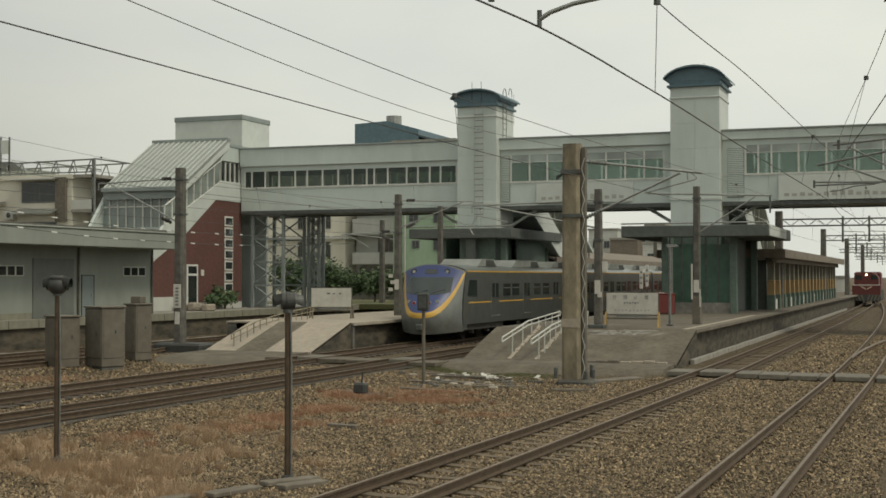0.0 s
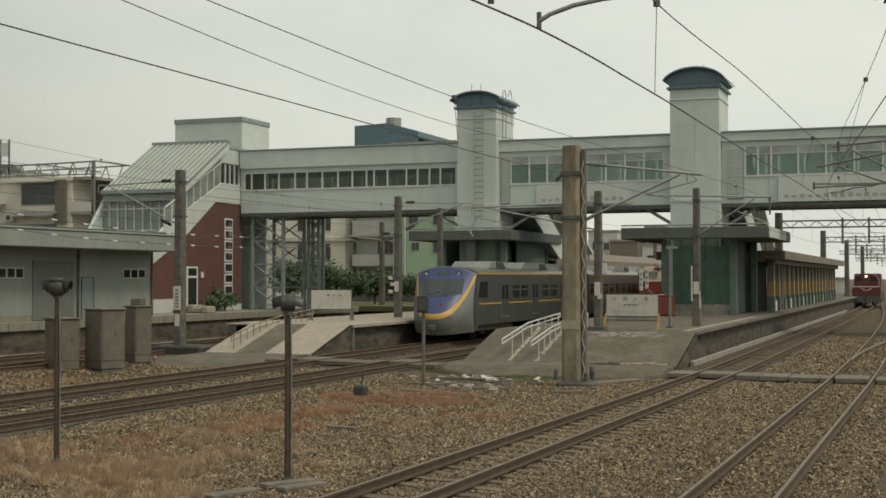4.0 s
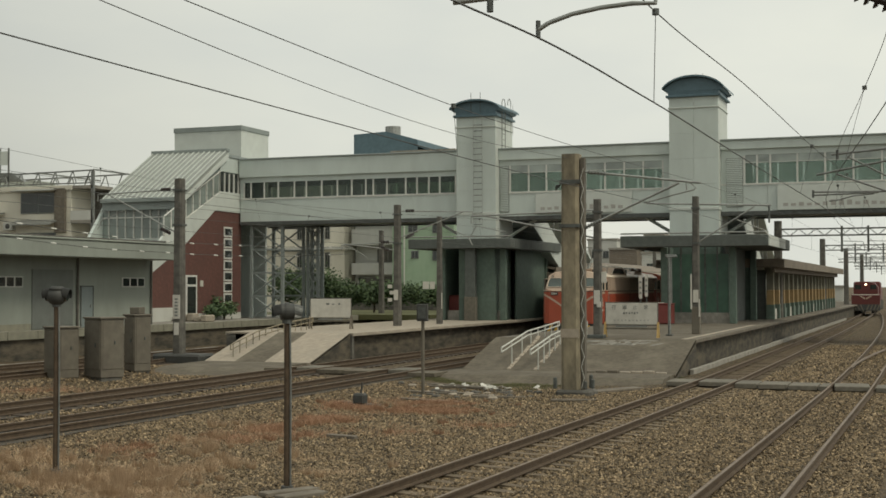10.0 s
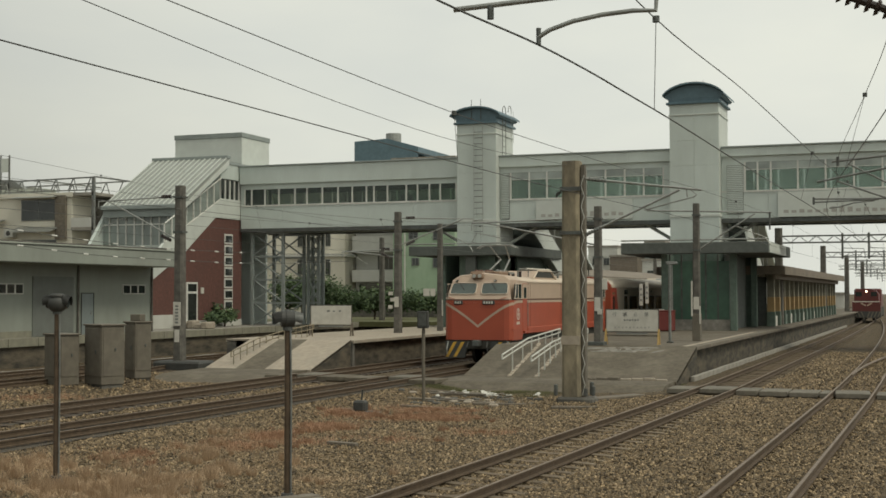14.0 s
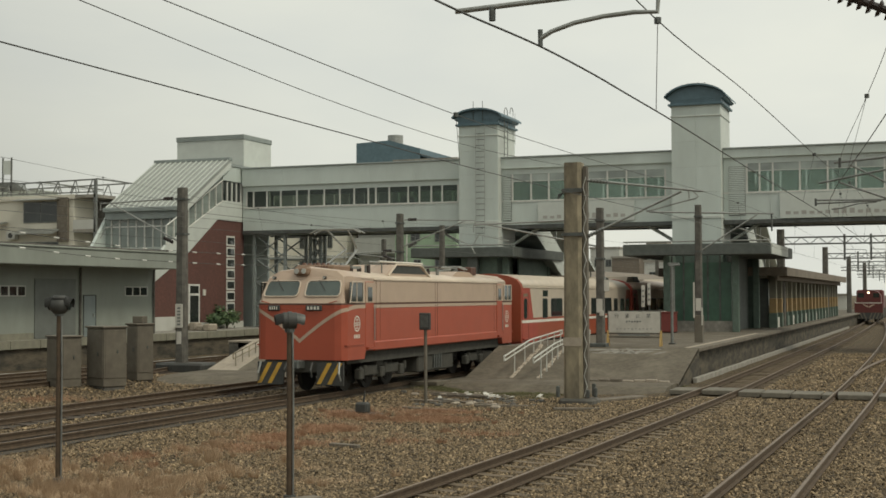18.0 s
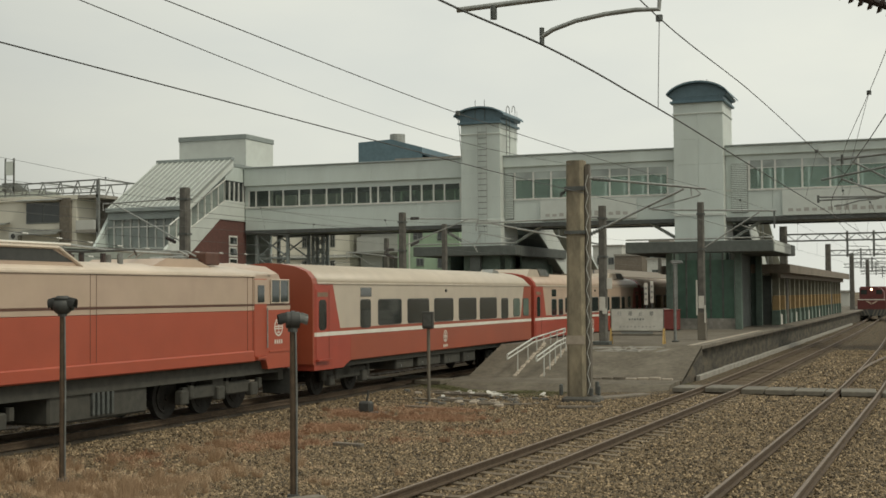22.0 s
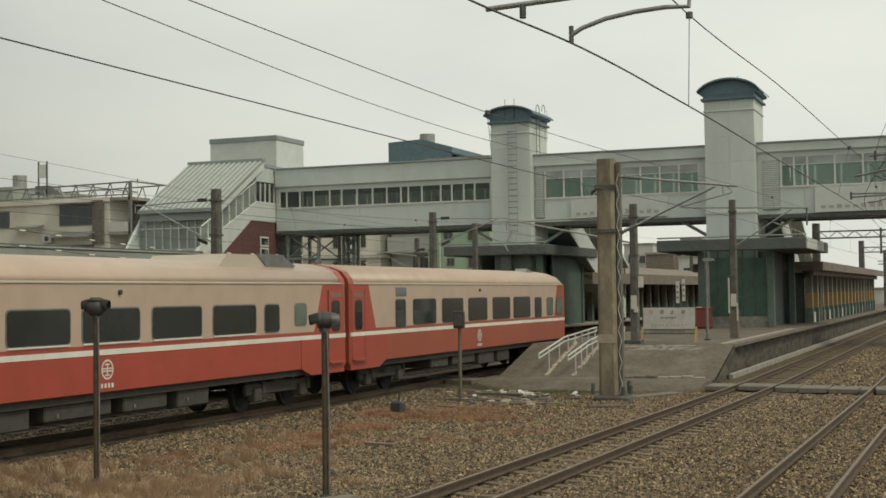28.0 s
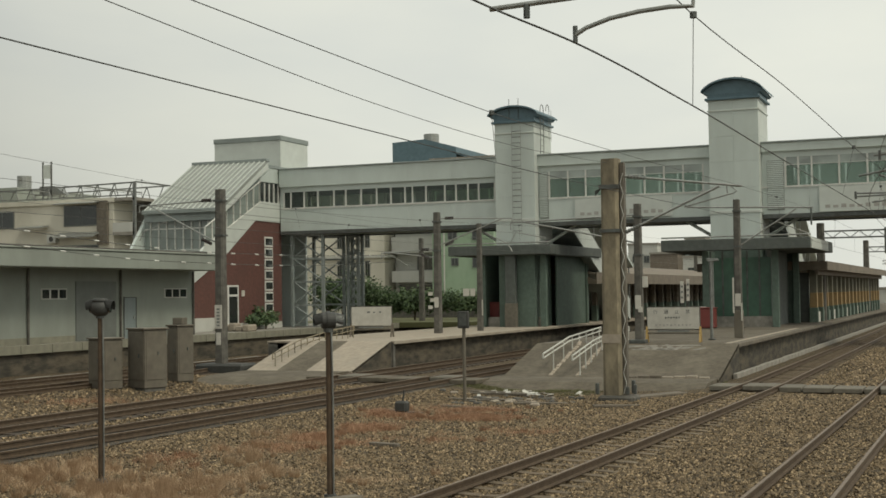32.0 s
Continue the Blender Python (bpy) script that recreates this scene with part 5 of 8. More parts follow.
            part("hose", path(bmesh.new(), [(s * 1.25, f(0.0), 0.92), (s * 1.28, f(-0.1), 0.6), (s * 1.3, f(-0.02), 0.4)], 0.03), "galv", bb)
        # cab side: two-pane window, recessed door with small window, step
        for s in (-1, 1):
            x = s * W
            ya, yb = sorted((f(0.32), f(1.22)))
            lo_, hi_ = (0.32, 1.22) if end == 0 else (L - 1.22, L - 0.32)
            cw = part("cab_window", B(min(x, x + s * 0.02), max(x, x + s * 0.02), ya, yb, 2.62, 3.2), "glass_cab", cb)
            bm = bmesh.new()
            path(bm, [(x + s * 0.02, ya, 2.62), (x + s * 0.02, yb, 2.62), (x + s * 0.02, yb, 3.2), (x + s * 0.02, ya + (0.14 if end == 0 else 0), 3.2), (x + s * 0.02, ya, 2.62)], 0.025, 6)
            tube(bm, (x + s * 0.02, (ya + yb) / 2, 2.62), (x + s * 0.02, (ya + yb) / 2, 3.2), 0.018)
            part("window_frame", bm, "cream_roof", cw)
            ya, yb = sorted((f(1.42), f(2.02)))
            dr = part("door", B(min(x - s * 0.02, x + s * 0.012), max(x - s * 0.02, x + s * 0.012), ya, yb, 1.3, 3.22, 0.01), "orange", cb)
            part("door_top", B(min(x, x + s * 0.016), max(x, x + s * 0.016), ya, yb, 2.6, 3.2), "cream", dr)
            part("pane", B(min(x, x + s * 0.024), max(x, x + s * 0.024), ya + 0.14, yb - 0.14, 2.64, 3.06), "glass_cab", dr)
            part("handrail", tube(bmesh.new(), (x + s * 0.05, yb - 0.03, 1.5), (x + s * 0.05, yb - 0.03, 2.5), 0.016), "galv", dr)
            part("step", B(min(x, x + s * 0.08), max(x, x + s * 0.08), ya + 0.05, yb - 0.05, 1.24, 1.3), "orange", cb)
            if s > 0:
                emblem(cb, W + 0.002, f(0.82), 2.0, 1.15)
        part("cab_ledge", B(-W - 0.02, W + 0.02, min(f(0.12), f(1.3)), max(f(0.12), f(1.3)), 1.38, 1.42), "orange", cb)
    # underframe
    part("underframe", B(-1.25, 1.25, 0.5, L - 0.5, 0.85, 1.2), "under", lo)
    part("transformer_tank", B(-1.2, 1.2, 6.1, 9.4, 0.3, 0.9, 0.05), "under", lo)
    for k in range(5):
        part("cooling_rib", B(1.2, 1.26, 7.4 + k * 0.16, 7.48 + k * 0.16, 0.4, 0.85), "steel_dark", lo)
    for y in (3.2, 12.4):
        bogie(lo, y, (-1.55, 0, 1.55), 0.5, 1.12, wh)
    # roof gear: resistor housing, raised screens, pantographs, insulators, busbars
    part("roof_box", B(-0.75, 0.55, 1.2, 2.3, 3.5, 3.72, 0.05), "tan_plate", lo, "dull tan resistor box with rusty louvres")
    for k in range(5):
        part("louvre", B(-0.1 + k * 0.09, -0.05 + k * 0.09, 1.19, 1.198, 3.55, 3.69), "brown_line", lo)
    vent = part("vent_housing", prism(bmesh.new(), [(3.3, 3.38), (4.2, 3.78), (6.4, 3.78), (7.3, 3.38)], "x", -1.2, 1.2), "cream", lo)
    sheet(bm := bmesh.new(), [(1.206, 3.75, 3.5), (1.206, 6.85, 3.5), (1.206, 6.2, 3.74), (1.206, 4.3, 3.74)])
    part("mesh_screen", bm, "black", vent)
    path(bm := bmesh.new(), [(1.22, 3.6, 3.42), (1.22, 4.25, 3.78), (1.22, 6.35, 3.78), (1.22, 7.1, 3.42)], 0.035)
    part("screen_frame", bm, "cream_roof", vent)
    part("vent_housing", prism(bmesh.new(), [(9.6, 3.4), (10.4, 3.66), (11.6, 3.66), (12.6, 3.4)], "x", -1.0, 1.0), "cream", lo)
    part("rear_box", B(0.2, 0.8, 12.4, 13.0, 3.55, 3.86, 0.03), "brown_line", lo)
    for y0, raised in ((2.6, True), (12.0, False)):
        pa = part("pantograph", B(-0.6, 0.6, y0 - 0.35, y0 + 0.35, 3.62, 3.7), "galv", lo)
        for s in (-1, 1):
            for dy in (-0.3, 0.3):
                part("insulator", tube(bmesh.new(), (s * 0.55, y0 + dy, 3.5), (s * 0.55, y0 + dy, 3.64), 0.07, None, 10), "porcelain", pa)
        bm = bmesh.new()
        if raised:
            kn, tp = (y0 + 0.95, 4.25), (y0 - 0.1, 4.82)
        else:
            kn, tp = (y0 + 0.9, 3.78), (y0 - 0.3, 3.86)
        for s in (-1, 1):
            tube(bm, (s * 0.35, y0 - 0.3, 3.7), (s * 0.2, kn[0], kn[1]), 0.035)
            tube(bm, (s * 0.2, kn[0], kn[1]), (s * 0.35, tp[0], tp[1]), 0.028)
        for dy in (-0.15, 0.15):
            path(bm, [(-0.85, tp[0] + dy, tp[1] - 0.12), (-0.6, tp[0] + dy, tp[1]), (0.6, tp[0] + dy, tp[1]), (0.85, tp[0] + dy, tp[1] - 0.12)], 0.025)
        part("arm", bm, "galv", pa)
    path(bm := bmesh.new(), [(0.7, 3.3, 3.85), (0.7, 7.2, 3.88), (0.4, 9.0, 3.82), (0.4, 12.0, 3.8)], 0.03)
    part("busbar", bm, "galv", lo)
    for y in (1.4, 1.75, 2.1):
        for x in (-0.55, -0.1, 0.35):
            part("vent_cap", tube(bmesh.new(), (x, y, 3.72), (x, y, 3.79), 0.08, 0.05, 10), "brown_line" if x < 0 else "steel_grey", lo)
    part("roof_rail", path(bmesh.new(), [(1.0, 3.4, 3.86), (1.0, 7.0, 3.86)], 0.03), "white_stripe", lo)
    for y in (3.6, 5.2, 6.8):
        part("rail_foot", tube(bmesh.new(), (1.0, y, 3.45), (1.0, y, 3.86), 0.02, None, 6), "steel_grey", lo)
    rng = random.Random(3)
    for k in range(16):
        y = rng.uniform(7.3, 10.0) if k < 10 else rng.uniform(2.2, 3.2)
        x = rng.uniform(-0.8, 1.0)
        part("roof_insulator", tube(bmesh.new(), (x, y, 3.48), (x, y, 3.74), 0.06, None, 8), "porcelain" if k % 2 else "steel_grey", lo)
    part("roof_cable", path(bmesh.new(), [(-0.5, 7.6, 3.8), (0.4, 8.3, 3.76), (0.7, 9.6, 3.84), (0.2, 10.4, 3.75)], 0.025), "black", lo)
    return lo, wh


def build_coach(kind):
    """Coach, front end at y = 0. kind 0: door at the front, smooth raked rear; 1: doors at both ends, roof units; 2: like 0."""
    colour = "red_coach" if kind != 1 else "red_bright"
    names = {0: "cream and brown-red coach with raked end windows", 1: "cream and bright-red coach with roof units", 2: "cream and brown-red rear coach with raked end"}
    co = thing("railway_coach", names[kind], "railway coach")
    wh = []
    L, W = 19.75, 1.42
    part("lower_side", B(-W, W, 2.4, L - (2.4 if kind == 1 else 0), 0.95, 1.69, 0.02), colour, co)
    part("white_stripe", B(-W - 0.005, W + 0.005, 0.12, L, 1.69, 1.80), "white_stripe", co)
    part("sill_band", B(-W, W, 0.3, L, 1.80, 1.885), colour, co)
    # upper side with real window openings
    if kind == 1:
        wins = [(2.6, 0.7, 1.88, 2.55), (3.68, 0.66, 1.88, 2.55), (4.75, 1.65, 1.95, 2.6), (6.75, 1.72, 1.95, 2.6), (8.85, 1.8, 1.95, 2.6), (11.1, 1.8, 1.95, 2.6), (13.38, 1.8, 1.95, 2.6), (15.6, 0.66, 1.95, 2.6), (17.05, 0.56, 2.08, 2.6)]
    else:
        wins = [(3.1, 0.68, 1.88, 2.65), (4.37, 1.75, 1.93, 2.65), (6.66, 1.78, 1.93, 2.65), (8.96, 1.74, 1.93, 2.65), (11.3, 1.77, 1.93, 2.65), (13.5, 1.85, 1.93, 2.65), (15.95, 0.78, 1.9, 2.62), (17.43, 0.78, 1.95, 2.6), (18.66, 0.72, 1.95, 2.6)]
    ys = [0.35] + [v for y, w, a, b in wins for v in (y, y + w)] + [L - 0.02]
    bm = bmesh.new()
    for s in (-1, 1):
        xa, xb = sorted((s * W, s * (W - 0.06)))
        box(bm, xa, xb, 0.35, L - 0.02, 2.66, 3.13)
        for k in range(0, len(ys), 2):
            box(bm, xa, xb, ys[k], ys[k + 1], 1.885, 2.66)
        for y, w, a, b in wins:
            box(bm, xa, xb, y, y + w, 1.885, a)
            box(bm, xa, xb, y, y + w, b, 2.66)
    cream = "coach_cream" if kind == 0 else "cream"
    part("upper_side", bm, cream, co, "cream window band")
    for s in (-1, 1):
        for y, w, a, b in wins:
            x = s * (W - 0.045)
            wi = part("window", roundrect(bmesh.new(), y - 0.03, y + w + 0.03, a - 0.03, b + 0.03, 0.11, s * (W - 0.03), s * (W + 0.012)), "black" if kind != 1 else "steel_grey", co)
            part("pane", roundrect(bmesh.new(), y, y + w, a, b, 0.09, s * (W + 0.005), s * (W + 0.018)), "glass_dark" if w > 1 or y < 17 else "glass_end", wi)
            if kind == 1 and w > 0.7:
                part("ledge", B(min(s * W, s * (W + 0.03)), max(s * W, s * (W + 0.03)), y, y + w, a - 0.045, a - 0.015), "white_stripe", wi)
    rp = [(-W, 3.12), (-1.38, 3.26), (-1.22, 3.45), (-0.9, 3.58), (-0.45, 3.66), (0, 3.69), (0.45, 3.66), (0.9, 3.58), (1.22, 3.45), (1.38, 3.26), (W, 3.12)]
    if kind == 1:
        smooth(part("roof", prism(bmesh.new(), rp, "y", 0.3, L - 0.3), cream, co, "dull cream roof"))
    else:
        rings = []
        for y, k, dz in ((0.3, 1.0, 0), (L - 0.85, 1.0, 0), (L - 0.5, 0.995, -0.03), (L - 0.26, 0.98, -0.1), (L - 0.1, 0.95, -0.2), (L - 0.01, 0.91, -0.34)):
            rings.append([(x * (1 if z < 3.2 else k), y, max(3.115, z + dz * (z - 3.1) / 0.55)) for x, z in rp])
        smooth(part("roof", loft(bmesh.new(), rings), cream, co, "cream roof dropping at the rear"))
    part("gutter", B(W - 0.02, W + 0.025, 0.3, L - 0.3, 3.1, 3.15, 0.01), "coach_cream", co)
    # red end bay with door at the front (and rear on kind 1)
    for end in ((0, 1) if kind == 1 else (0,)):
        f = (lambda y: y) if end == 0 else (lambda y: L - y)
        a, b = sorted((f(0.1), f(2.4)))
        part("end_bay", prism(bmesh.new(), [(f(0.1), 0.78), (f(1.9), 0.78), (f(2.35), 0.95), (f(2.4), 0.95), (f(2.4), 1.69), (f(0.1), 1.69)], "x", -W - 0.004, W + 0.004), "red_bright", co, "bright red end bay")
        for s in (-1, 1):
            x = s * (W + 0.006)
            bm = prism(bmesh.new(), [(f(0.1), 1.81), (f(1.75), 1.81), (f(1.25), 3.11), (f(0.1), 3.11)], "x", min(x, x - s * 0.05), max(x, x - s * 0.05))
            part("end_panel", bm, "red_bright", co)
            ya, yb = sorted((f(0.18), f(0.98)))
            dr = part("door", B(min(x, x + s * 0.014), max(x, x + s * 0.014), ya, yb, 1.06, 2.95, 0.006), "red_bright", co)
            part("door_top", B(min(x, x + s * 0.02), max(x, x + s * 0.02), ya + 0.08, yb - 0.08, 2.76, 2.88), "tan_plate", dr)
            part("pane", roundrect(bmesh.new(), (ya + yb) / 2 - 0.23, (ya + yb) / 2 + 0.23, 1.86, 2.68, 0.12, x, x + s * 0.022), "glass_dark", dr)
            part("stripe", B(min(x, x + s * 0.02), max(x, x + s * 0.02), ya, yb, 1.69, 1.80), "white_stripe", dr)
            part("door_joint", B(min(x, x + s * 0.02), max(x, x + s * 0.02), yb - 0.012 if end == 0 else ya, yb if end == 0 else ya + 0.012, 1.06, 2.95), "brown_line", dr)
            part("step", B(min(x, x + s * 0.1), max(x, x + s * 0.1), ya, yb, 1.02, 1.07), "red_bright", dr)
        part("end_arch", prism(bmesh.new(), [(-W, 0.95)] + rp + [(W, 0.95)], "y", min(f(0.02), f(0.34)), max(f(0.02), f(0.34))), "red_coach" if kind != 1 else "red_bright", co, "dull red end wall")
        part("gangway", B(-0.5, 0.5, min(f(-0.18), f(0.05)), max(f(-0.18), f(0.05)), 1.0, 2.95, 0.05), "black", co)
    if kind != 1:
        for s in (-1, 1):
            x = s * (W + 0.004)
            bm = prism(bmesh.new(), [(L - 1.45, 1.81), (L - 0.01, 1.81), (L - 0.01, 3.11), (L - 0.95, 3.11)], "x", min(x, x - s * 0.03), max(x, x - s * 0.03))
            part("end_panel", bm, colour, co, "brown-red end panel")
        part("end_wall", prism(bmesh.new(), [(-W, 0.95), (-W, 3.12), (-1.2, 3.24), (1.2, 3.24), (W, 3.12), (W, 0.95)], "y", L - 0.03, L), "red_coach", co)
        part("end_gangway", B(-0.5, 0.5, L - 0.02, L + 0.12, 1.0, 3.0, 0.04), "black", co)
        part("roof_vent", prism(bmesh.new(), [(L - 2.9, 3.58), (L - 2.75, 3.76), (L - 2.2, 3.7), (L - 2.0, 3.58)], "x", 0.3, 0.75), "galv", co, "bright metal roof vent")
        part("upper_window", B(W - 0.03, W + 0.012, 3.1, 3.85, 2.76, 3.02), "glass_dark", co)
    else:
        part("upper_window", B(W - 0.03, W + 0.012, 2.62, 3.28, 2.68, 2.98), "glass_dark", co)
        for y0, y1 in ((0.2, 3.6), (L - 5.6, L - 2.0)):
            ru = part("roof_unit", prism(bmesh.new(), [(y0, 3.5), (y0 + 0.4, 3.82), (y1 - 0.7, 3.82), (y1, 3.5)], "x", -1.05, 1.05), "coach_cream", co, "cream air-conditioning roof unit")
            part("grille", prism(bmesh.new(), [(y1 - 1.9, 3.84), (y1 - 0.7, 3.84), (y1 - 0.05, 3.56), (y1 - 1.5, 3.56)], "x", 1.02, 1.08), "steel_grey", ru)
    part("underframe", B(-1.3, 1.3, 0.2, L - 0.2, 0.8, 0.96), "under", co)
    rng = random.Random(kind)
    for y, l in ((6.2, 1.4), (8.0, 2.0), (10.4, 1.5), (12.3, 1.2)):
        part("equipment_box", B(-1.2, 1.22, y, y + l, 0.38 + rng.uniform(0, 0.12), 0.8, 0.03), "under", co)
        part("box_handle", B(1.22, 1.25, y + 0.3, y + 0.36, 0.55, 0.62), "steel_grey", co)
    for y in (2.9, L - 2.9):
        bogie(co, y, (-1.1, 1.1), 0.43, 1.05, wh)
    for y in (-0.15, L - 0.1):
        part("coupler", B(-0.13, 0.13, y, y + 0.3, 0.7, 0.95, 0.04), "steel_dark", co)
    emblem(co, W + 0.002, 9.95 if kind != 1 else 9.6, 1.4, 1.0)
    part("small_lamp", tube(bmesh.new(), (W, 10.0, 2.93), (W + 0.05, 10.0, 2.93), 0.05, None, 10), "black", co)
    return co, wh


def nose_y(x, z):
    """Depth of the rounded electric-unit front: a bulging chin under a raked brow."""
    bulge = 1.0 * (1 - min(1.0, abs(x / 1.42)) ** 2) * min(1.0, max(0.0, (3.3 - z) / 2.1)) ** 1.6
    return -0.62 + 0.42 * abs(x / 1.42) ** 2.6 + 0.62 * max(0.0, (z - 1.55) / 1.8) ** 1.5 - bulge + 0.5 * max(0.0, (1.0 - z)) ** 1.5


def build_emu(first):
    em = thing("electric_train_car", "stainless electric train car with blue and yellow front" if first else "stainless electric train car with yellow stripes", "train car")
    wh = []
    L, W = 19.8, 1.42
    y0 = 0.38 if first else 0.15
    prof = [(-W, 0.72), (-W, 3.02), (-1.33, 3.14), (-1.0, 3.25), (-0.5, 3.33), (0, 3.36), (0.5, 3.33), (1.0, 3.25), (1.33, 3.14), (W, 3.02), (W, 0.72)]
    part("body", prism(bmesh.new(), prof, "y", y0, L - 0.15), "stainless", em)
    part("yellow_stripe", B(-W - 0.006, W + 0.006, y0 + 0.3, L - 0.2, 1.63, 1.685), "emu_yellow", em)
    part("yellow_gutter", B(-W - 0.012, W + 0.012, y0 + 0.1, L - 0.2, 3.0, 3.06), "emu_yellow", em)
    doors = (3.75, 8.75, 14.05, 17.6) if first else (2.2, 7.0, 11.8, 16.6)
    for s in (-1, 1):
        for k, y in enumerate(doors):
            x = s * W
            d = part("door", B(min(x, x + s * 0.014), max(x, x + s * 0.014), y, y + 1.15, 1.0, 2.72, 0.006), "stainless", em)
            for m in (0.1, 0.64):
                part("pane", B(min(x, x + s * 0.02), max(x, x + s * 0.02), y + m, y + m + 0.4, 1.85, 2.5), "glass_dark", d)
            part("step", B(min(x, x + s * 0.05), max(x, x + s * 0.05), y, y + 1.15, 0.98, 1.03), "galv", d)
        wy = [5.55, 6.95, 10.6, 12.2, 15.9] if first else [0.7, 4.0, 5.5, 8.8, 10.3, 13.6, 15.1, 18.2]
        for y in wy:
            w = part("window", B(min(s * W, s * (W + 0.012)), max(s * W, s * (W + 0.012)), y, y + 1.1, 1.9, 2.47), "glass_dark", em)
            part("frame_bar", B(min(s * W, s * (W + 0.02)), max(s * W, s * (W + 0.02)), y, y + 1.1, 2.26, 2.29), "galv", w)
    for ya, yb in ((3.2, 6.0), (8.4, 13.2), (15.4, 18.4)):
        ru = part("roof_unit", prism(bmesh.new(), [(ya, 3.28), (ya + 0.7, 3.62), (yb - 0.5, 3.62), (yb, 3.28)], "x", -0.95, 0.95), "emu_roof", em, "grey roof unit with a dark grille")
        part("grille", prism(bmesh.new(), [(yb - 1.6, 3.57), (yb - 0.65, 3.57), (yb - 0.15, 3.3), (yb - 1.6, 3.3)], "x", 0.94, 0.97), "black", ru)
    part("underframe", B(-1.25, 1.25, y0, L - 0.2, 0.45, 0.74), "under", em)
    for y, l in ((6.0, 2.2), (8.8, 1.8), (11.2, 2.4)):
        part("equipment_box", B(-1.25, 1.25, y, y + l, 0.32, 0.7, 0.03), "under", em)
    for y in (3.1, L - 3.1):
        bogie(em, y, (-1.1, 1.1), 0.43, 1.05, wh)
    if first:
        def grid(name, xs, zlo, zhi, nz, material, off, label="", parent=None):
            vs, n = [], len(xs)
            for j in range(nz + 1):
                for x in xs:
                    z = zlo(x) + (zhi(x) - zlo(x)) * j / nz
                    vs.append((x, nose_y(x, z) - off, z))
            fs = [(j * n + i, j * n + i + 1, (j + 1) * n + i + 1, (j + 1) * n + i) for j in range(nz) for i in range(n - 1)]
            o = smooth(mesh_from(name, vs, fs, material, parent or em))
            if label:
                o["label"] = label
            return o

        xs = list(np.linspace(-W, W, 33))
        top = lambda x: 3.03 + 0.33 * (1 - abs(x / W) ** 2.2)
        u_in = lambda x: min(top(x) - 0.02, 1.25 + 1.75 * abs(x / 1.36) ** 3.0)
        u_out = lambda x: min(top(x) - 0.01, 1.03 + 1.86 * abs(x / 1.42) ** 3.4)
        grid("nose_shell", xs, lambda x: 0.32 + 0.12 * abs(x / W) ** 2, top, 26, "emu_grey", 0.0, "grey lower front, dust-stained")
        grid("yellow_mask_band", xs, u_out, u_in, 3, "emu_yellow", 0.012, "yellow curved band")
        xb = list(np.linspace(-1.34, 1.34, 29))
        grid("blue_mask", xb, u_in, lambda x: top(x) - 0.05, 14, "emu_blue", 0.014, "blue face mask")
        ws = grid("windscreen", list(np.linspace(-1.08, 1.02, 15)), lambda x: 2.0 + 0.12 * abs(x) ** 2, lambda x: 2.78, 8, "glass_cab", 0.026, "wide dark windscreen")
        part("wiper", path(bmesh.new(), [(-0.5, nose_y(0.5, 2.1) - 0.05, 2.1), (0.1, nose_y(0.1, 2.22) - 0.05, 2.22)], 0.015), "black", ws)
        part("wiper", path(bmesh.new(), [(0.3, nose_y(0.3, 2.1) - 0.05, 2.1), (0.8, nose_y(0.8, 2.25) - 0.05, 2.25)], 0.015), "black", ws)
        dest = grid("destination_window", list(np.linspace(-0.28, 0.28, 5)), lambda x: 2.93, lambda x: 3.13, 2, "glass_dark", 0.03)
        for x in (-0.85, 0.72):
            lp = part("top_lamp", tube(bmesh.new(), (x, nose_y(x, 3.02) - 0.04, 3.02), (x, nose_y(x, 3.02) + 0.05, 3.02), 0.13, None, 16), "glass_dark", em)
            part("lens", tube(bmesh.new(), (x, nose_y(x, 3.02) - 0.05, 3.02), (x, nose_y(x, 3.02) - 0.035, 3.02), 0.07, None, 12), "lens", lp)
        for x in (-0.72, 0.6, -0.4, 0.3):
            z = 1.72 if abs(x) > 0.5 else 1.66
            lp = part("lower_lamp", tube(bmesh.new(), (x, nose_y(x, z) - 0.035, z), (x, nose_y(x, z) + 0.05, z), 0.09, None, 16), "galv", em)
            part("lens", tube(bmesh.new(), (x, nose_y(x, z) - 0.045, z), (x, nose_y(x, z) - 0.03, z), 0.065, None, 12), "lens" if abs(x) > 0.5 else "lens_red", lp)
        for s in (-1, 1):
            x = s * (W + 0.002)
            bm = prism(bmesh.new(), [(0.0, 0.5), (0.43, 0.5), (0.43, 3.02), (0.33, 3.02), (-0.12, 1.4)], "x", min(x, x - s * 0.05), max(x, x - s * 0.05))
            part("cab_side", bm, "stainless", em)
            part("cab_window", prism(bmesh.new(), [(0.5, 1.95), (1.75, 1.93), (1.75, 2.66), (0.72, 2.66)], "x", min(x, x + s * 0.014), max(x, x + s * 0.014)), "glass_dark", em)
        part("coupler", B(-0.16, 0.16, -1.75, -0.6, 0.5, 0.78, 0.05), "steel_dark", em)
    return em, wh


loco, loco_wheels = build_loco()
coaches = []
for kind, off in ((0, 16.6), (1, 36.75), (2, 56.65)):
    coaches.append((*build_coach(kind), off))
emus = [(*build_emu(True), 0.0), (*build_emu(False), 20.0)]
c2 = copy_thing(emus[1][0], pose(-20.85, 94, 0))
c3 = copy_thing(emus[1][0], pose(-20.85, 114, 0))
emus += [(c2, [], 40.0), (c3, [], 60.0)]

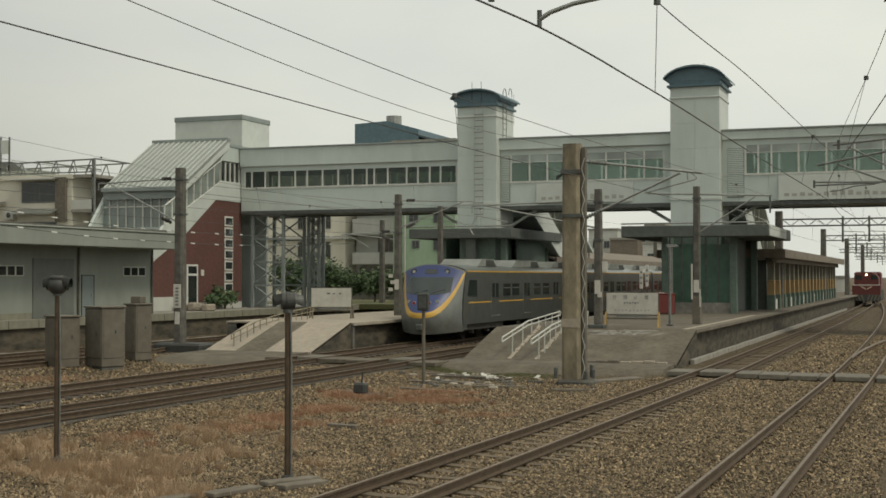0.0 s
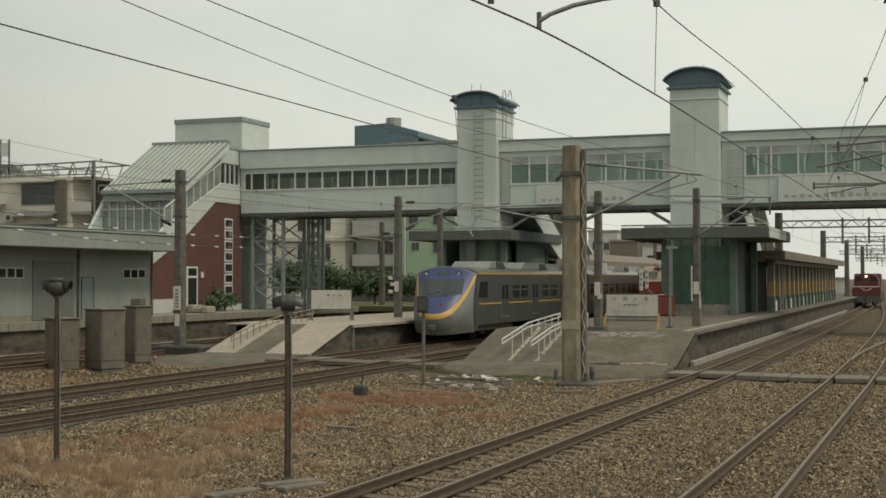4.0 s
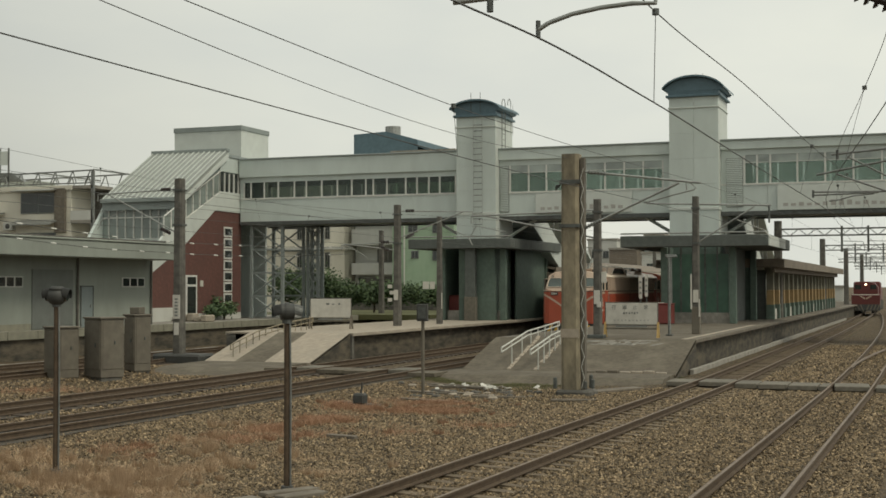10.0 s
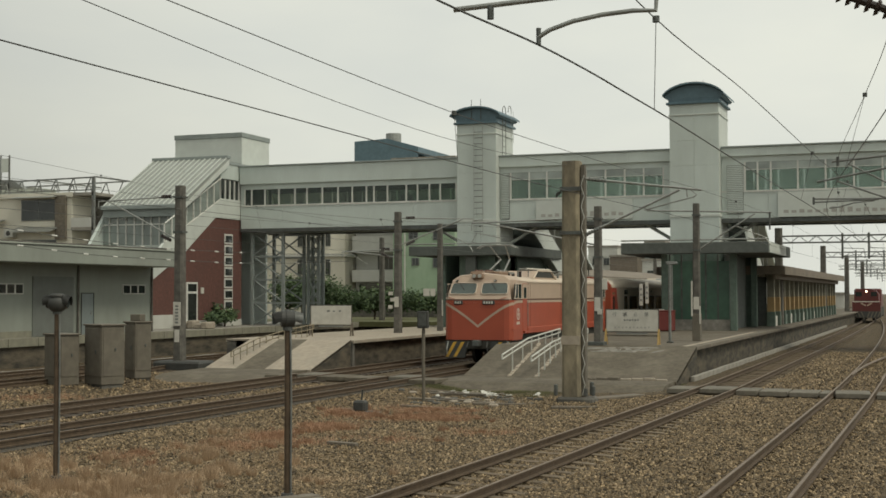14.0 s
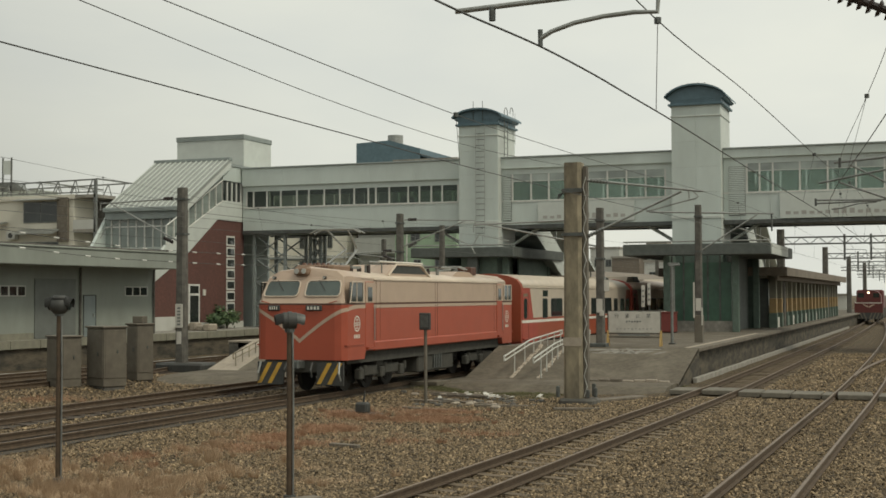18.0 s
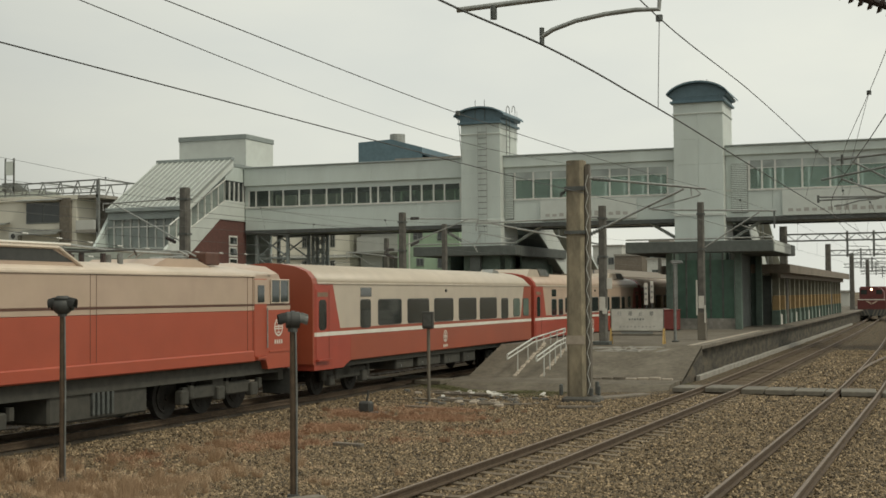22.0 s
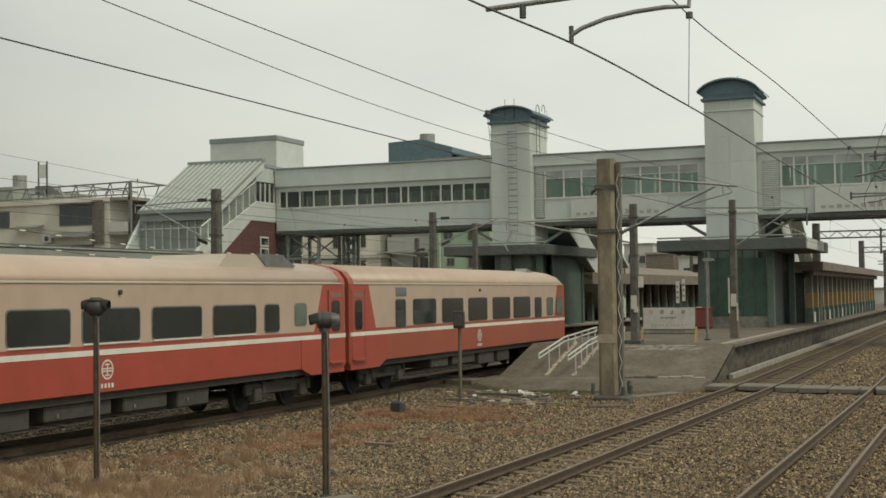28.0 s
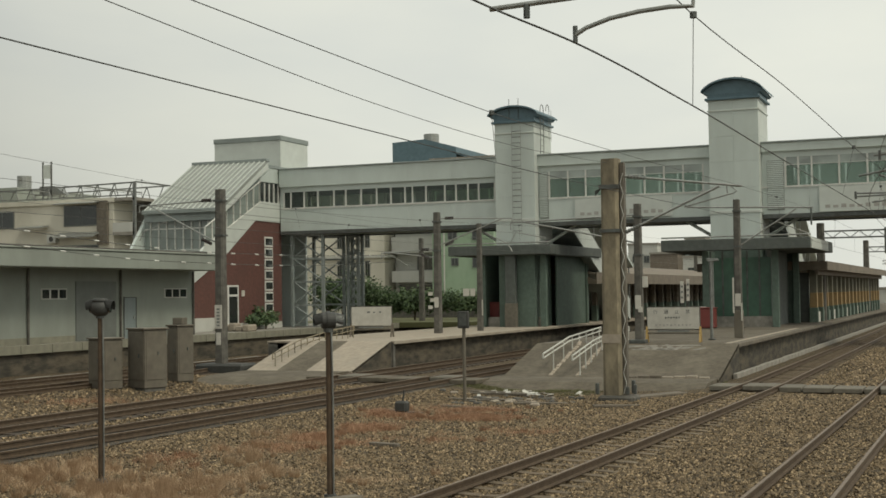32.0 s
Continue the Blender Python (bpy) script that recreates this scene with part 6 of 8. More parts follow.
# ---- poles, overhead line, signals, boards ----
def concrete_pole(x, y, z0, z1, w, label, band=True, taper=0.85):
    """Square tapered concrete pole with chamfers, strap bands and a plate."""
    po = thing("catenary_pole", label, "pole", pose(x, y, 0), "catenary poles")
    a, b = w / 2, w / 2 * taper
    c = 0.16 * w
    ring = lambda h, z: [(-h + c, -h, z), (h - c, -h, z), (h, -h + c, z), (h, h - c, z), (h - c, h, z), (-h + c, h, z), (-h, h - c, z), (-h, -h + c, z)]
    part("shaft", loft(bmesh.new(), [ring(a, z0), ring((a + b) / 2, (z0 + z1) / 2), ring(b, z1)]), "pole_concrete" if w > 0.52 else "concrete_dark", po)
    if band:
        for z in (z1 - 0.5, z1 - 1.9):
            part("strap", B(-b - 0.03, b + 0.03, -b - 0.03, b + 0.03, z, z + 0.07), "steel_dark", po)
        part("plate", B(-0.11, 0.11, -a - 0.02, -a - 0.003, z0 + 1.25, z0 + 1.75, 0.006), "sign_white", po)
    return po


def cantilever(po, side, reach, z_top, z_low, z_reg, m="galv"):
    """Bracket arms of the overhead line on a pole, towards one side, with insulators."""
    s = side
    top = part("top_tube", tube(bmesh.new(), (s * 0.15, 0, z_top), (s * reach, 0, z_top - 0.12), 0.03), m, po)
    part("diagonal_tube", tube(bmesh.new(), (s * 0.15, 0, z_low), (s * (reach - 0.45), 0, z_top - 0.1), 0.032), m, po)
    for z, zz in ((z_top, z_top - 0.02), (z_low, z_low + 0.16)):
        ins = bmesh.new()
        for k in range(5):
            tube(ins, (s * (0.45 + 0.09 * k), 0, z + (zz - z) * (k / 4 if z == z_low else 0)), (s * (0.5 + 0.09 * k), 0, z + (zz - z) * (k / 4 if z == z_low else 0)), 0.075, None, 10)
        part("insulator", ins, "porcelain", po)
    part("registration_arm", path(bmesh.new(), [(s * (reach - 1.4), 0, z_top - 0.75), (s * (reach - 0.2), 0, z_reg + 0.35), (s * reach, 0, z_reg)], 0.018), m, po)
    part("hanger", tube(bmesh.new(), (s * reach, 0, z_top - 0.12), (s * reach, 0, z_top - 0.4), 0.02), m, po)


big = concrete_pole(-9.95, 37.0, -0.35, 6.62, 0.56, "large stained concrete catenary pole with cable", False, 0.9)
part("strap", B(-0.29, 0.29, -0.29, 0.29, 5.75, 5.87), "steel_dark", big)
part("strap", B(-0.3, 0.3, -0.3, 0.3, 4.5, 4.6), "steel_dark", big)
part("painted_band", B(-0.275, 0.275, -0.282, -0.276, 1.35, 1.6), "concrete_pale", big)
part("cable_duct", B(0.29, 0.40, -0.12, 0.1, -0.2, 6.5), "box_brown", big, "brown cable duct")
bm = bmesh.new()
path(bm, [(0.30 + 0.09 * (k % 2), -0.14, -0.1 + k * 0.3) for k in range(22)], 0.013, 6)
part("cable_lacing", bm, "plaster_white", big, "pale zigzag lacing on the duct")
for k in range(5):
    part("bracket_ring", path(bmesh.new(), [(-0.3, -0.1, 5.75), (-0.42, -0.2, 5.7 - 0.03 * k), (-0.42, 0.15, 5.75)], 0.02), "steel_dark", big)
part("top_tube", tube(bmesh.new(), (0.3, 0, 6.12), (3.72, 0, 5.69), 0.034), "galv", big)
part("diagonal_tube", tube(bmesh.new(), (0.3, 0, 4.45), (3.1, 0, 5.71), 0.034), "galv", big)
for xa, za, xb, zb in ((0.5, 6.095, 1.05, 6.025), (0.42, 4.505, 0.88, 4.71)):
    ins = bmesh.new()
    for k in range(6):
        u = k / 6
        p, q = Vector((xa + (xb - xa) * u, 0, za + (zb - za) * u)), Vector((xa + (xb - xa) * (u + 0.09), 0, za + (zb - za) * (u + 0.09)))
        tube(ins, p, q, 0.06, None, 10)
    part("insulator", ins, "steel_grey", big, "grey ribbed insulator")
part("registration_arm", path(bmesh.new(), [(2.1, 0, 5.16), (2.9, 0, 5.36), (3.5, 0, 5.5), (3.58, 0, 5.55), (3.42, 0, 5.7)], 0.018), "galv", big)
part("hanger", tube(bmesh.new(), (3.3, 0, 5.74), (3.32, 0, 5.5), 0.02), "galv", big)
part("foot_block", B(-0.4, 0.65, -0.42, 0.42, -0.45, -0.14, 0.06), "concrete_dark", big)
for k, (x, y) in enumerate(((0.45, -0.3), (0.62, -0.1), (-0.4, -0.4), (0.5, 0.2))):
    part("anchor_stub", B(x - 0.05, x + 0.05, y - 0.05, y + 0.05, -0.1, 0.12 + 0.05 * k, 0.02), "steel_dark", big)

pl = concrete_pole(-28.6, 46.0, -0.35, 7.17, 0.42, "grey concrete catenary pole on a dark footing")
part("footing", B(-0.9, 1.3, -0.6, 0.6, -0.45, 0.16, 0.08), "black", pl)
part("warning_plate", B(-0.17, 0.17, -0.24, -0.215, 1.55, 2.5, 0.01), "sign_white", pl, "white plate with dark writing bars")
for k in range(6):
    part("writing_bar", B(-0.07, 0.07, -0.248, -0.239, 1.65 + k * 0.13, 1.72 + k * 0.13), "ink", pl)
cantilever(pl, -1, 3.9, 6.75, 5.0, 5.2)
pm = concrete_pole(-24.75, 59.5, PZ, 6.8, 0.36, "grey concrete catenary pole on the far platform")
cantilever(pm, 1, 3.87, 6.5, 5.2, 4.8)
cantilever(pm, -1, 3.0, 5.0, 4.6, 4.6)
for k, z in enumerate((2.1, 2.45, 2.75)):
    part("sign_plate", B(-0.42 + 0.1 * (k % 2), -0.2 + 0.1 * (k % 2), -0.22, -0.195, z, z + 0.17), "sign_white", pm)
pr = concrete_pole(-9.15, 53.0, PZ, 6.4, 0.29, "grey concrete catenary pole on the island platform")
part("top_tube", tube(bmesh.new(), (-1.98, 0, 6.17), (2.95, 0, 5.98), 0.035), "galv", pr)
part("hanger", tube(bmesh.new(), (2.87, 0, 5.98), (2.87, 0, 5.3), 0.035), "steel_dark", pr)
part("diagonal_tube", tube(bmesh.new(), (0.15, 0, 4.6), (2.3, 0, 5.95), 0.03), "galv", pr)
part("registration_arm", path(bmesh.new(), [(1.6, 0, 5.45), (2.7, 0, 5.0), (2.9, 0, 4.7)], 0.02), "galv", pr)
part("tag", B(-0.2, -0.14, -0.18, -0.15, 1.9, 3.3), "sign_white", pr)
part("tag", B(0.12, 0.17, -0.18, -0.15, 1.6, 2.3), "sign_white", pr)
part("base_wrap", B(-0.165, 0.165, -0.165, 0.165, PZ, 2.0, 0.02), "box_brown", pr)
p2 = concrete_pole(-11.75, 47.3, PZ, 6.0, 0.3, "grey concrete catenary pole behind the notice board")
part("base_block", B(-0.35, 0.25, -0.25, 0.25, PZ, PZ + 0.14, 0.02), "steel_dark", p2)
part("sign_plate", B(0.16, 0.36, -0.12, -0.1, 2.95, 3.35, 0.01), "sign_white", p2)
part("sign_plate", B(0.0, 0.16, -0.18, -0.16, 2.05, 2.25, 0.01), "sign_white", p2)
cantilever(p2, -1, 4.9, 5.6, 4.6, 4.75)
for y in (82.0, 114.0, 143.0, 172.0):
    concrete_pole(-9.2, y, PZ, 6.75, 0.5, "grey concrete catenary pole beyond the canopy", False)
for x, y in ((-24.9, 92.0), (-24.9, 122.0), (-37.0, 86.0), (-36.8, 97.0)):
    concrete_pole(x, y, PZ, 6.8, 0.36, "distant grey catenary pole", False)
lp = concrete_pole(-24.0, 63.3, PZ, 6.4, 0.28, "thin pole with signal plates beside the platform edge", False)
part("sign_arm", B(-0.85, 0.0, -0.15, -0.12, 2.86, 2.92), "steel_dark", lp)
part("sign_plate", B(-0.85, -0.52, -0.19, -0.155, 2.7, 3.08), "sign_white", lp)
part("sign_plate", B(-0.46, -0.2, -0.19, -0.155, 2.7, 3.08), "sign_white", lp)
part("tag", B(0.15, 0.2, -0.16, -0.14, 1.7, 2.5), "sign_white", lp)


def gantry(y, x0, x1, za, zb, drops):
    """Steel lattice portal beam over the far tracks with hanging posts."""
    ga = thing("overhead_gantry", "steel lattice gantry beam across the tracks", "gantry", None, "gantries")
    for z in (za, zb):
        part("chord", B(x0, x1, y - 0.05, y + 0.05, z - 0.045, z + 0.045), "steel_grey", ga)
    bm = bmesh.new()
    n = int((x1 - x0) / 0.5)
    for k in range(n):
        xa = x0 + (x1 - x0) * k / n
        xb = x0 + (x1 - x0) * (k + 1) / n
        tube(bm, (xa, y, za if k % 2 else zb), (xb, y, zb if k % 2 else za), 0.025, None, 5)
    part("lattice", bm, "steel_grey", ga)
    for x in drops:
        dp = part("drop_post", B(x - 0.06, x + 0.06, y - 0.06, y + 0.06, za - 1.0, zb + 0.15), "steel_grey", ga)
        part("arm", path(bmesh.new(), [(x, y, za - 0.35), (x + 1.2, y, za - 0.4), (x + 1.3, y, za - 0.9)], 0.02), "steel_grey", dp)
        part("arm", path(bmesh.new(), [(x, y, za - 0.85), (x + 0.9, y, za - 0.75), (x + 1.3, y, za - 0.95)], 0.02), "steel_grey", dp)
    part("post", B(x1 - 0.15, x1 + 0.15, y - 0.15, y + 0.15, -0.3, zb + 0.2), "steel_grey", ga)
    return ga


gantry(82.0, -9.0, 3.6, 5.85, 6.25, (-5.5, -4.0, -1.2))
gantry(114.0, -9.0, 4.0, 5.8, 6.2, (-6.6, -4.4, -1.0))
gantry(143.0, -9.0, 4.0, 5.8, 6.2, (-7.2, -5.0, -1.6))
gantry(172.0, -12.0, 2.0, 5.8, 6.2, (-8.2, -6.0, -3.0))
gantry(203.0, -12.0, 2.0, 5.8, 6.2, (-8.8, -6.4, -3.4))
gantry(240.0, -14.0, 2.0, 5.8, 6.2, (-9.6, -7.0, -4.0))


def sag(pts, n=6):
    """Smooth line through the points of a hanging wire."""
    p = [Vector(q) for q in pts]
    out = []
    for i in range(len(p) - 1):
        a, b, c, d = p[max(0, i - 1)], p[i], p[i + 1], p[min(len(p) - 1, i + 2)]
        l0, l1, l2 = (b - a).length or 1, (c - b).length, (d - c).length or 1
        m1 = ((b - a) / l0 + (c - b) / l1) * 0.5 * l1
        m2 = ((c - b) / l1 + (d - c) / l2) * 0.5 * l1
        for k in range(n):
            t = k / n
            out.append(b * (2 * t ** 3 - 3 * t * t + 1) + m1 * (t ** 3 - 2 * t * t + t) + c * (3 * t * t - 2 * t ** 3) + m2 * (t ** 3 - t * t))
    return [tuple(q) for q in out] + [tuple(p[-1])]


def overhead(name, pts_c, pts_m, label, drop=True, r=0.0066):
    """Contact wire and messenger with droppers."""
    ow = thing(name, label, "overhead wire")
    pts_c, pts_m = sag(pts_c), sag(pts_m)
    part("contact_wire", path(bmesh.new(), pts_c, r, 6), "wire", ow)
    part("messenger_wire", path(bmesh.new(), pts_m, r * 0.8, 6), "wire", ow)
    if drop:
        yc = [p[1] for p in pts_c]
        ym = [p[1] for p in pts_m]
        for y in drop:
            a = (float(np.interp(y, yc, [p[0] for p in pts_c])), y, float(np.interp(y, yc, [p[2] for p in pts_c])))
            b = (float(np.interp(y, ym, [p[0] for p in pts_m])), y, float(np.interp(y, ym, [p[2] for p in pts_m])))
            d = part("dropper", tube(bmesh.new(), a, b, 0.004, None, 5), "wire", ow)
            part("clamp", tube(bmesh.new(), (b[0], b[1], b[2] - 0.03), (b[0], b[1], b[2] + 0.03), 0.035, None, 8), "steel_dark", d)
    return ow


overhead("overhead_line", [(-6.2, -20, 4.6), (-6.2, 12, 4.6), (-6.12, 19, 4.58), (-6.0, 37, 4.72), (-6.3, 53, 4.7), (-6.4, 82, 4.75), (-6.7, 114, 4.8), (-7.4, 143, 4.8), (-10, 240, 4.8)],
         [(-6.1, -20, 5.75), (-6.15, 9, 5.32), (-6.2, 16.9, 5.27), (-6.2, 26, 5.4), (-6.29, 37, 5.7), (-6.29, 53, 5.9), (-6.4, 82, 5.8), (-6.7, 114, 5.8), (-7.4, 143, 5.8), (-10, 240, 5.8)], "thin dark contact and messenger wires over the main track", (16.9, 44, 62, 72))
overhead("overhead_line", [(-3.1, -6, 4.6), (-2.85, 7.5, 4.59), (-2.68, 9.0, 4.58), (-2.61, 10.2, 4.572), (-2.6, 11.5, 4.58), (-2.6, 13.5, 4.6), (-2.6, 18.0, 4.61), (-2.5, 30, 4.6), (-2.6, 50, 4.7), (-3.2, 82, 4.8), (-4.6, 114, 4.8), (-6, 170, 4.8)],
         [(-2.7, -6, 5.9), (-2.62, 9.0, 5.6), (-2.58, 12.6, 5.48), (-2.43, 17.8, 5.5), (-2.3, 26.4, 5.5), (-2.3, 40, 5.8), (-2.6, 55, 5.9), (-3.2, 82, 5.8), (-4.6, 114, 5.8), (-6, 170, 5.8)], "thick dark contact wire and messenger over the side track", (12.75, 26.3, 36, 48), 0.0075)
overhead("overhead_line", [(-17.3, -10, 4.85), (-17.1, 37, 4.85), (-17.3, 60, 4.8), (-17.25, 250, 4.8)], [(-17.3, -10, 5.5), (-17.25, 30, 5.1), (-17.25, 60, 5.7), (-17.25, 250, 5.9)], "thin wires over the passing track", (40, 50), 0.006)
overhead("overhead_line", [(-20.8, -10, 4.85), (-21.0, 46, 4.85), (-20.9, 60, 4.8), (-20.85, 250, 4.8)], [(-20.9, -10, 5.5), (-20.85, 30, 5.1), (-20.85, 60, 5.7), (-20.85, 250, 5.9)], "thin wires over the platform track", (42, 52), 0.006)
overhead("overhead_line", [(-30.2, 0, 5.2), (-30.2, 46, 5.2), (-30.2, 90, 5.1), (-30.2, 250, 5.1)], [(-30.2, 5, 8.7), (-30.2, 34.8, 7.68), (-30.2, 42.9, 7.38), (-30.6, 52, 7.1), (-30.2, 90, 6.3), (-30.2, 250, 6.1)], "thin wires over the outer track", (42.9, 56), 0.008)
for zs in ((5.1, 4.67, 4.31, 4.26, 4.23, 4.27, 4.45), (5.6, 5.2, 4.83, 4.72, 4.71, 4.72, 4.8)):
    pts = sag(list(zip((-30.2, -30.2, -30.2, -30.2, -30.1, -29.4, -27.6), (28.0, 35.4, 42.6, 47.3, 51.6, 56.0, 60.0), zs)))
    cw = thing("clip_wire", "dark wire strung with small pale clips", "overhead wire", None, "clip wires")
    part("wire", path(bmesh.new(), pts, 0.012, 6), "wire", cw)
    for y in np.arange(30.4, 59, 1.9):
        x, z = [float(np.interp(y, [p[1] for p in pts], [p[i] for p in pts])) for i in (0, 2)]
        part("clip", tube(bmesh.new(), (x, y, z), (x, y + 0.3, z - 0.01), 0.03, None, 8), "white_frame", cw)
tagged(part("feeder_wire", path(bmesh.new(), sag([(-6.2, -8, 5.85), (-8.65, 11.6, 6.0), (-9.44, 20, 6.02), (-10.0, 29, 6.2), (-10.0, 36.8, 6.5)]), 0.0065, 6), "wire"), "single dark feeder wire tied to a concrete pole", "overhead wire")

# bracket arms near the camera, held by a pole beside the camera's platform
ar = thing("catenary_bracket", "grey steel bracket tubes holding the near contact wire", "bracket", None)
part("pole", B(1.2, 1.6, 8.8, 9.2, -0.3, 7.0, 0.03), "pole_concrete", ar)
part("top_tube", path(bmesh.new(), [(1.3, 9.0, 5.05), (-3.3, 9.0, 4.87)], 0.02, 10), "galv", ar)
part("registration_arm", path(bmesh.new(), [(-2.67, 9.0, 4.62), (-2.58, 9.0, 4.67), (-2.41, 9.0, 4.72), (-2.2, 9.0, 4.75), (-1.98, 9.0, 4.762), (-1.82, 9.0, 4.752), (-1.81, 9.0, 4.9)], 0.017, 10), "galv", ar)
part("clamp", path(bmesh.new(), [(-2.66, 9.0, 4.57), (-2.66, 9.0, 4.69)], 0.018, 8), "steel_dark", ar)
part("hanger", path(bmesh.new(), [(-3.02, 9.0, 4.88), (-3.02, 9.0, 4.78)], 0.025, 8), "steel_dark", ar)
bm = bmesh.new()
for k in range(14):
    tube(bm, (-0.72 + k * 0.058, 9.0, 4.82 - 0.0265 * k), (-0.70 + k * 0.058, 9.0, 4.811 - 0.0265 * k), 0.062, 0.042, 14)
tube(bm, (-0.78, 9.0, 4.85), (1.22, 9.0, 3.95), 0.026)
part("insulator", bm, "porcelain", ar, "dark ribbed insulator")

# overhead line of the outermost track, its bracket on a pole beside the line
overhead("overhead_line", [(1.8, -5, 4.7), (-0.54, 14.6, 4.7), (-2.26, 29, 4.66), (-3.0, 45, 4.7), (-3.9, 66, 4.8), (-4.6, 82, 4.8)],
         [(1.4, -5, 6.5), (0.1, 10, 6.15), (-0.64, 17.5, 5.9), (-1.05, 20.9, 5.8), (-2.02, 29, 5.62), (-3.0, 45, 5.6), (-3.9, 66, 5.7), (-4.6, 82, 5.8)], "thin wires of the outermost track", (20.9, 38), 0.006)
rb = thing("catenary_bracket", "grey steel bracket tubes over the outer track", "bracket")
part("pole", B(1.0, 1.4, 28.8, 29.2, -0.35, 7.0, 0.03), "pole_concrete", rb)
for p, q, r in (((-2.14, 29, 5.58), (1.1, 29, 5.85), 0.024), ((-2.45, 29, 5.16), (1.1, 29, 5.8), 0.024), ((-1.82, 29, 5.53), (1.1, 29, 3.93), 0.02), ((-2.05, 29, 5.17), (1.1, 29, 3.95), 0.02), ((-2.54, 29, 4.8), (1.1, 29, 4.74), 0.018), ((-2.54, 29, 4.73), (-1.2, 29, 4.76), 0.018)):
    part("bracket_tube", tube(bmesh.new(), p, q, r, None, 8), "steel_grey", rb)
part("registration_arm", path(bmesh.new(), [(-2.2, 29, 4.6), (-2.0, 29, 4.62), (-1.7, 29, 4.7), (-1.3, 29, 4.73), (-1.28, 29, 4.8)], 0.014, 8), "steel_grey", rb)
part("clamp", path(bmesh.new(), [(-2.02, 29, 5.48), (-2.02, 29, 5.68)], 0.03, 8), "steel_dark", rb)
part("clamp", path(bmesh.new(), [(-2.52, 29, 4.68), (-2.52, 29, 4.84)], 0.025, 8), "steel_dark", rb)


def dwarf_signal(x, y, h, flip, label, bowl=False):
    """Post with a lamp head: two barrels back to back under curved hoods, or a bowl with short hoods."""
    sg = thing("signal_post", label, "signal post", pose(x, y, 0), "signal posts")
    part("post", tube(bmesh.new(), (0, 0, -0.4), (0, 0, h - 0.2), 0.048, 0.045, 12), "rail_side", sg)
    part("base_stones", tube(bmesh.new(), (0, 0, -0.42), (0, 0, -0.2), 0.16, 0.09, 9), "black", sg)
    part("collar", tube(bmesh.new(), (0, 0, h - 0.3), (0, 0, h - 0.24), 0.075, None, 12), "steel_dark", sg)
    part("cable_pipe", path(bmesh.new(), [(0.07, -0.02, -0.3), (0.075, -0.02, h * 0.5), (0.06, -0.02, h - 0.3)], 0.014), "steel_grey", sg)
    d = Matrix.Rotation(radians(flip), 4, "Z") @ pose(0, 0, h - 0.12)
    bm = bmesh.new()
    if bowl:
        bmesh.ops.create_uvsphere(bm, u_segments=18, v_segments=10, radius=0.17, matrix=Matrix.Diagonal((1, 1, 0.95, 1)))
        tube(bm, (0, 0, 0.1), (0, 0, 0.165), 0.15, 0.09, 16)
    else:
        tube(bm, (-0.1, 0, 0.0), (0.1, 0, 0.0), 0.125, None, 22)
        tube(bm, (-0.03, 0, 0.0), (0.03, 0, 0.0), 0.14, None, 22)
        tube(bm, (0, 0, -0.17), (0, 0, -0.08), 0.06, 0.075, 14)
    bmesh.ops.transform(bm, matrix=d, verts=bm.verts[:])
    hd = smooth(part("lamp_head", bm, "black", sg)) if bowl else part("lamp_head", bm, "black", sg)
    for s in (-1, 1):
        bm = bmesh.new()
        n = 14
        arc = [(0.118 * math.sin(a), 0.118 * math.cos(a)) for a in np.linspace(-1.9, 1.9, n + 1)]
        rows = [[bm.verts.new((s * (0.06 + q * (0.13 + 0.045 * math.cos(1.2 * i / n * 2 - 1.2))), u, v - 0.035 * q * q)) for i, (u, v) in enumerate(arc)] for q in (0, 0.5, 1.0)]
        for a, b in zip(rows, rows[1:]):
            for i in range(n):
                bm.faces.new([a[i], a[i + 1], b[i + 1], b[i]])
        bmesh.ops.solidify(bm, geom=bm.faces[:], thickness=0.012)
        bmesh.ops.transform(bm, matrix=d @ pose(0, 0, 0.03 if bowl else 0), verts=bm.verts[:])
        part("hood", bm, "black" if s < 0 or bowl else "steel_grey", hd)
        bm = bmesh.new()
        tube(bm, (s * 0.101, 0, 0), (s * (0.175 if bowl else 0.11), 0, 0), 0.085, None, 16)
        bmesh.ops.transform(bm, matrix=d, verts=bm.verts[:])
        part("lens", bm, "glass_dark", hd)
    return sg


dwarf_signal(-13.8, 18.4, 2.78, 18, "dark iron signal post with hooded lamp on stones", True)
dwarf_signal(-9.3, 18.0, 2.55, 34, "dark iron signal post with hooded lamp head")
dwarf_signal(-16.2, 15.3, 2.5, 0, "dark iron signal post at the track side")
sp = thing("target_signal", "thin post with a square black target plate", "signal post", pose(-14.25, 36.2, 0))
part("post", tube(bmesh.new(), (0, 0, -0.4), (0, 0, 1.85), 0.05, None, 10), "box_brown", sp)
part("target", B(-0.17, 0.17, -0.09, 0.03, 1.8, 2.3, 0.02), "black", sp)
part("target_edge", B(-0.12, 0.12, -0.11, -0.095, 1.88, 2.24), "steel_dark", sp)


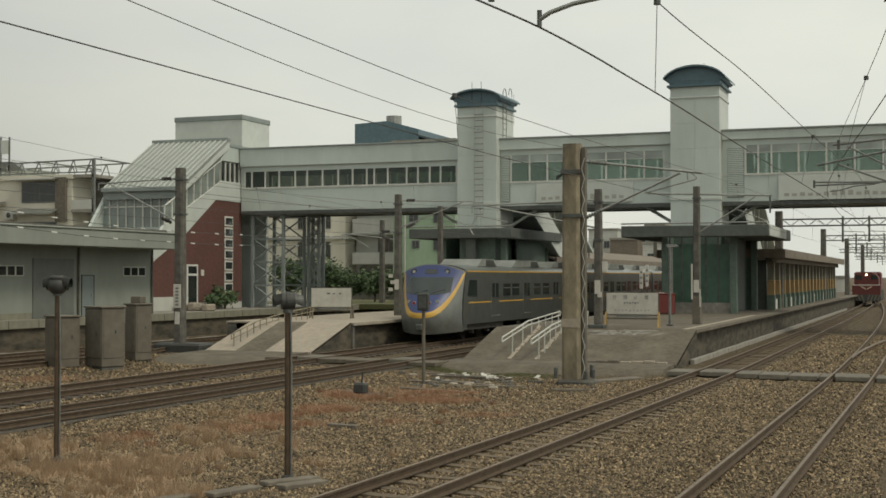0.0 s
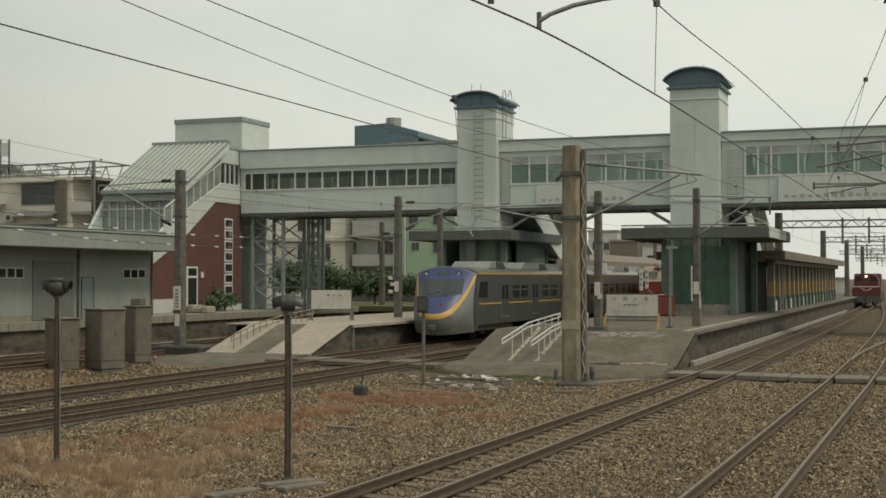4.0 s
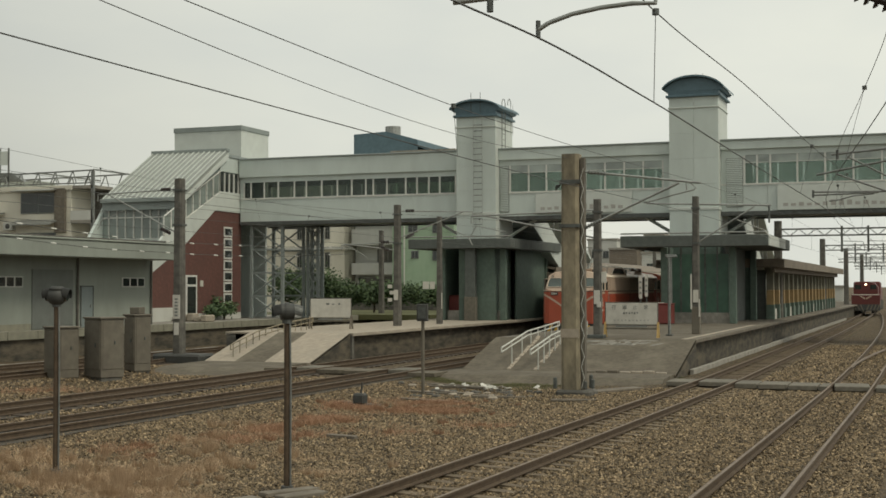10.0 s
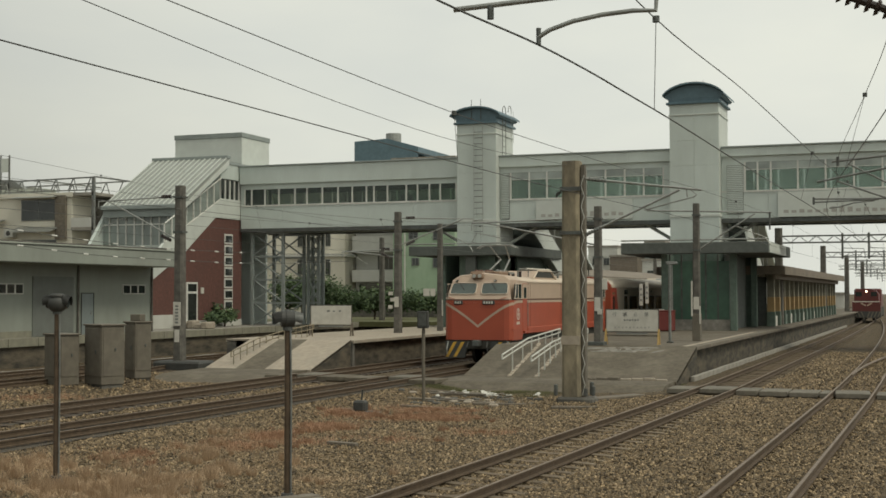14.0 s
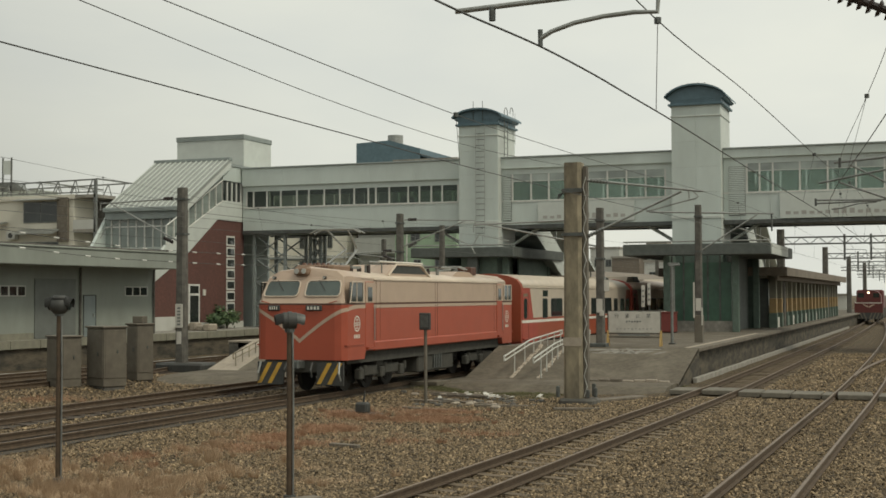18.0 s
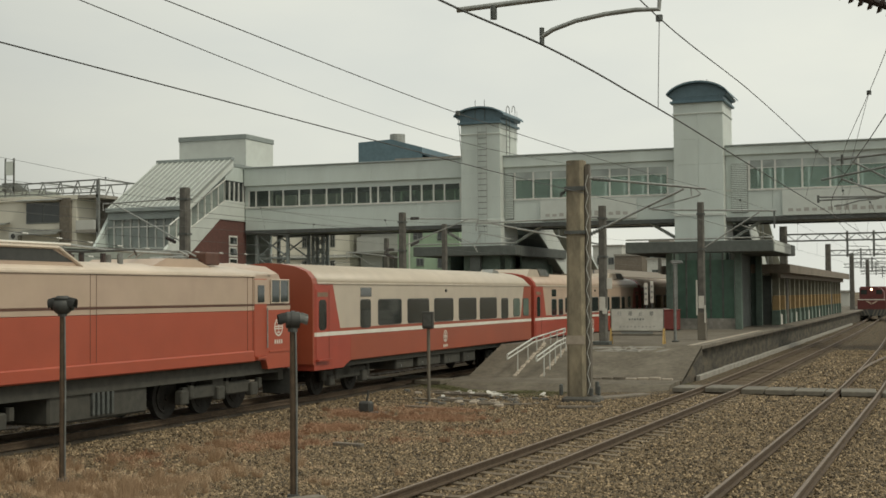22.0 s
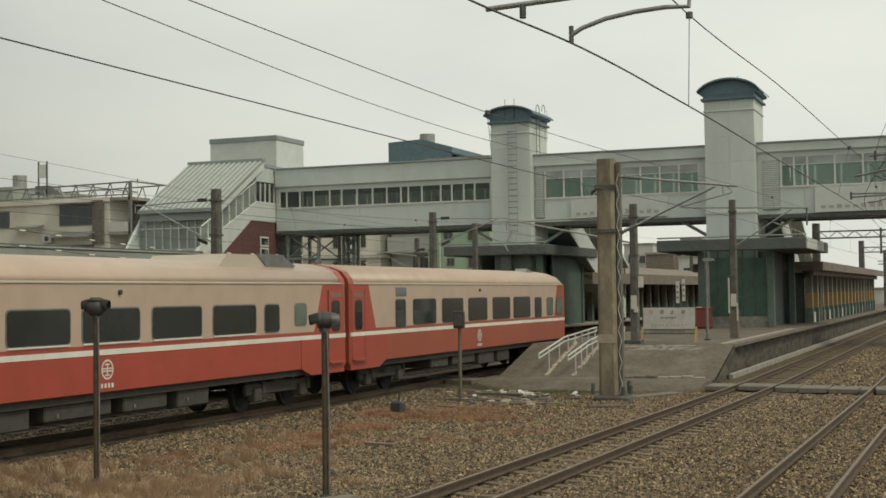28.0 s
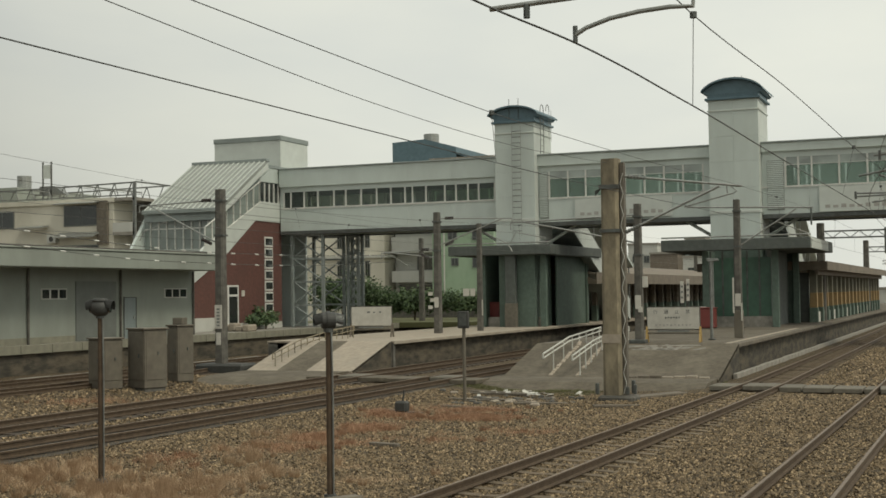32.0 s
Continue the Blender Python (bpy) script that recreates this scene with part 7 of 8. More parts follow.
def cabinet(x, y, w, d, h, rz, label, roof=True):
    cb = thing("relay_cabinet", label, "cabinet", pose(x, y, -0.1, 0, 0, rz), "relay cabinets")
    part("body", B(-w / 2, w / 2, -d / 2, d / 2, -0.08, h, 0.015), "box_brown", cb)
    part("plinth", B(-w / 2 + 0.04, w / 2 - 0.04, -d / 2 + 0.04, d / 2 - 0.04, -0.3, -0.08), "concrete_dark", cb)
    part("lid", B(-w / 2 - 0.05, w / 2 + 0.05, -d / 2 - 0.05, d / 2 + 0.05, h, h + 0.06, 0.015), "box_brown", cb)
    dr = part("door", B(-w / 2 + 0.05, w / 2 - 0.05, -d / 2 - 0.025, -d / 2 - 0.003, 0.2, h - 0.08, 0.008), "box_brown", cb)
    part("handle", B(w * 0.2, w * 0.2 + 0.04, -d / 2 - 0.06, -d / 2 - 0.025, h * 0.5, h * 0.5 + 0.14), "steel_dark", dr)
    ds = part("side_door", B(w / 2 + 0.003, w / 2 + 0.02, -d / 2 + 0.06, d / 2 - 0.06, 0.2, h - 0.08, 0.006), "box_brown", cb)
    part("handle", B(w / 2 + 0.02, w / 2 + 0.05, 0.05, 0.09, h * 0.55, h * 0.55 + 0.1), "steel_dark", ds)
    return cb


cabinet(-27.4, 36.8, 1.04, 0.72, 1.56, -26, "brown weathered relay cabinet")
cabinet(-26.25, 37.55, 1.13, 0.85, 1.86, -26, "large brown relay cabinet with overhanging lid")
cabinet(-27.0, 40.65, 0.72, 0.66, 1.89, -26, "brown relay cabinet with a box on top")
tagged(part("junction_box", B(-27.22, -26.8, 40.47, 40.82, 1.852, 2.1, 0.02), "box_brown"), "small brown junction box on a cabinet", "box")


def notice_board(x, y, w, z0, z1, label, bars, leg):
    nb = thing("notice_board", label, "notice board", pose(x, y, 0), "notice boards")
    bd = part("board", B(-w / 2, w / 2, -0.04, 0.04, z0, z1, 0.04), "sign_white", nb)
    part("frame", path(bmesh.new(), [(-w / 2, -0.02, z0), (w / 2, -0.02, z0), (w / 2, -0.02, z1), (-w / 2, -0.02, z1), (-w / 2, -0.02, z0)], 0.022), "concrete_dark", nb)
    for s in (-1, 1):
        lg = part("leg", prism(bmesh.new(), [(-0.18, PZ), (-0.1, PZ), (0.0, z0 + 0.12), (-0.04, z0 + 0.12)], "x", s * w / 2 - 0.03, s * w / 2 + 0.03), leg, nb, "slanting trestle leg")
        part("brace", prism(bmesh.new(), [(0.1, PZ), (0.18, PZ), (0.04, z0 + 0.12), (0.0, z0 + 0.12)], "x", s * w / 2 - 0.03, s * w / 2 + 0.03), leg, lg)
    part("crossbar", B(-w / 2, w / 2, -0.03, 0.03, z0 - 0.16, z0 - 0.1), "box_brown", nb)
    part("crossbar", B(-w * 0.3, w * 0.3, -0.05, -0.03, z0 - 0.08, z0 - 0.02), "ink", nb)
    for xa, xb, za, zb in bars:
        part("writing_bar", B(xa, xb, -0.05, -0.0405, za, zb), "ink_faint" if zb < 1.7 else "ink", bd)
    return nb


bars = []
bars += [(-0.3 + k * 0.1, -0.245 + k * 0.1, 1.79 + 0.02 * (k % 2), 1.86) for k in range(6)] + [(-0.66 + k * 0.14, -0.6 + k * 0.14, 1.52 + 0.02 * (k % 2), 1.58) for k in range(10)]
nb1 = notice_board(-10.75, 48.4, 1.98, 1.38, 2.22, "white notice board on yellowish wooden trestle legs", bars, "amber")
for k, ch in enumerate("行通止禁"):
    cu = bpy.data.curves.new("character", "FONT")
    cu.body, cu.size, cu.extrude = ch, 0.17, 0.003
    o = new("character", cu)
    me = bpy.data.meshes.new_from_object(o.evaluated_get(bpy.context.evaluated_depsgraph_get()))
    bpy.data.objects.remove(o)
    me.materials.append(M["ink"])
    o = new("character", me)
    o.parent, o.matrix_basis = nb1, pose(-0.74 + k * 0.4, -0.044, 1.98, 90, 0, 0)
notice_board(-25.95, 54.5, 2.05, 1.4, 2.3, "nearly blank white notice board on brown trestle legs", [(-0.2, -0.05, 2.0, 2.08), (0.1, 0.2, 2.0, 2.06), (0.4, 0.5, 2.0, 2.08)], "timber")


def slope_railing(x, tops, drop, feet, label, m, r=0.03):
    """Tube railing with two close bars, closed at the ends, on thin posts: tops = (y, z), feet = (y, z of the foot)."""
    ra = thing("railing", label, "railing", None, "railings")
    part("top_rail", path(bmesh.new(), [(x, y, z) for y, z in tops], r, 8), m, ra)
    part("mid_rail", path(bmesh.new(), [(x, y, z - drop) for y, z in tops], r * 0.85, 8), m, ra)
    for y, z in (tops[0], tops[-1]):
        part("end_bar", tube(bmesh.new(), (x, y, z), (x, y, z - drop), r, None, 8), m, ra)
    for y, z in feet:
        part("post", tube(bmesh.new(), (x, y, z - 0.06), (x, y, float(np.interp(y, [p[0] for p in tops], [p[1] for p in tops]))), r * 0.75, None, 8), m, ra)
    return ra


ramp_z = lambda y: min(PZ, -0.1 + (y - 43.3) * 1.02 / 3.8)
slope_railing(-14.0, [(42.85, 0.74), (45.87, 1.20), (50.13, 1.44)], 0.15, [(y, ramp_z(y)) for y in (44.0, 45.2, 46.3, 47.2, 48.1, 49.0, 49.9)], "pale steel tube railing along the ramp", "plaster_white")
slope_railing(-12.9, [(42.6, 0.69), (45.2, 1.10), (46.85, 1.25), (50.2, 1.44)], 0.15, [(y, ramp_z(y)) for y in (43.5, 44.2, 44.9, 45.6, 46.3, 47.2, 48.2, 49.2, 50.1)], "pale steel tube railing along the ramp", "plaster_white")
slope_railing(-26.2, [(45.9, 0.54), (48.1, 1.0), (50.6, 1.28), (53.2, 1.46)], 0.2, [(float(y), min(PZ, -0.1 + max(0.0, y - 45.8) * 0.3)) for y in np.linspace(46.1, 53.1, 14)], "brownish steel tube railing along the far ramp", "pole_concrete", 0.026)
rng = random.Random(14)
for xk in (-13.95, -13.0):
    kb = thing("ramp_kerb", "broken pale kerb stones along the ramp", "kerb", None, "", "structure")
    y = 43.45
    while y < 47.2:
        l = rng.uniform(0.16, 0.34)
        z = min(PZ, -0.1 + (y - 43.3) * 1.02 / 3.8)
        st = part("kerb_stone", B(-0.07, 0.07, 0, l, -0.12, rng.uniform(0.03, 0.075), 0.02), "concrete_pale", kb)
        st.matrix_basis = pose(xk + rng.uniform(-0.02, 0.02), y, z, 15 if y < 47 else 0, 0, rng.uniform(-5, 5))
        y += l + rng.uniform(0.005, 0.03)
# red fire cabinets, lamp post, plates on the platforms
for x, y, w, d, h in ((-13.3, 66.0, 1.5, 0.8, 1.0), (-26.6, 72.0, 1.3, 0.8, 1.35)):
    rb = thing("fire_cabinet", "red metal fire cabinet on the platform", "cabinet", pose(x, y, PZ), "fire cabinets")
    part("body", B(-w / 2, w / 2, -d / 2, d / 2, 0.03, h, 0.03), "red_box", rb)
    part("lid", B(-w / 2 - 0.03, w / 2 + 0.03, -d / 2 - 0.03, d / 2 + 0.03, h, h + 0.05, 0.01), "red_box", rb)
    part("door", B(-w / 2 + 0.05, w / 2 - 0.05, -d / 2 - 0.02, -d / 2 - 0.003, 0.08, h - 0.05, 0.006), "red_box", rb)
    part("handle", B(-0.05, 0.05, -d / 2 - 0.05, -d / 2 - 0.02, h * 0.6, h * 0.64), "galv", rb)
lpst = thing("lamp_post", "slim grey lamp post on the platform", "lamp post", pose(-9.75, 50.5, PZ))
part("post", tube(bmesh.new(), (0, 0, 0), (0, 0, 3.0), 0.06, 0.045, 10), "steel_grey", lpst)
part("lamp_arm", tube(bmesh.new(), (-0.1, 0, 3.0), (0.32, 0, 3.04), 0.035, None, 8), "steel_grey", lpst)
part("base", B(-0.12, 0.12, -0.12, 0.12, 0, 0.06, 0.01), "steel_dark", lpst)
for x, y, z0, z1, w in ((-14.3, 66.5, 2.2, 3.3, 0.18), (-14.0, 66.5, 2.3, 3.4, 0.16), (-14.1, 66.9, 1.4, 2.0, 0.5), (-13.4, 66.9, 1.4, 2.0, 0.4), (-23.6, 79.0, 1.6, 3.4, 0.25)):
    sg = thing("platform_sign", "small white platform sign panel with dark bars", "sign", pose(x, y, 0), "platform signs")
    part("panel", B(-w / 2, w / 2, -0.02, 0.02, z0, z1, 0.005), "sign_white", sg)
    part("stand", B(-0.03, 0.03, 0.022, 0.06, PZ, z1), "steel_dark", sg)
    for k in range(3):
        part("writing_bar", B(-w * 0.3, w * 0.3, -0.026, -0.0205, z0 + (z1 - z0) * (0.2 + 0.25 * k), z0 + (z1 - z0) * (0.3 + 0.25 * k)), "ink", sg)

# waiting diesel locomotive far down the main line, headlamp lit
dl = thing("diesel_locomotive", "dark red diesel locomotive with striped skirt and lit headlamp", "locomotive", pose(-7.3, 143.0, 0))
part("hood", B(-1.15, 1.15, 0.3, 13.0, 1.3, 2.75, 0.12), "diesel_red", dl)
part("nose", loft(bmesh.new(), [[(-1.4, 0.0, 0.95), (1.4, 0.0, 0.95), (1.4, 0.0, 1.95), (-1.4, 0.0, 1.95)], [(-1.42, 0.5, 0.95), (1.42, 0.5, 0.95), (1.42, 0.5, 2.0), (-1.42, 0.5, 2.0)]]), "diesel_red", dl)
part("cab", B(-1.35, 1.35, 2.6, 5.2, 1.3, 3.3, 0.15), "diesel_red", dl)
part("front_hood", prism(bmesh.new(), [(-1.2, 1.9), (1.2, 1.9), (1.2, 2.7), (0.9, 3.1), (0.4, 3.28), (-0.4, 3.28), (-0.9, 3.1), (-1.2, 2.7)], "y", 0.1, 2.7), "diesel_red", dl)
for x in (-0.75, 0.75):
    part("windscreen", B(x - 0.3, x + 0.3, 0.07, 0.1, 2.5, 2.95), "glass_dark", dl)
part("white_line", B(-1.3, 1.3, -0.02, -0.003, 1.9, 1.98), "white_stripe", dl)
for s in (-1, 1):
    sheet(bm := bmesh.new(), [(s * 0.05, -0.02, 1.45), (s * 0.05, -0.02, 1.6), (s * 0.55, -0.02, 1.86), (s * 0.55, -0.02, 1.74)])
    part("chevron", bm, "cream", dl)
sk = part("skirt", B(-1.4, 1.4, -0.1, 0.3, 0.3, 0.95), "black", dl)
for k in range(8):
    x = -1.35 + k * 0.34
    s = 1 if x < 0 else -1
    sheet(bm := bmesh.new(), [(x, -0.105, 0.32), (x + 0.14, -0.105, 0.32), (x + 0.14 - s * 0.25, -0.105, 0.93), (x - s * 0.25, -0.105, 0.93)])
    part("hazard_stripe", bm, "box_brown", sk)
part("headlamp", tube(bmesh.new(), (0.0, 0.04, 3.0), (0.0, 0.11, 3.0), 0.09, None, 14), "lamp", dl, "lit headlamp")
part("underframe", B(-1.2, 1.2, 0.3, 13.5, 0.4, 1.3), "under", dl)
for y in (2.2, 11.0):
    bogie(dl, y, (-1.4, 0, 1.4), 0.45, 1.1, [])

# ---- buildings, trees and distance ----
def house(name, x0, x1, y0, y1, z1, wall, label, wins, roof="concrete", ledges=()):
    """Block of flats with windows on the faces toward the line: wins = (face, u0, u1, z0, z1)."""
    ho = thing(name, label, "building")
    part("wall", B(x0, x1, y0, y1, -0.3, z1), wall, ho)
    part("roof", B(x0 - 0.15, x1 + 0.15, y0 - 0.15, y1 + 0.15, z1, z1 + 0.35), roof, ho)
    for z in ledges:
        part("ledge", B(x0 - 0.2, x1 + 0.25, y0 - 0.35, y0 - 0.003, z, z + 0.22), "plaster_white", ho)
        part("ledge", B(x1 + 0.003, x1 + 0.35, y0, y1, z, z + 0.22), "plaster_white", ho)
    for face, u0, u1, za, zb in wins:
        if face == "f":
            wi = part("window", B(u0, u1, y0 - 0.06, y0 - 0.004, za, zb), "steel_grey", ho)
            part("pane", B(u0 + 0.07, (u0 + u1) / 2 - 0.03, y0 - 0.075, y0 - 0.061, za + 0.07, zb - 0.07), "glass_dark", wi)
            part("pane", B((u0 + u1) / 2 + 0.03, u1 - 0.07, y0 - 0.075, y0 - 0.061, za + 0.07, zb - 0.07), "glass_dark", wi)
        else:
            wi = part("window", B(x1 + 0.004, x1 + 0.06, u0, u1, za, zb), "steel_grey", ho)
            part("pane", B(x1 + 0.061, x1 + 0.075, u0 + 0.07, u1 - 0.07, za + 0.07, zb - 0.07), "glass_dark", wi)
    return ho


bb = house("apartment_block", -67.0, -51.0, 110, 124, 13.0, "plaster_beige", "beige plastered block behind the trees", [("f", x, x + 0.5, z, z + 1.4) for x in (-55.8, -52.95) for z in (1.6, 4.6, 7.2, 10.0)], "concrete", (6.25,))
# wide dark windows double as the shaded balcony recesses
gb = house("apartment_block", -50.8, -45.9, 112, 126, 14.0, "plaster_white", "pale grey block with dark balconies", [("f", -48.6, -46.4, 5.05, 6.4), ("f", -50.4, -46.4, 2.3, 3.8), ("f", -49.4, -46.8, 9.8, 11.2)])
for z0, z1 in ((3.95, 5.0), (6.65, 8.1), (9.6, 10.7)):
    part("balcony", B(-50.6, -46.0, 110.7, 111.99, z0, z1), "plaster_white", gb)
part("corner_strip", B(-46.35, -45.95, 111.4, 111.99, 0, 9.6), "plaster_white", gb)
gr = house("apartment_block", -45.4, -39.6, 108, 122, 14.5, "plaster_green", "pale green plastered block of flats", [("f", -41.6, -40.8, 5.1, 6.3), ("f", -41.6, -40.8, 7.5, 8.7), ("f", -43.6, -42.9, 5.3, 6.0), ("f", -43.9, -43.0, 7.6, 8.6), ("f", -44.7, -43.5, 10.2, 11.6), ("s", 110, 112, 5.6, 7.4), ("s", 115, 117, 5.6, 7.4)])
part("base_band", B(-45.38, -39.58, 107.9, 107.996, -0.2, 4.0), "plaster_green", gr)
part("roof_room", prism(bmesh.new(), [(-49.6, 14.8), (-49.6, 16.6), (-46.4, 16.75), (-43.4, 15.9), (-43.4, 14.8)], "y", 109, 118), "slate_blue", gr, "dark blue sheet-metal roof room")
part("water_tank", tube(bmesh.new(), (-46.6, 111, 16.6), (-46.6, 111, 17.4), 0.7, None, 16), "galv", gr)
part("roof_panel", prism(bmesh.new(), [(-43.6, 15.5), (-42.2, 15.0), (-42.3, 14.9), (-43.7, 15.4)], "y", 109, 113), "slate_blue", gr)
part("drain_pipe", tube(bmesh.new(), (-44.2, 107.8, 0), (-44.2, 107.8, 14), 0.07, None, 8), "plaster_white", gr)
fl = house("apartment_block", -84, -58.8, 80, 96, 9.85, "plaster_beige", "yellowish weathered block with roof trusses", [("f", -63.2, -60.1, 8.2, 9.75), ("f", -63.2, -60.1, 5.0, 6.8), ("f", -70.0, -67.8, 8.2, 9.5), ("f", -75.0, -72.5, 8.0, 9.5)], "plaster_beige")
part("awning", prism(bmesh.new(), [(79.9, 10.0), (79.1, 9.85), (79.1, 9.8), (79.9, 9.92)], "x", -63.5, -59.9), "galv", fl)
part("awning", prism(bmesh.new(), [(79.9, 7.75), (79.0, 7.4), (79.0, 7.33), (79.9, 7.65)], "x", -63.5, -59.9), "galv", fl)
part("awning", prism(bmesh.new(), [(79.9, 8.35), (79.2, 8.2), (79.2, 8.13), (79.9, 8.25)], "x", -67.0, -64.6), "galv", fl)
part("corner_pier", B(-60.1, -59.2, 79.75, 79.99, 6.8, 10.0), "edge_worn", fl, "brownish corner pier")
# back wall in dark concrete, painting the shade of the balcony recess
bl = part("balcony_back", B(-58.8, -57.2, 82.4, 82.6, -0.3, 10.1), "concrete_dark", fl)
for z in (7.45, 9.95, 4.5):
    part("balcony_slab", B(-58.8, -56.9, 79.9, 82.4, z, z + 0.22), "concrete", bl)
part("balcony_parapet", B(-58.8, -56.95, 79.9, 80.02, 7.67, 8.35), "plaster_white", bl)
part("balcony_post", B(-57.05, -56.85, 79.9, 80.1, -0.3, 11.2), "steel_grey", bl)
tr = part("roof_truss", B(-72, -56.9, 80.0, 80.1, 10.3, 10.38), "steel_grey", fl, "grey steel roof trusses")
for yb in (80.0, 84.0):
    part("chord", prism(bmesh.new(), [(-72, 10.95), (-72, 11.05), (-56.9, 11.3), (-56.9, 11.2)], "y", yb, yb + 0.1), "steel_grey", tr)
    for k in range(20):
        xa = -72 + k * 0.755
        part("strut", tube(bmesh.new(), (xa, yb + 0.05, 10.34), (xa + (0.45 if k % 2 else -0.3), yb + 0.05, 11.05 + 0.012 * k), 0.045, None, 6), "steel_grey", tr)
for x in (-72, -67, -62, -57):
    part("cross_beam", B(x, x + 0.1, 80.1, 88.0, 11.0 + (x + 72) * 0.016, 11.1 + (x + 72) * 0.016), "steel_grey", tr)
part("roof_box", B(-84, -69.2, 82, 92, 10.1, 11.55), "plaster_grey", fl)
part("roof_tank", tube(bmesh.new(), (-70.2, 84, 11.0), (-70.2, 84, 12.6), 0.55, None, 14), "galv", fl)
part("sign_frame", B(-67.6, -66.8, 83, 83.12, 12.2, 13.25), "clad_light", fl)
for x in (-67.6, -66.8):
    part("mast_leg", B(x - 0.05, x + 0.05, 83.0, 83.1, 10.2, 13.5), "steel_grey", fl)
part("mast_deck", prism(bmesh.new(), [(-67.9, 11.6), (-66.5, 11.6), (-65.4, 10.9), (-67.9, 10.9)], "y", 83.0, 83.6), "steel_grey", fl)
for k, (x, z) in enumerate(((-66.5, 5.0), (-64.0, 7.0), (-60.2, 5.4))):
    ac = part("air_conditioner", B(x - 0.4, x + 0.4, 79.5, 79.89, z, z + 0.6, 0.02), "plaster_white", fl)
    part("fan_grille", tube(bmesh.new(), (x, 79.48, z + 0.3), (x, 79.5, z + 0.3), 0.2, None, 12), "black", ac)
rng = random.Random(11)
far_rows = [(-70, -62, 226, 9.6, "plaster_white"), (-61.5, -56, 240, 11.4, "plaster_white"), (-55.5, -50.5, 232, 9.4, "eave_brown"), (-50, -46.5, 236, 12.0, "glass_pale"), (-46, -38, 215, 8.2, "plaster_white"), (-37, -33, 225, 9.8, "plaster_beige"), (-32, -27, 230, 8.6, "eave_brown"), (-66, -58, 130, 9.0, "plaster_white")]
for x0, x1, y0, z1, w in far_rows:
    wins = []
    for u in np.arange(x0 + 0.8, x1 - 1.2, 2.1):
        for z in np.arange(2.5, z1 - 1.5, 2.8):
            wins.append(("f", float(u), float(u) + 1.1, float(z), float(z) + 1.3))
    house("distant_house", x0, x1, y0, y0 + 12, z1, w, "distant town house beyond the station", wins)


# added pale blocks cover the brown horizon ground, standing in for haze
for x0, x1, y0, z1, w in ((-21.0, -13.0, 196, 2.6, "plaster_white"), (-12.4, -10.9, 235, 3.0, "plaster_beige")):
    house("distant_house", x0, x1, y0, y0 + 10, z1, w, "low pale building added to cover the far ground", [("f", x0 + 1, x0 + 1.8, 1.4, 2.6)])
# added backdrop that blocks the bright sky behind the canopy pillars
sd = thing("long_shed", "long pale shed added as a backdrop beyond the platforms", "building")
part("wall", B(-46, -33.5, 128, 230, -0.3, 3.9), "plaster_beige", sd)
part("roof", prism(bmesh.new(), [(-47, 3.9), (-39.7, 5.0), (-32.9, 3.9), (-32.9, 3.7), (-39.7, 4.8), (-47, 3.7)], "y", 127.5, 230.5), "concrete", sd)
for k in range(11):
    part("door", B(-33.497, -33.45, 130 + 9 * k, 133.5 + 9 * k, PZ, 3.6), "steel_dark", sd)


def clump_tree(x, y, z0, h, spread, n, seed, label, shrub=False):
    """Tree or shrub: tapered trunk with limbs and a crown of many small leaves in clumps."""
    rng = random.Random(seed)
    tr = thing("shrub" if shrub else "tree", label, "shrub" if shrub else "tree", pose(x, y, z0))
    bm = bmesh.new()
    th = h * (0.3 if shrub else 0.55)
    path(bm, [(0, 0, -0.1), (0.05, 0.02, th * 0.5), (0.0, 0.06, th)], 0.05 + 0.012 * h, 8)
    tips = []
    for k in range(9):
        a = k * 2.4 + rng.uniform(-0.4, 0.4)
        r = spread * rng.uniform(0.35, 0.95)
        t = (r * math.cos(a), r * math.sin(a), h * rng.uniform(0.5, 0.95))
        mid = (t[0] * 0.45, t[1] * 0.45, th + (t[2] - th) * 0.4)
        path(bm, [(0, 0, th * 0.8), mid, t], 0.02 + 0.004 * h, 5)
        tips += [t, mid, (t[0] * 0.75, t[1] * 0.75, t[2] * 0.85)]
    part("trunk", bm, "bark", tr)
    verts, faces = [], []
    for k in range(n):
        c = Vector(rng.choice(tips))
        p = c + Vector((rng.gauss(0, spread * 0.2), rng.gauss(0, spread * 0.2), rng.gauss(0, h * 0.1)))
        p.z = max(0.05, p.z)
        s = rng.uniform(0.07, 0.16)
        u = Vector((rng.gauss(0, 1), rng.gauss(0, 1), rng.gauss(0, 0.6))).normalized()
        v = u.orthogonal().normalized()
        i = len(verts)
        verts += [p - u * s, p + v * s * 0.5, p + u * s, p - v * s * 0.5]
        faces.append((i, i + 1, i + 2, i + 3))
    mesh_from("crown", [tuple(v) for v in verts], faces, "leaf", tr)
    return tr


for k, (x, y, h, s, n) in enumerate(((-44.3, 88, 3.4, 1.6, 3000), (-42.4, 87, 3.1, 1.6, 2800), (-40.6, 88, 2.5, 1.5, 2400), (-38.9, 89, 2.3, 1.4, 2200), (-37.3, 90, 2.2, 1.3, 2000), (-46.5, 90, 3.0, 1.5, 1800), (-35.9, 91, 2.0, 1.2, 1700), (-34.4, 92, 1.8, 1.1, 1500))):
    clump_tree(x, y, PZ, h, s, n, k, "leafy dark green tree behind the platform" if h > 3.05 else "dark green bush behind the platform", h < 3.05)
clump_tree(-39.4, 68.2, PZ, 1.2, 0.9, 900, 31, "low green shrub against the brick wall", True)
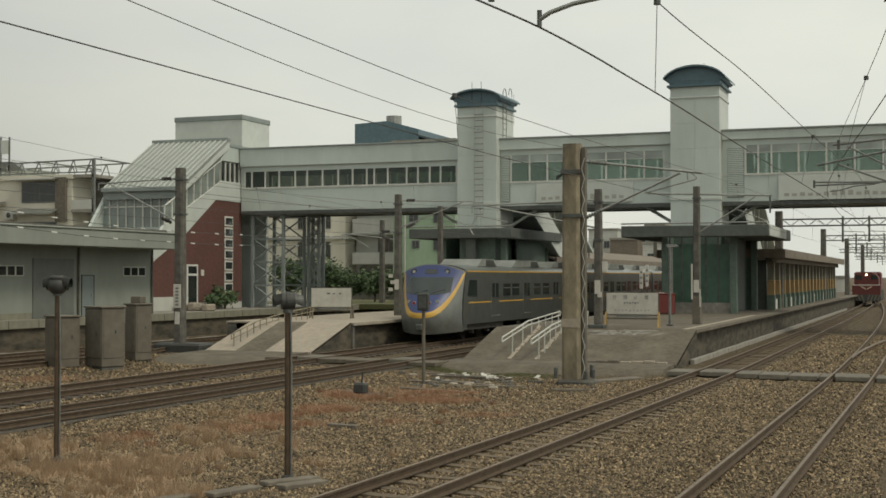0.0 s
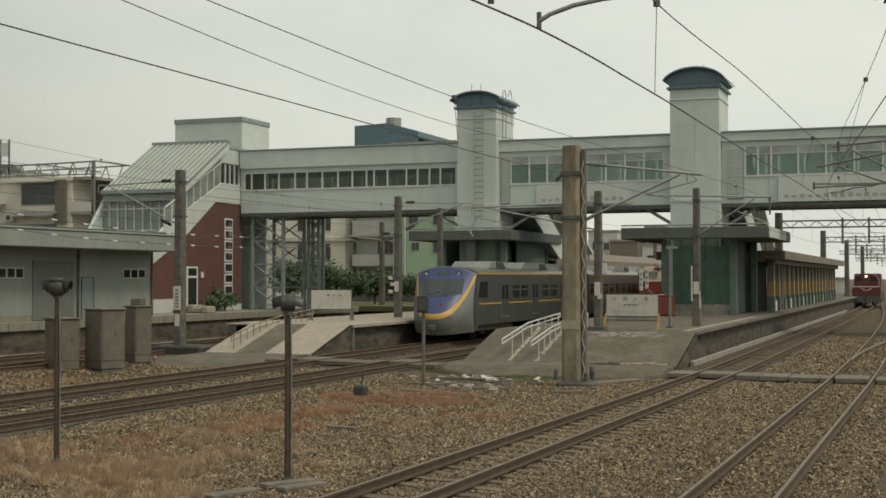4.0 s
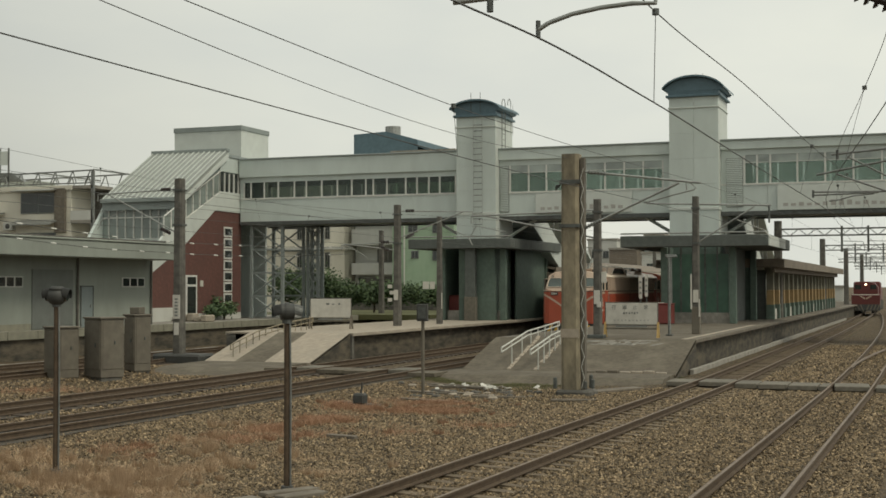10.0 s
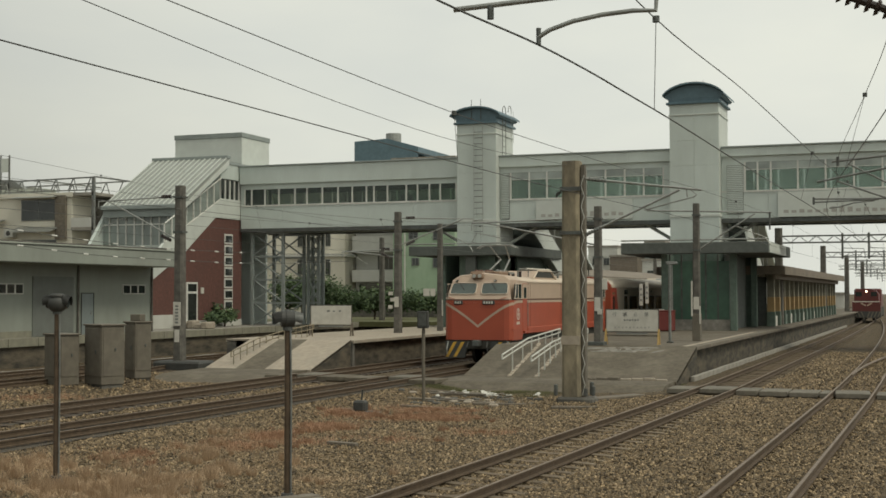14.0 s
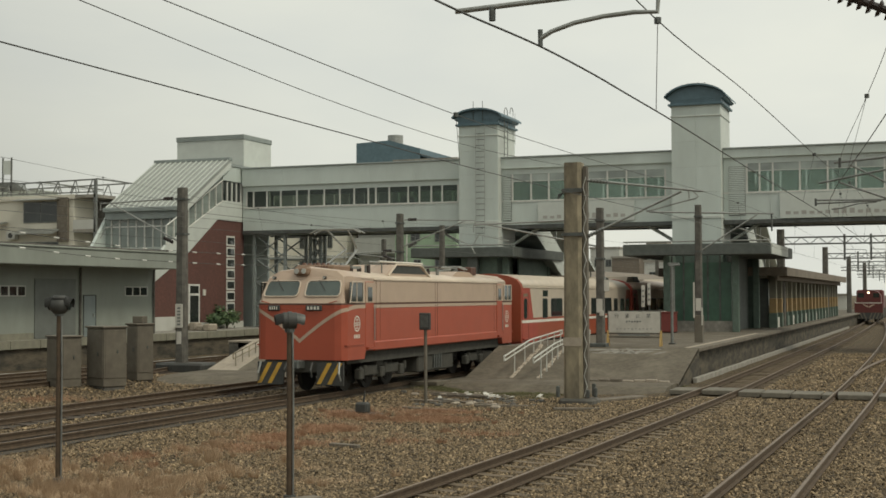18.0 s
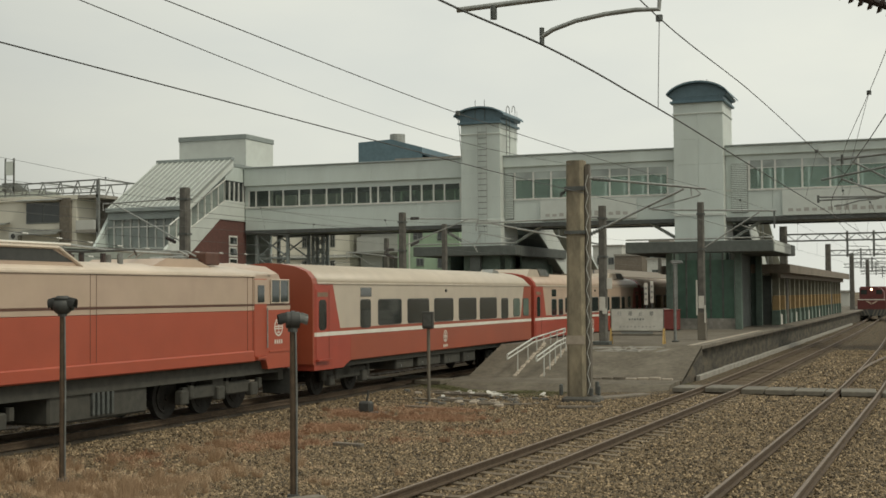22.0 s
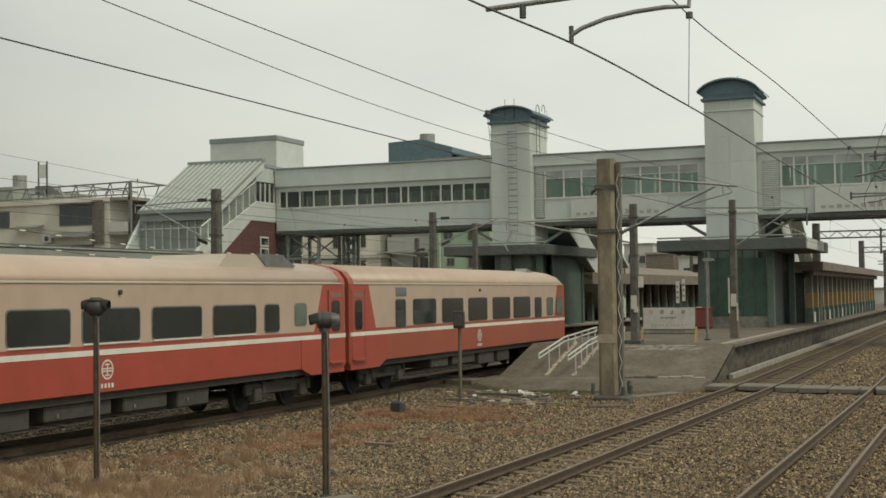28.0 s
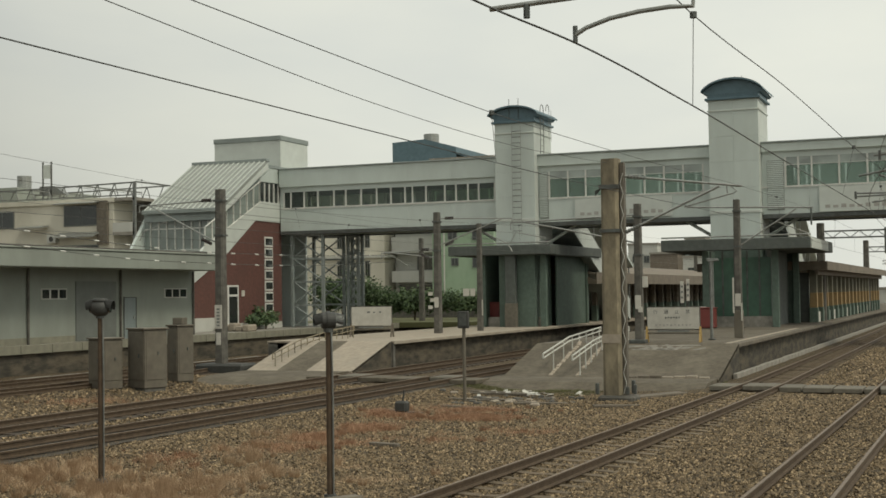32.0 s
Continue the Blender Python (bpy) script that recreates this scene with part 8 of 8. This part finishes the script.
clump_tree(-39.2, 66.6, PZ, 0.8, 0.6, 500, 32, "low green shrub beside the door", True)
tagged(part("lawn", B(-47, -31.8, 82, 108, 0.6, PZ + 0.03), "grass_green"), "strip of yellow-green grass behind the platform", "grass", kind="structure")
wl2 = thing("boundary_wall", "low grey boundary wall behind the grass", "wall", None, "", "structure")
part("wall", B(-47, -29.0, 98, 98.2, PZ, 2.2), "concrete_dark", wl2)
part("coping", B(-47, -29.0, 97.95, 98.25, 2.2, 2.3), "concrete", wl2)
for k in range(5):
    x = -39.8 + k * 0.5
    st = tagged(part("rubble_stone", B(x, x + 0.42, 63.3 - 0.1 * k, 63.8, PZ, PZ + 0.3 + 0.08 * (k % 3), 0.06), "concrete_pale"), "pale rubble stone by the door", "stone", "rubble stones")

# ---- trackside ground cover ----
def stones(name, regions, label):
    """Loose ballast stones, many small chipped blocks."""
    rng = np.random.default_rng(5)
    base = np.array([(1, 0, 0), (0, 1, 0), (-1, 0, 0), (0, -1, 0), (0, 0, 1), (0, 0, -1)], float)
    tri = np.array([(0, 1, 4), (1, 2, 4), (2, 3, 4), (3, 0, 4), (1, 0, 5), (2, 1, 5), (3, 2, 5), (0, 3, 5)])
    V = []
    for x0, x1, y0, y1, n, smin, smax in regions:
        xs, ys, sz, a = rng.uniform(x0, x1, n), rng.uniform(y0, y1, n), rng.uniform(smin, smax, n), rng.uniform(0, 6.28, n)
        scale = np.stack([sz * rng.uniform(0.7, 1.35, n), sz * rng.uniform(0.55, 0.95, n), sz * rng.uniform(0.45, 0.9, n)], 1)
        p = base[None] * scale[:, None, :] + rng.normal(0, 0.17, (n, 6, 3)) * sz[:, None, None]
        tilt = rng.normal(0, 0.45, n)[:, None]
        px, pz = p[:, :, 0] * np.cos(tilt) - p[:, :, 2] * np.sin(tilt), p[:, :, 0] * np.sin(tilt) + p[:, :, 2] * np.cos(tilt)
        c, d = np.cos(a)[:, None], np.sin(a)[:, None]
        zs = np.array([ground_z(float(x), float(y)) for x, y in zip(xs, ys)]) + sz * 0.3
        V.append(np.stack([px * c - p[:, :, 1] * d + xs[:, None], px * d + p[:, :, 1] * c + ys[:, None], pz + zs[:, None]], 2).reshape(-1, 3))
    V = np.concatenate(V)
    k = len(V) // 6
    F = (tri[None] + 6 * np.arange(k)[:, None, None]).reshape(-1, 3)
    tagged(mesh_from(name, V.tolist(), F.tolist(), "stone"), label, "ballast", kind="stuff")


stones("ballast_stones", [(-16.6, -0.8, 13.5, 20, 46000, 0.016, 0.036), (-17.4, -0.9, 20, 29, 52000, 0.02, 0.042), (-16.5, -1.0, 29, 39, 36000, 0.024, 0.048), (-22.0, -17.0, 16, 40, 12000, 0.025, 0.05), (-5.4, -1.0, 41, 70, 12000, 0.03, 0.06), (-30, -22, 26, 44, 10000, 0.03, 0.06)], "loose grey-brown ballast stones")

TUFTS = [(-15.3, 18.6, 1.0, 0.8, 1.0), (-14.9, 19.9, 0.9, 0.7, 0.9), (-13.9, 17.8, 1.3, 0.7, 1.2), (-12.7, 18.6, 1.2, 0.8, 1.1), (-12.4, 19.7, 0.9, 0.6, 0.7), (-12.2, 20.9, 0.8, 0.6, 0.5), (-14.2, 23.3, 0.6, 0.7, 0.5), (-13.0, 22.2, 0.8, 0.6, 0.35), (-11.6, 17.4, 1.2, 0.8, 0.9), (-10.6, 16.2, 1.2, 0.8, 0.6), (-14.6, 26.3, 0.5, 0.8, 0.3), (-9.6, 20.0, 0.7, 0.6, 0.2), (-10.9, 22.0, 0.8, 0.7, 0.2)]
REDDISH = [(-14.3, 31.2, 0.9, 0.9, 0.9), (-13.2, 31.2, 0.9, 0.9, 1.0), (-12.2, 30.9, 0.9, 0.8, 0.8), (-11.3, 31.0, 0.8, 0.7, 0.5), (-13.6, 28.0, 0.8, 1.2, 0.6), (-13.7, 26.0, 0.7, 1.0, 0.6), (-13.4, 23.6, 0.7, 0.9, 0.4), (-14.4, 21.3, 0.7, 0.9, 0.4), (-12.6, 33.2, 1.6, 0.7, 0.5), (-25.2, 33.0, 1.4, 1.2, 0.12), (-12.4, 25.0, 0.7, 0.9, 0.25), (-9.6, 28.2, 0.8, 0.8, 0.12), (-10.8, 26.6, 0.9, 0.9, 0.12)]


def grass(name, patches, n, material, hmin, hmax, label, seed):
    rng = random.Random(seed)
    verts, faces = [], []
    tot = sum(p[2] * p[3] * p[4] for p in patches)
    for cx, cy, rx, ry, dens in patches:
        k = 0
        while k < n * rx * ry * dens / tot:
            x, y = cx + rx * rng.gauss(0, 0.5), cy + ry * rng.gauss(0, 0.5)
            if noise.noise((x * 0.8, y * 0.8, 7)) < -0.3 + 0.6 * rng.random():
                k += 0.4
                continue
            k += 1
            z = ground_z(x, y)
            big = 0.55 + 0.9 * max(0.0, noise.noise((x * 1.6, y * 1.6, 2))) + 0.25 * rng.random()
            for _ in range(9):
                bx, by = x + rng.gauss(0, 0.05), y + rng.gauss(0, 0.05)
                h = rng.uniform(hmin, hmax) * big
                a = rng.uniform(0, 6.28)
                w = rng.uniform(0.003, 0.007)
                lx, ly = rng.gauss(0, 0.6) * h, rng.gauss(0, 0.6) * h
                i = len(verts)
                verts += [(bx - w * math.cos(a), by - w * math.sin(a), z - 0.02), (bx + w * math.cos(a), by + w * math.sin(a), z - 0.02), (bx + lx, by + ly, z + h)]
                faces.append((i, i + 1, i + 2))
    tagged(mesh_from(name, verts, faces, material), label, "grass", kind="stuff")


grass("dry_grass", TUFTS, 3200, "grass_dry", 0.04, 0.17, "thin dry brown weeds on the ballast", 3)
grass("red_weeds", REDDISH, 6500, "grass_red", 0.04, 0.2, "short reddish dry weeds on the ballast", 5)
grass("green_weeds", [(-1.1, 18.6, 0.2, 0.2, 1.0), (-1.3, 33.0, 0.3, 0.4, 0.5), (-13.8, 40.0, 2.0, 1.0, 0.8), (-12.0, 39.4, 1.5, 1.0, 0.6), (-15.4, 40.4, 0.8, 0.7, 0.5), (-22.0, 33.0, 2.5, 3.0, 0.05), (-8.3, 43.6, 0.35, 0.4, 0.9)], 2600, "grass_green", 0.03, 0.11, "small green weed tufts", 9)


def tufts(name, patches, n, material, hmin, hmax, label, seed):
    """Separate clumps of blades fanning out from their roots."""
    rng = random.Random(seed)
    verts, faces = [], []
    tot = sum(p[2] * p[3] * p[4] for p in patches)
    for cx, cy, rx, ry, dens in patches:
        for _ in range(int(n * rx * ry * dens / tot) + 1):
            x, y = cx + rx * rng.gauss(0, 0.6), cy + ry * rng.gauss(0, 0.6)
            size = rng.uniform(0.5, 1.0) ** 1.5
            z = ground_z(x, y)
            for _ in range(int(40 + 70 * size)):
                a, lean = rng.uniform(0, 6.28), rng.uniform(0.05, 0.8)
                r = 0.10 * size * rng.random() ** 0.5
                h = rng.uniform(hmin, hmax) * (0.35 + 0.8 * size) * (1 - 0.35 * lean)
                bx, by = x + r * math.cos(a), y + r * math.sin(a)
                dx, dy = lean * h * math.cos(a + rng.gauss(0, 0.5)), lean * h * math.sin(a + rng.gauss(0, 0.5))
                w = rng.uniform(0.003, 0.007)
                i = len(verts)
                verts += [(bx - w, by + w * 0.3, z - 0.02), (bx + w, by - w * 0.3, z - 0.02), (bx + dx, by + dy, z + h)]
                faces.append((i, i + 1, i + 2))
    tagged(mesh_from(name, verts, faces, material), label, "grass", kind="stuff")


def plank(x, y, l, w, rz, m, label, h=0.07):
    o = part("plank", B(-l / 2, l / 2, -w / 2, w / 2, 0, h, 0.012), m)
    o.matrix_basis = pose(x, y, ground_z(x, y) + 0.01, 0, random.uniform(-1, 1), rz)
    tagged(o, label, "plank", "planks")


for x, y, l, w, rz in ((-9.05, 17.6, 0.95, 0.24, 62), (-9.5, 16.7, 0.9, 0.26, 70), (-10.1, 15.9, 0.9, 0.25, 68), (-8.6, 17.1, 0.8, 0.25, 66)):
    plank(x, y, l, w, rz, "edge_worn", "grey concrete cable-trough lid on the ballast")
for x, y, l, w, rz in ((-14.4, 38.7, 2.4, 0.18, -14), (-14.2, 38.1, 2.6, 0.16, -10), (-13.0, 33.6, 2.0, 0.15, -12), (-14.6, 32.2, 1.8, 0.14, -20), (-14.6, 36.6, 2.2, 0.16, -9), (-12.9, 36.2, 1.9, 0.15, -22), (-9.3, 38.9, 2.6, 0.5, 62), (-11.6, 35.2, 1.5, 0.14, 12), (-11.6, 24.9, 0.7, 0.14, -8), (-9.3, 35.0, 1.4, 0.16, 20)):
    plank(x, y, l, w, rz, "timber", "weathered timber plank lying by the track")
rng = random.Random(33)
for k in range(34):
    x, y = -13.2 + rng.gauss(0, 0.75), 38.6 + rng.gauss(0, 0.5)
    w = rng.uniform(0.06, 0.2)
    prism(bm := bmesh.new(), [(-w, -w * 0.5), (w * 0.3, -w * 0.6), (w, 0.1 * w), (w * 0.4, w * 0.6), (-w * 0.7, w * 0.4)], "z", 0, 0.02)
    o = part("litter", bm, "sign_white" if k % 3 else "concrete_pale")
    o.matrix_basis = pose(x, y, ground_z(x, y) + 0.03, rng.uniform(-25, 25), rng.uniform(-25, 25), rng.uniform(0, 360))
    tagged(o, "torn pale scrap lying among rubble", "litter", "litter scraps")
rng = random.Random(21)
for k in range(70):
    x, y = -12.9 + rng.gauss(0, 1.1), 36.6 + rng.gauss(0, 0.8)
    s = rng.uniform(0.04, 0.13)
    o = part("rubble", B(-s, s, -s * 0.7, s * 0.7, 0, s * 0.8, s * 0.25), "concrete_pale" if k % 5 == 0 else "concrete_dark")
    o.matrix_basis = pose(x, y, ground_z(x, y) - 0.01, 0, 0, rng.uniform(0, 180))
    tagged(o, "small block of grey rubble", "rubble", "rubble blocks")
lv = thing("point_lever", "small black point lever with a weight", "point lever", pose(-14.2, 31.6, -0.3))
part("weight", B(-0.17, 0.17, -0.14, 0.14, 0.05, 0.34, 0.05), "black", lv)
part("lever", tube(bmesh.new(), (0.02, 0, 0.3), (0.06, 0, 0.62), 0.025, None, 8), "black", lv)
part("base", B(-0.6, 0.3, -0.1, 0.1, 0.0, 0.06), "steel_dark", lv)

tufts("weed_tufts", TUFTS, 190, "grass_dry", 0.12, 0.3, "tall dry brown weed tufts on the ballast", 12)
tufts("weed_tufts", REDDISH, 120, "grass_red", 0.07, 0.2, "low reddish weed tufts on the ballast", 13)

# ---- what moves ----
EMU_X = -20.85
LOCO_Y = [(0, 100.5), (3.5, 87.6), (6, 78.4), (9.5, 65.6), (10, 63.8), (10.5, 61.95), (11, 60.25), (12, 56.8), (13, 53.3), (14, 49.7), (15, 45.9), (16.5, 40.0), (17, 38.0), (17.5, 36.0), (18, 34.0), (18.5, 32.1), (19, 30.0), (19.5, 27.7), (20, 25.3), (20.5, 22.9), (21, 20.4), (21.5, 17.8), (22, 15.27), (22.5, 12.45), (23, 9.45), (23.5, 6.28), (24, 3.05), (24.5, 0.0), (25, -3.2), (25.5, -6.55), (26.5, -13.5), (27.5, -20.8), (28, -24.5), (28.5, -28.5), (29, -32.4), (29.5, -36.5), (30, -40.7), (30.5, -45.0), (31, -49.25), (31.5, -54.0), (32, -59.1)]
EMU_Y = [(0, 54.1), (3, 54.15), (3.5, 54.7), (4.5, 56.6), (5.5, 59.0), (6, 60.4), (6.5, 61.95), (7, 63.7), (7.5, 65.6), (8, 67.55), (8.5, 69.6), (9, 71.6), (9.5, 74.0), (11, 81.0), (13, 92.0), (16, 112.0), (20, 146.0), (26, 210.0), (32, 290.0)]


def along(rows, t):
    return float(np.interp(t, [r[0] for r in rows], [r[1] for r in rows]))


def on_track(y, length):
    """Pose of a car on the passing track, its front end at y."""
    a, b = bend_c(y), bend_c(y + length)
    return pose(a, y, 0, 0, 0, -math.degrees(math.asin((b - a) / length)))


def motions():
    walk(loco, [(t, on_track(y, 15.6)) for t, y in LOCO_Y])
    for co, wh, off in coaches:
        walk(co, [(t, on_track(y + off, 19.75)) for t, y in LOCO_Y])
    for em, wh, off in emus:
        walk(em, [(t, pose(EMU_X - 0.00016 * max(0.0, y + off - 110) ** 2, y + off, 0, 0, 0, math.degrees(math.atan(0.00032 * max(0.0, y + off - 100))))) for t, y in EMU_Y])
    for wheels, rows in [(loco_wheels, LOCO_Y)] + [(wh, LOCO_Y) for _, wh, _ in coaches] + [(wh, EMU_Y) for _, wh, _ in emus]:
        for ws, y, r in wheels:
            turns = []
            for k in range(0, 481):
                t = k / 15.0
                turn = -(along(rows, t) - rows[0][1]) / r
                turns.append((t, Matrix.Translation((0, y, r)) @ Matrix.Rotation(-turn, 4, "X")))
            walk(ws, turns)


motions()
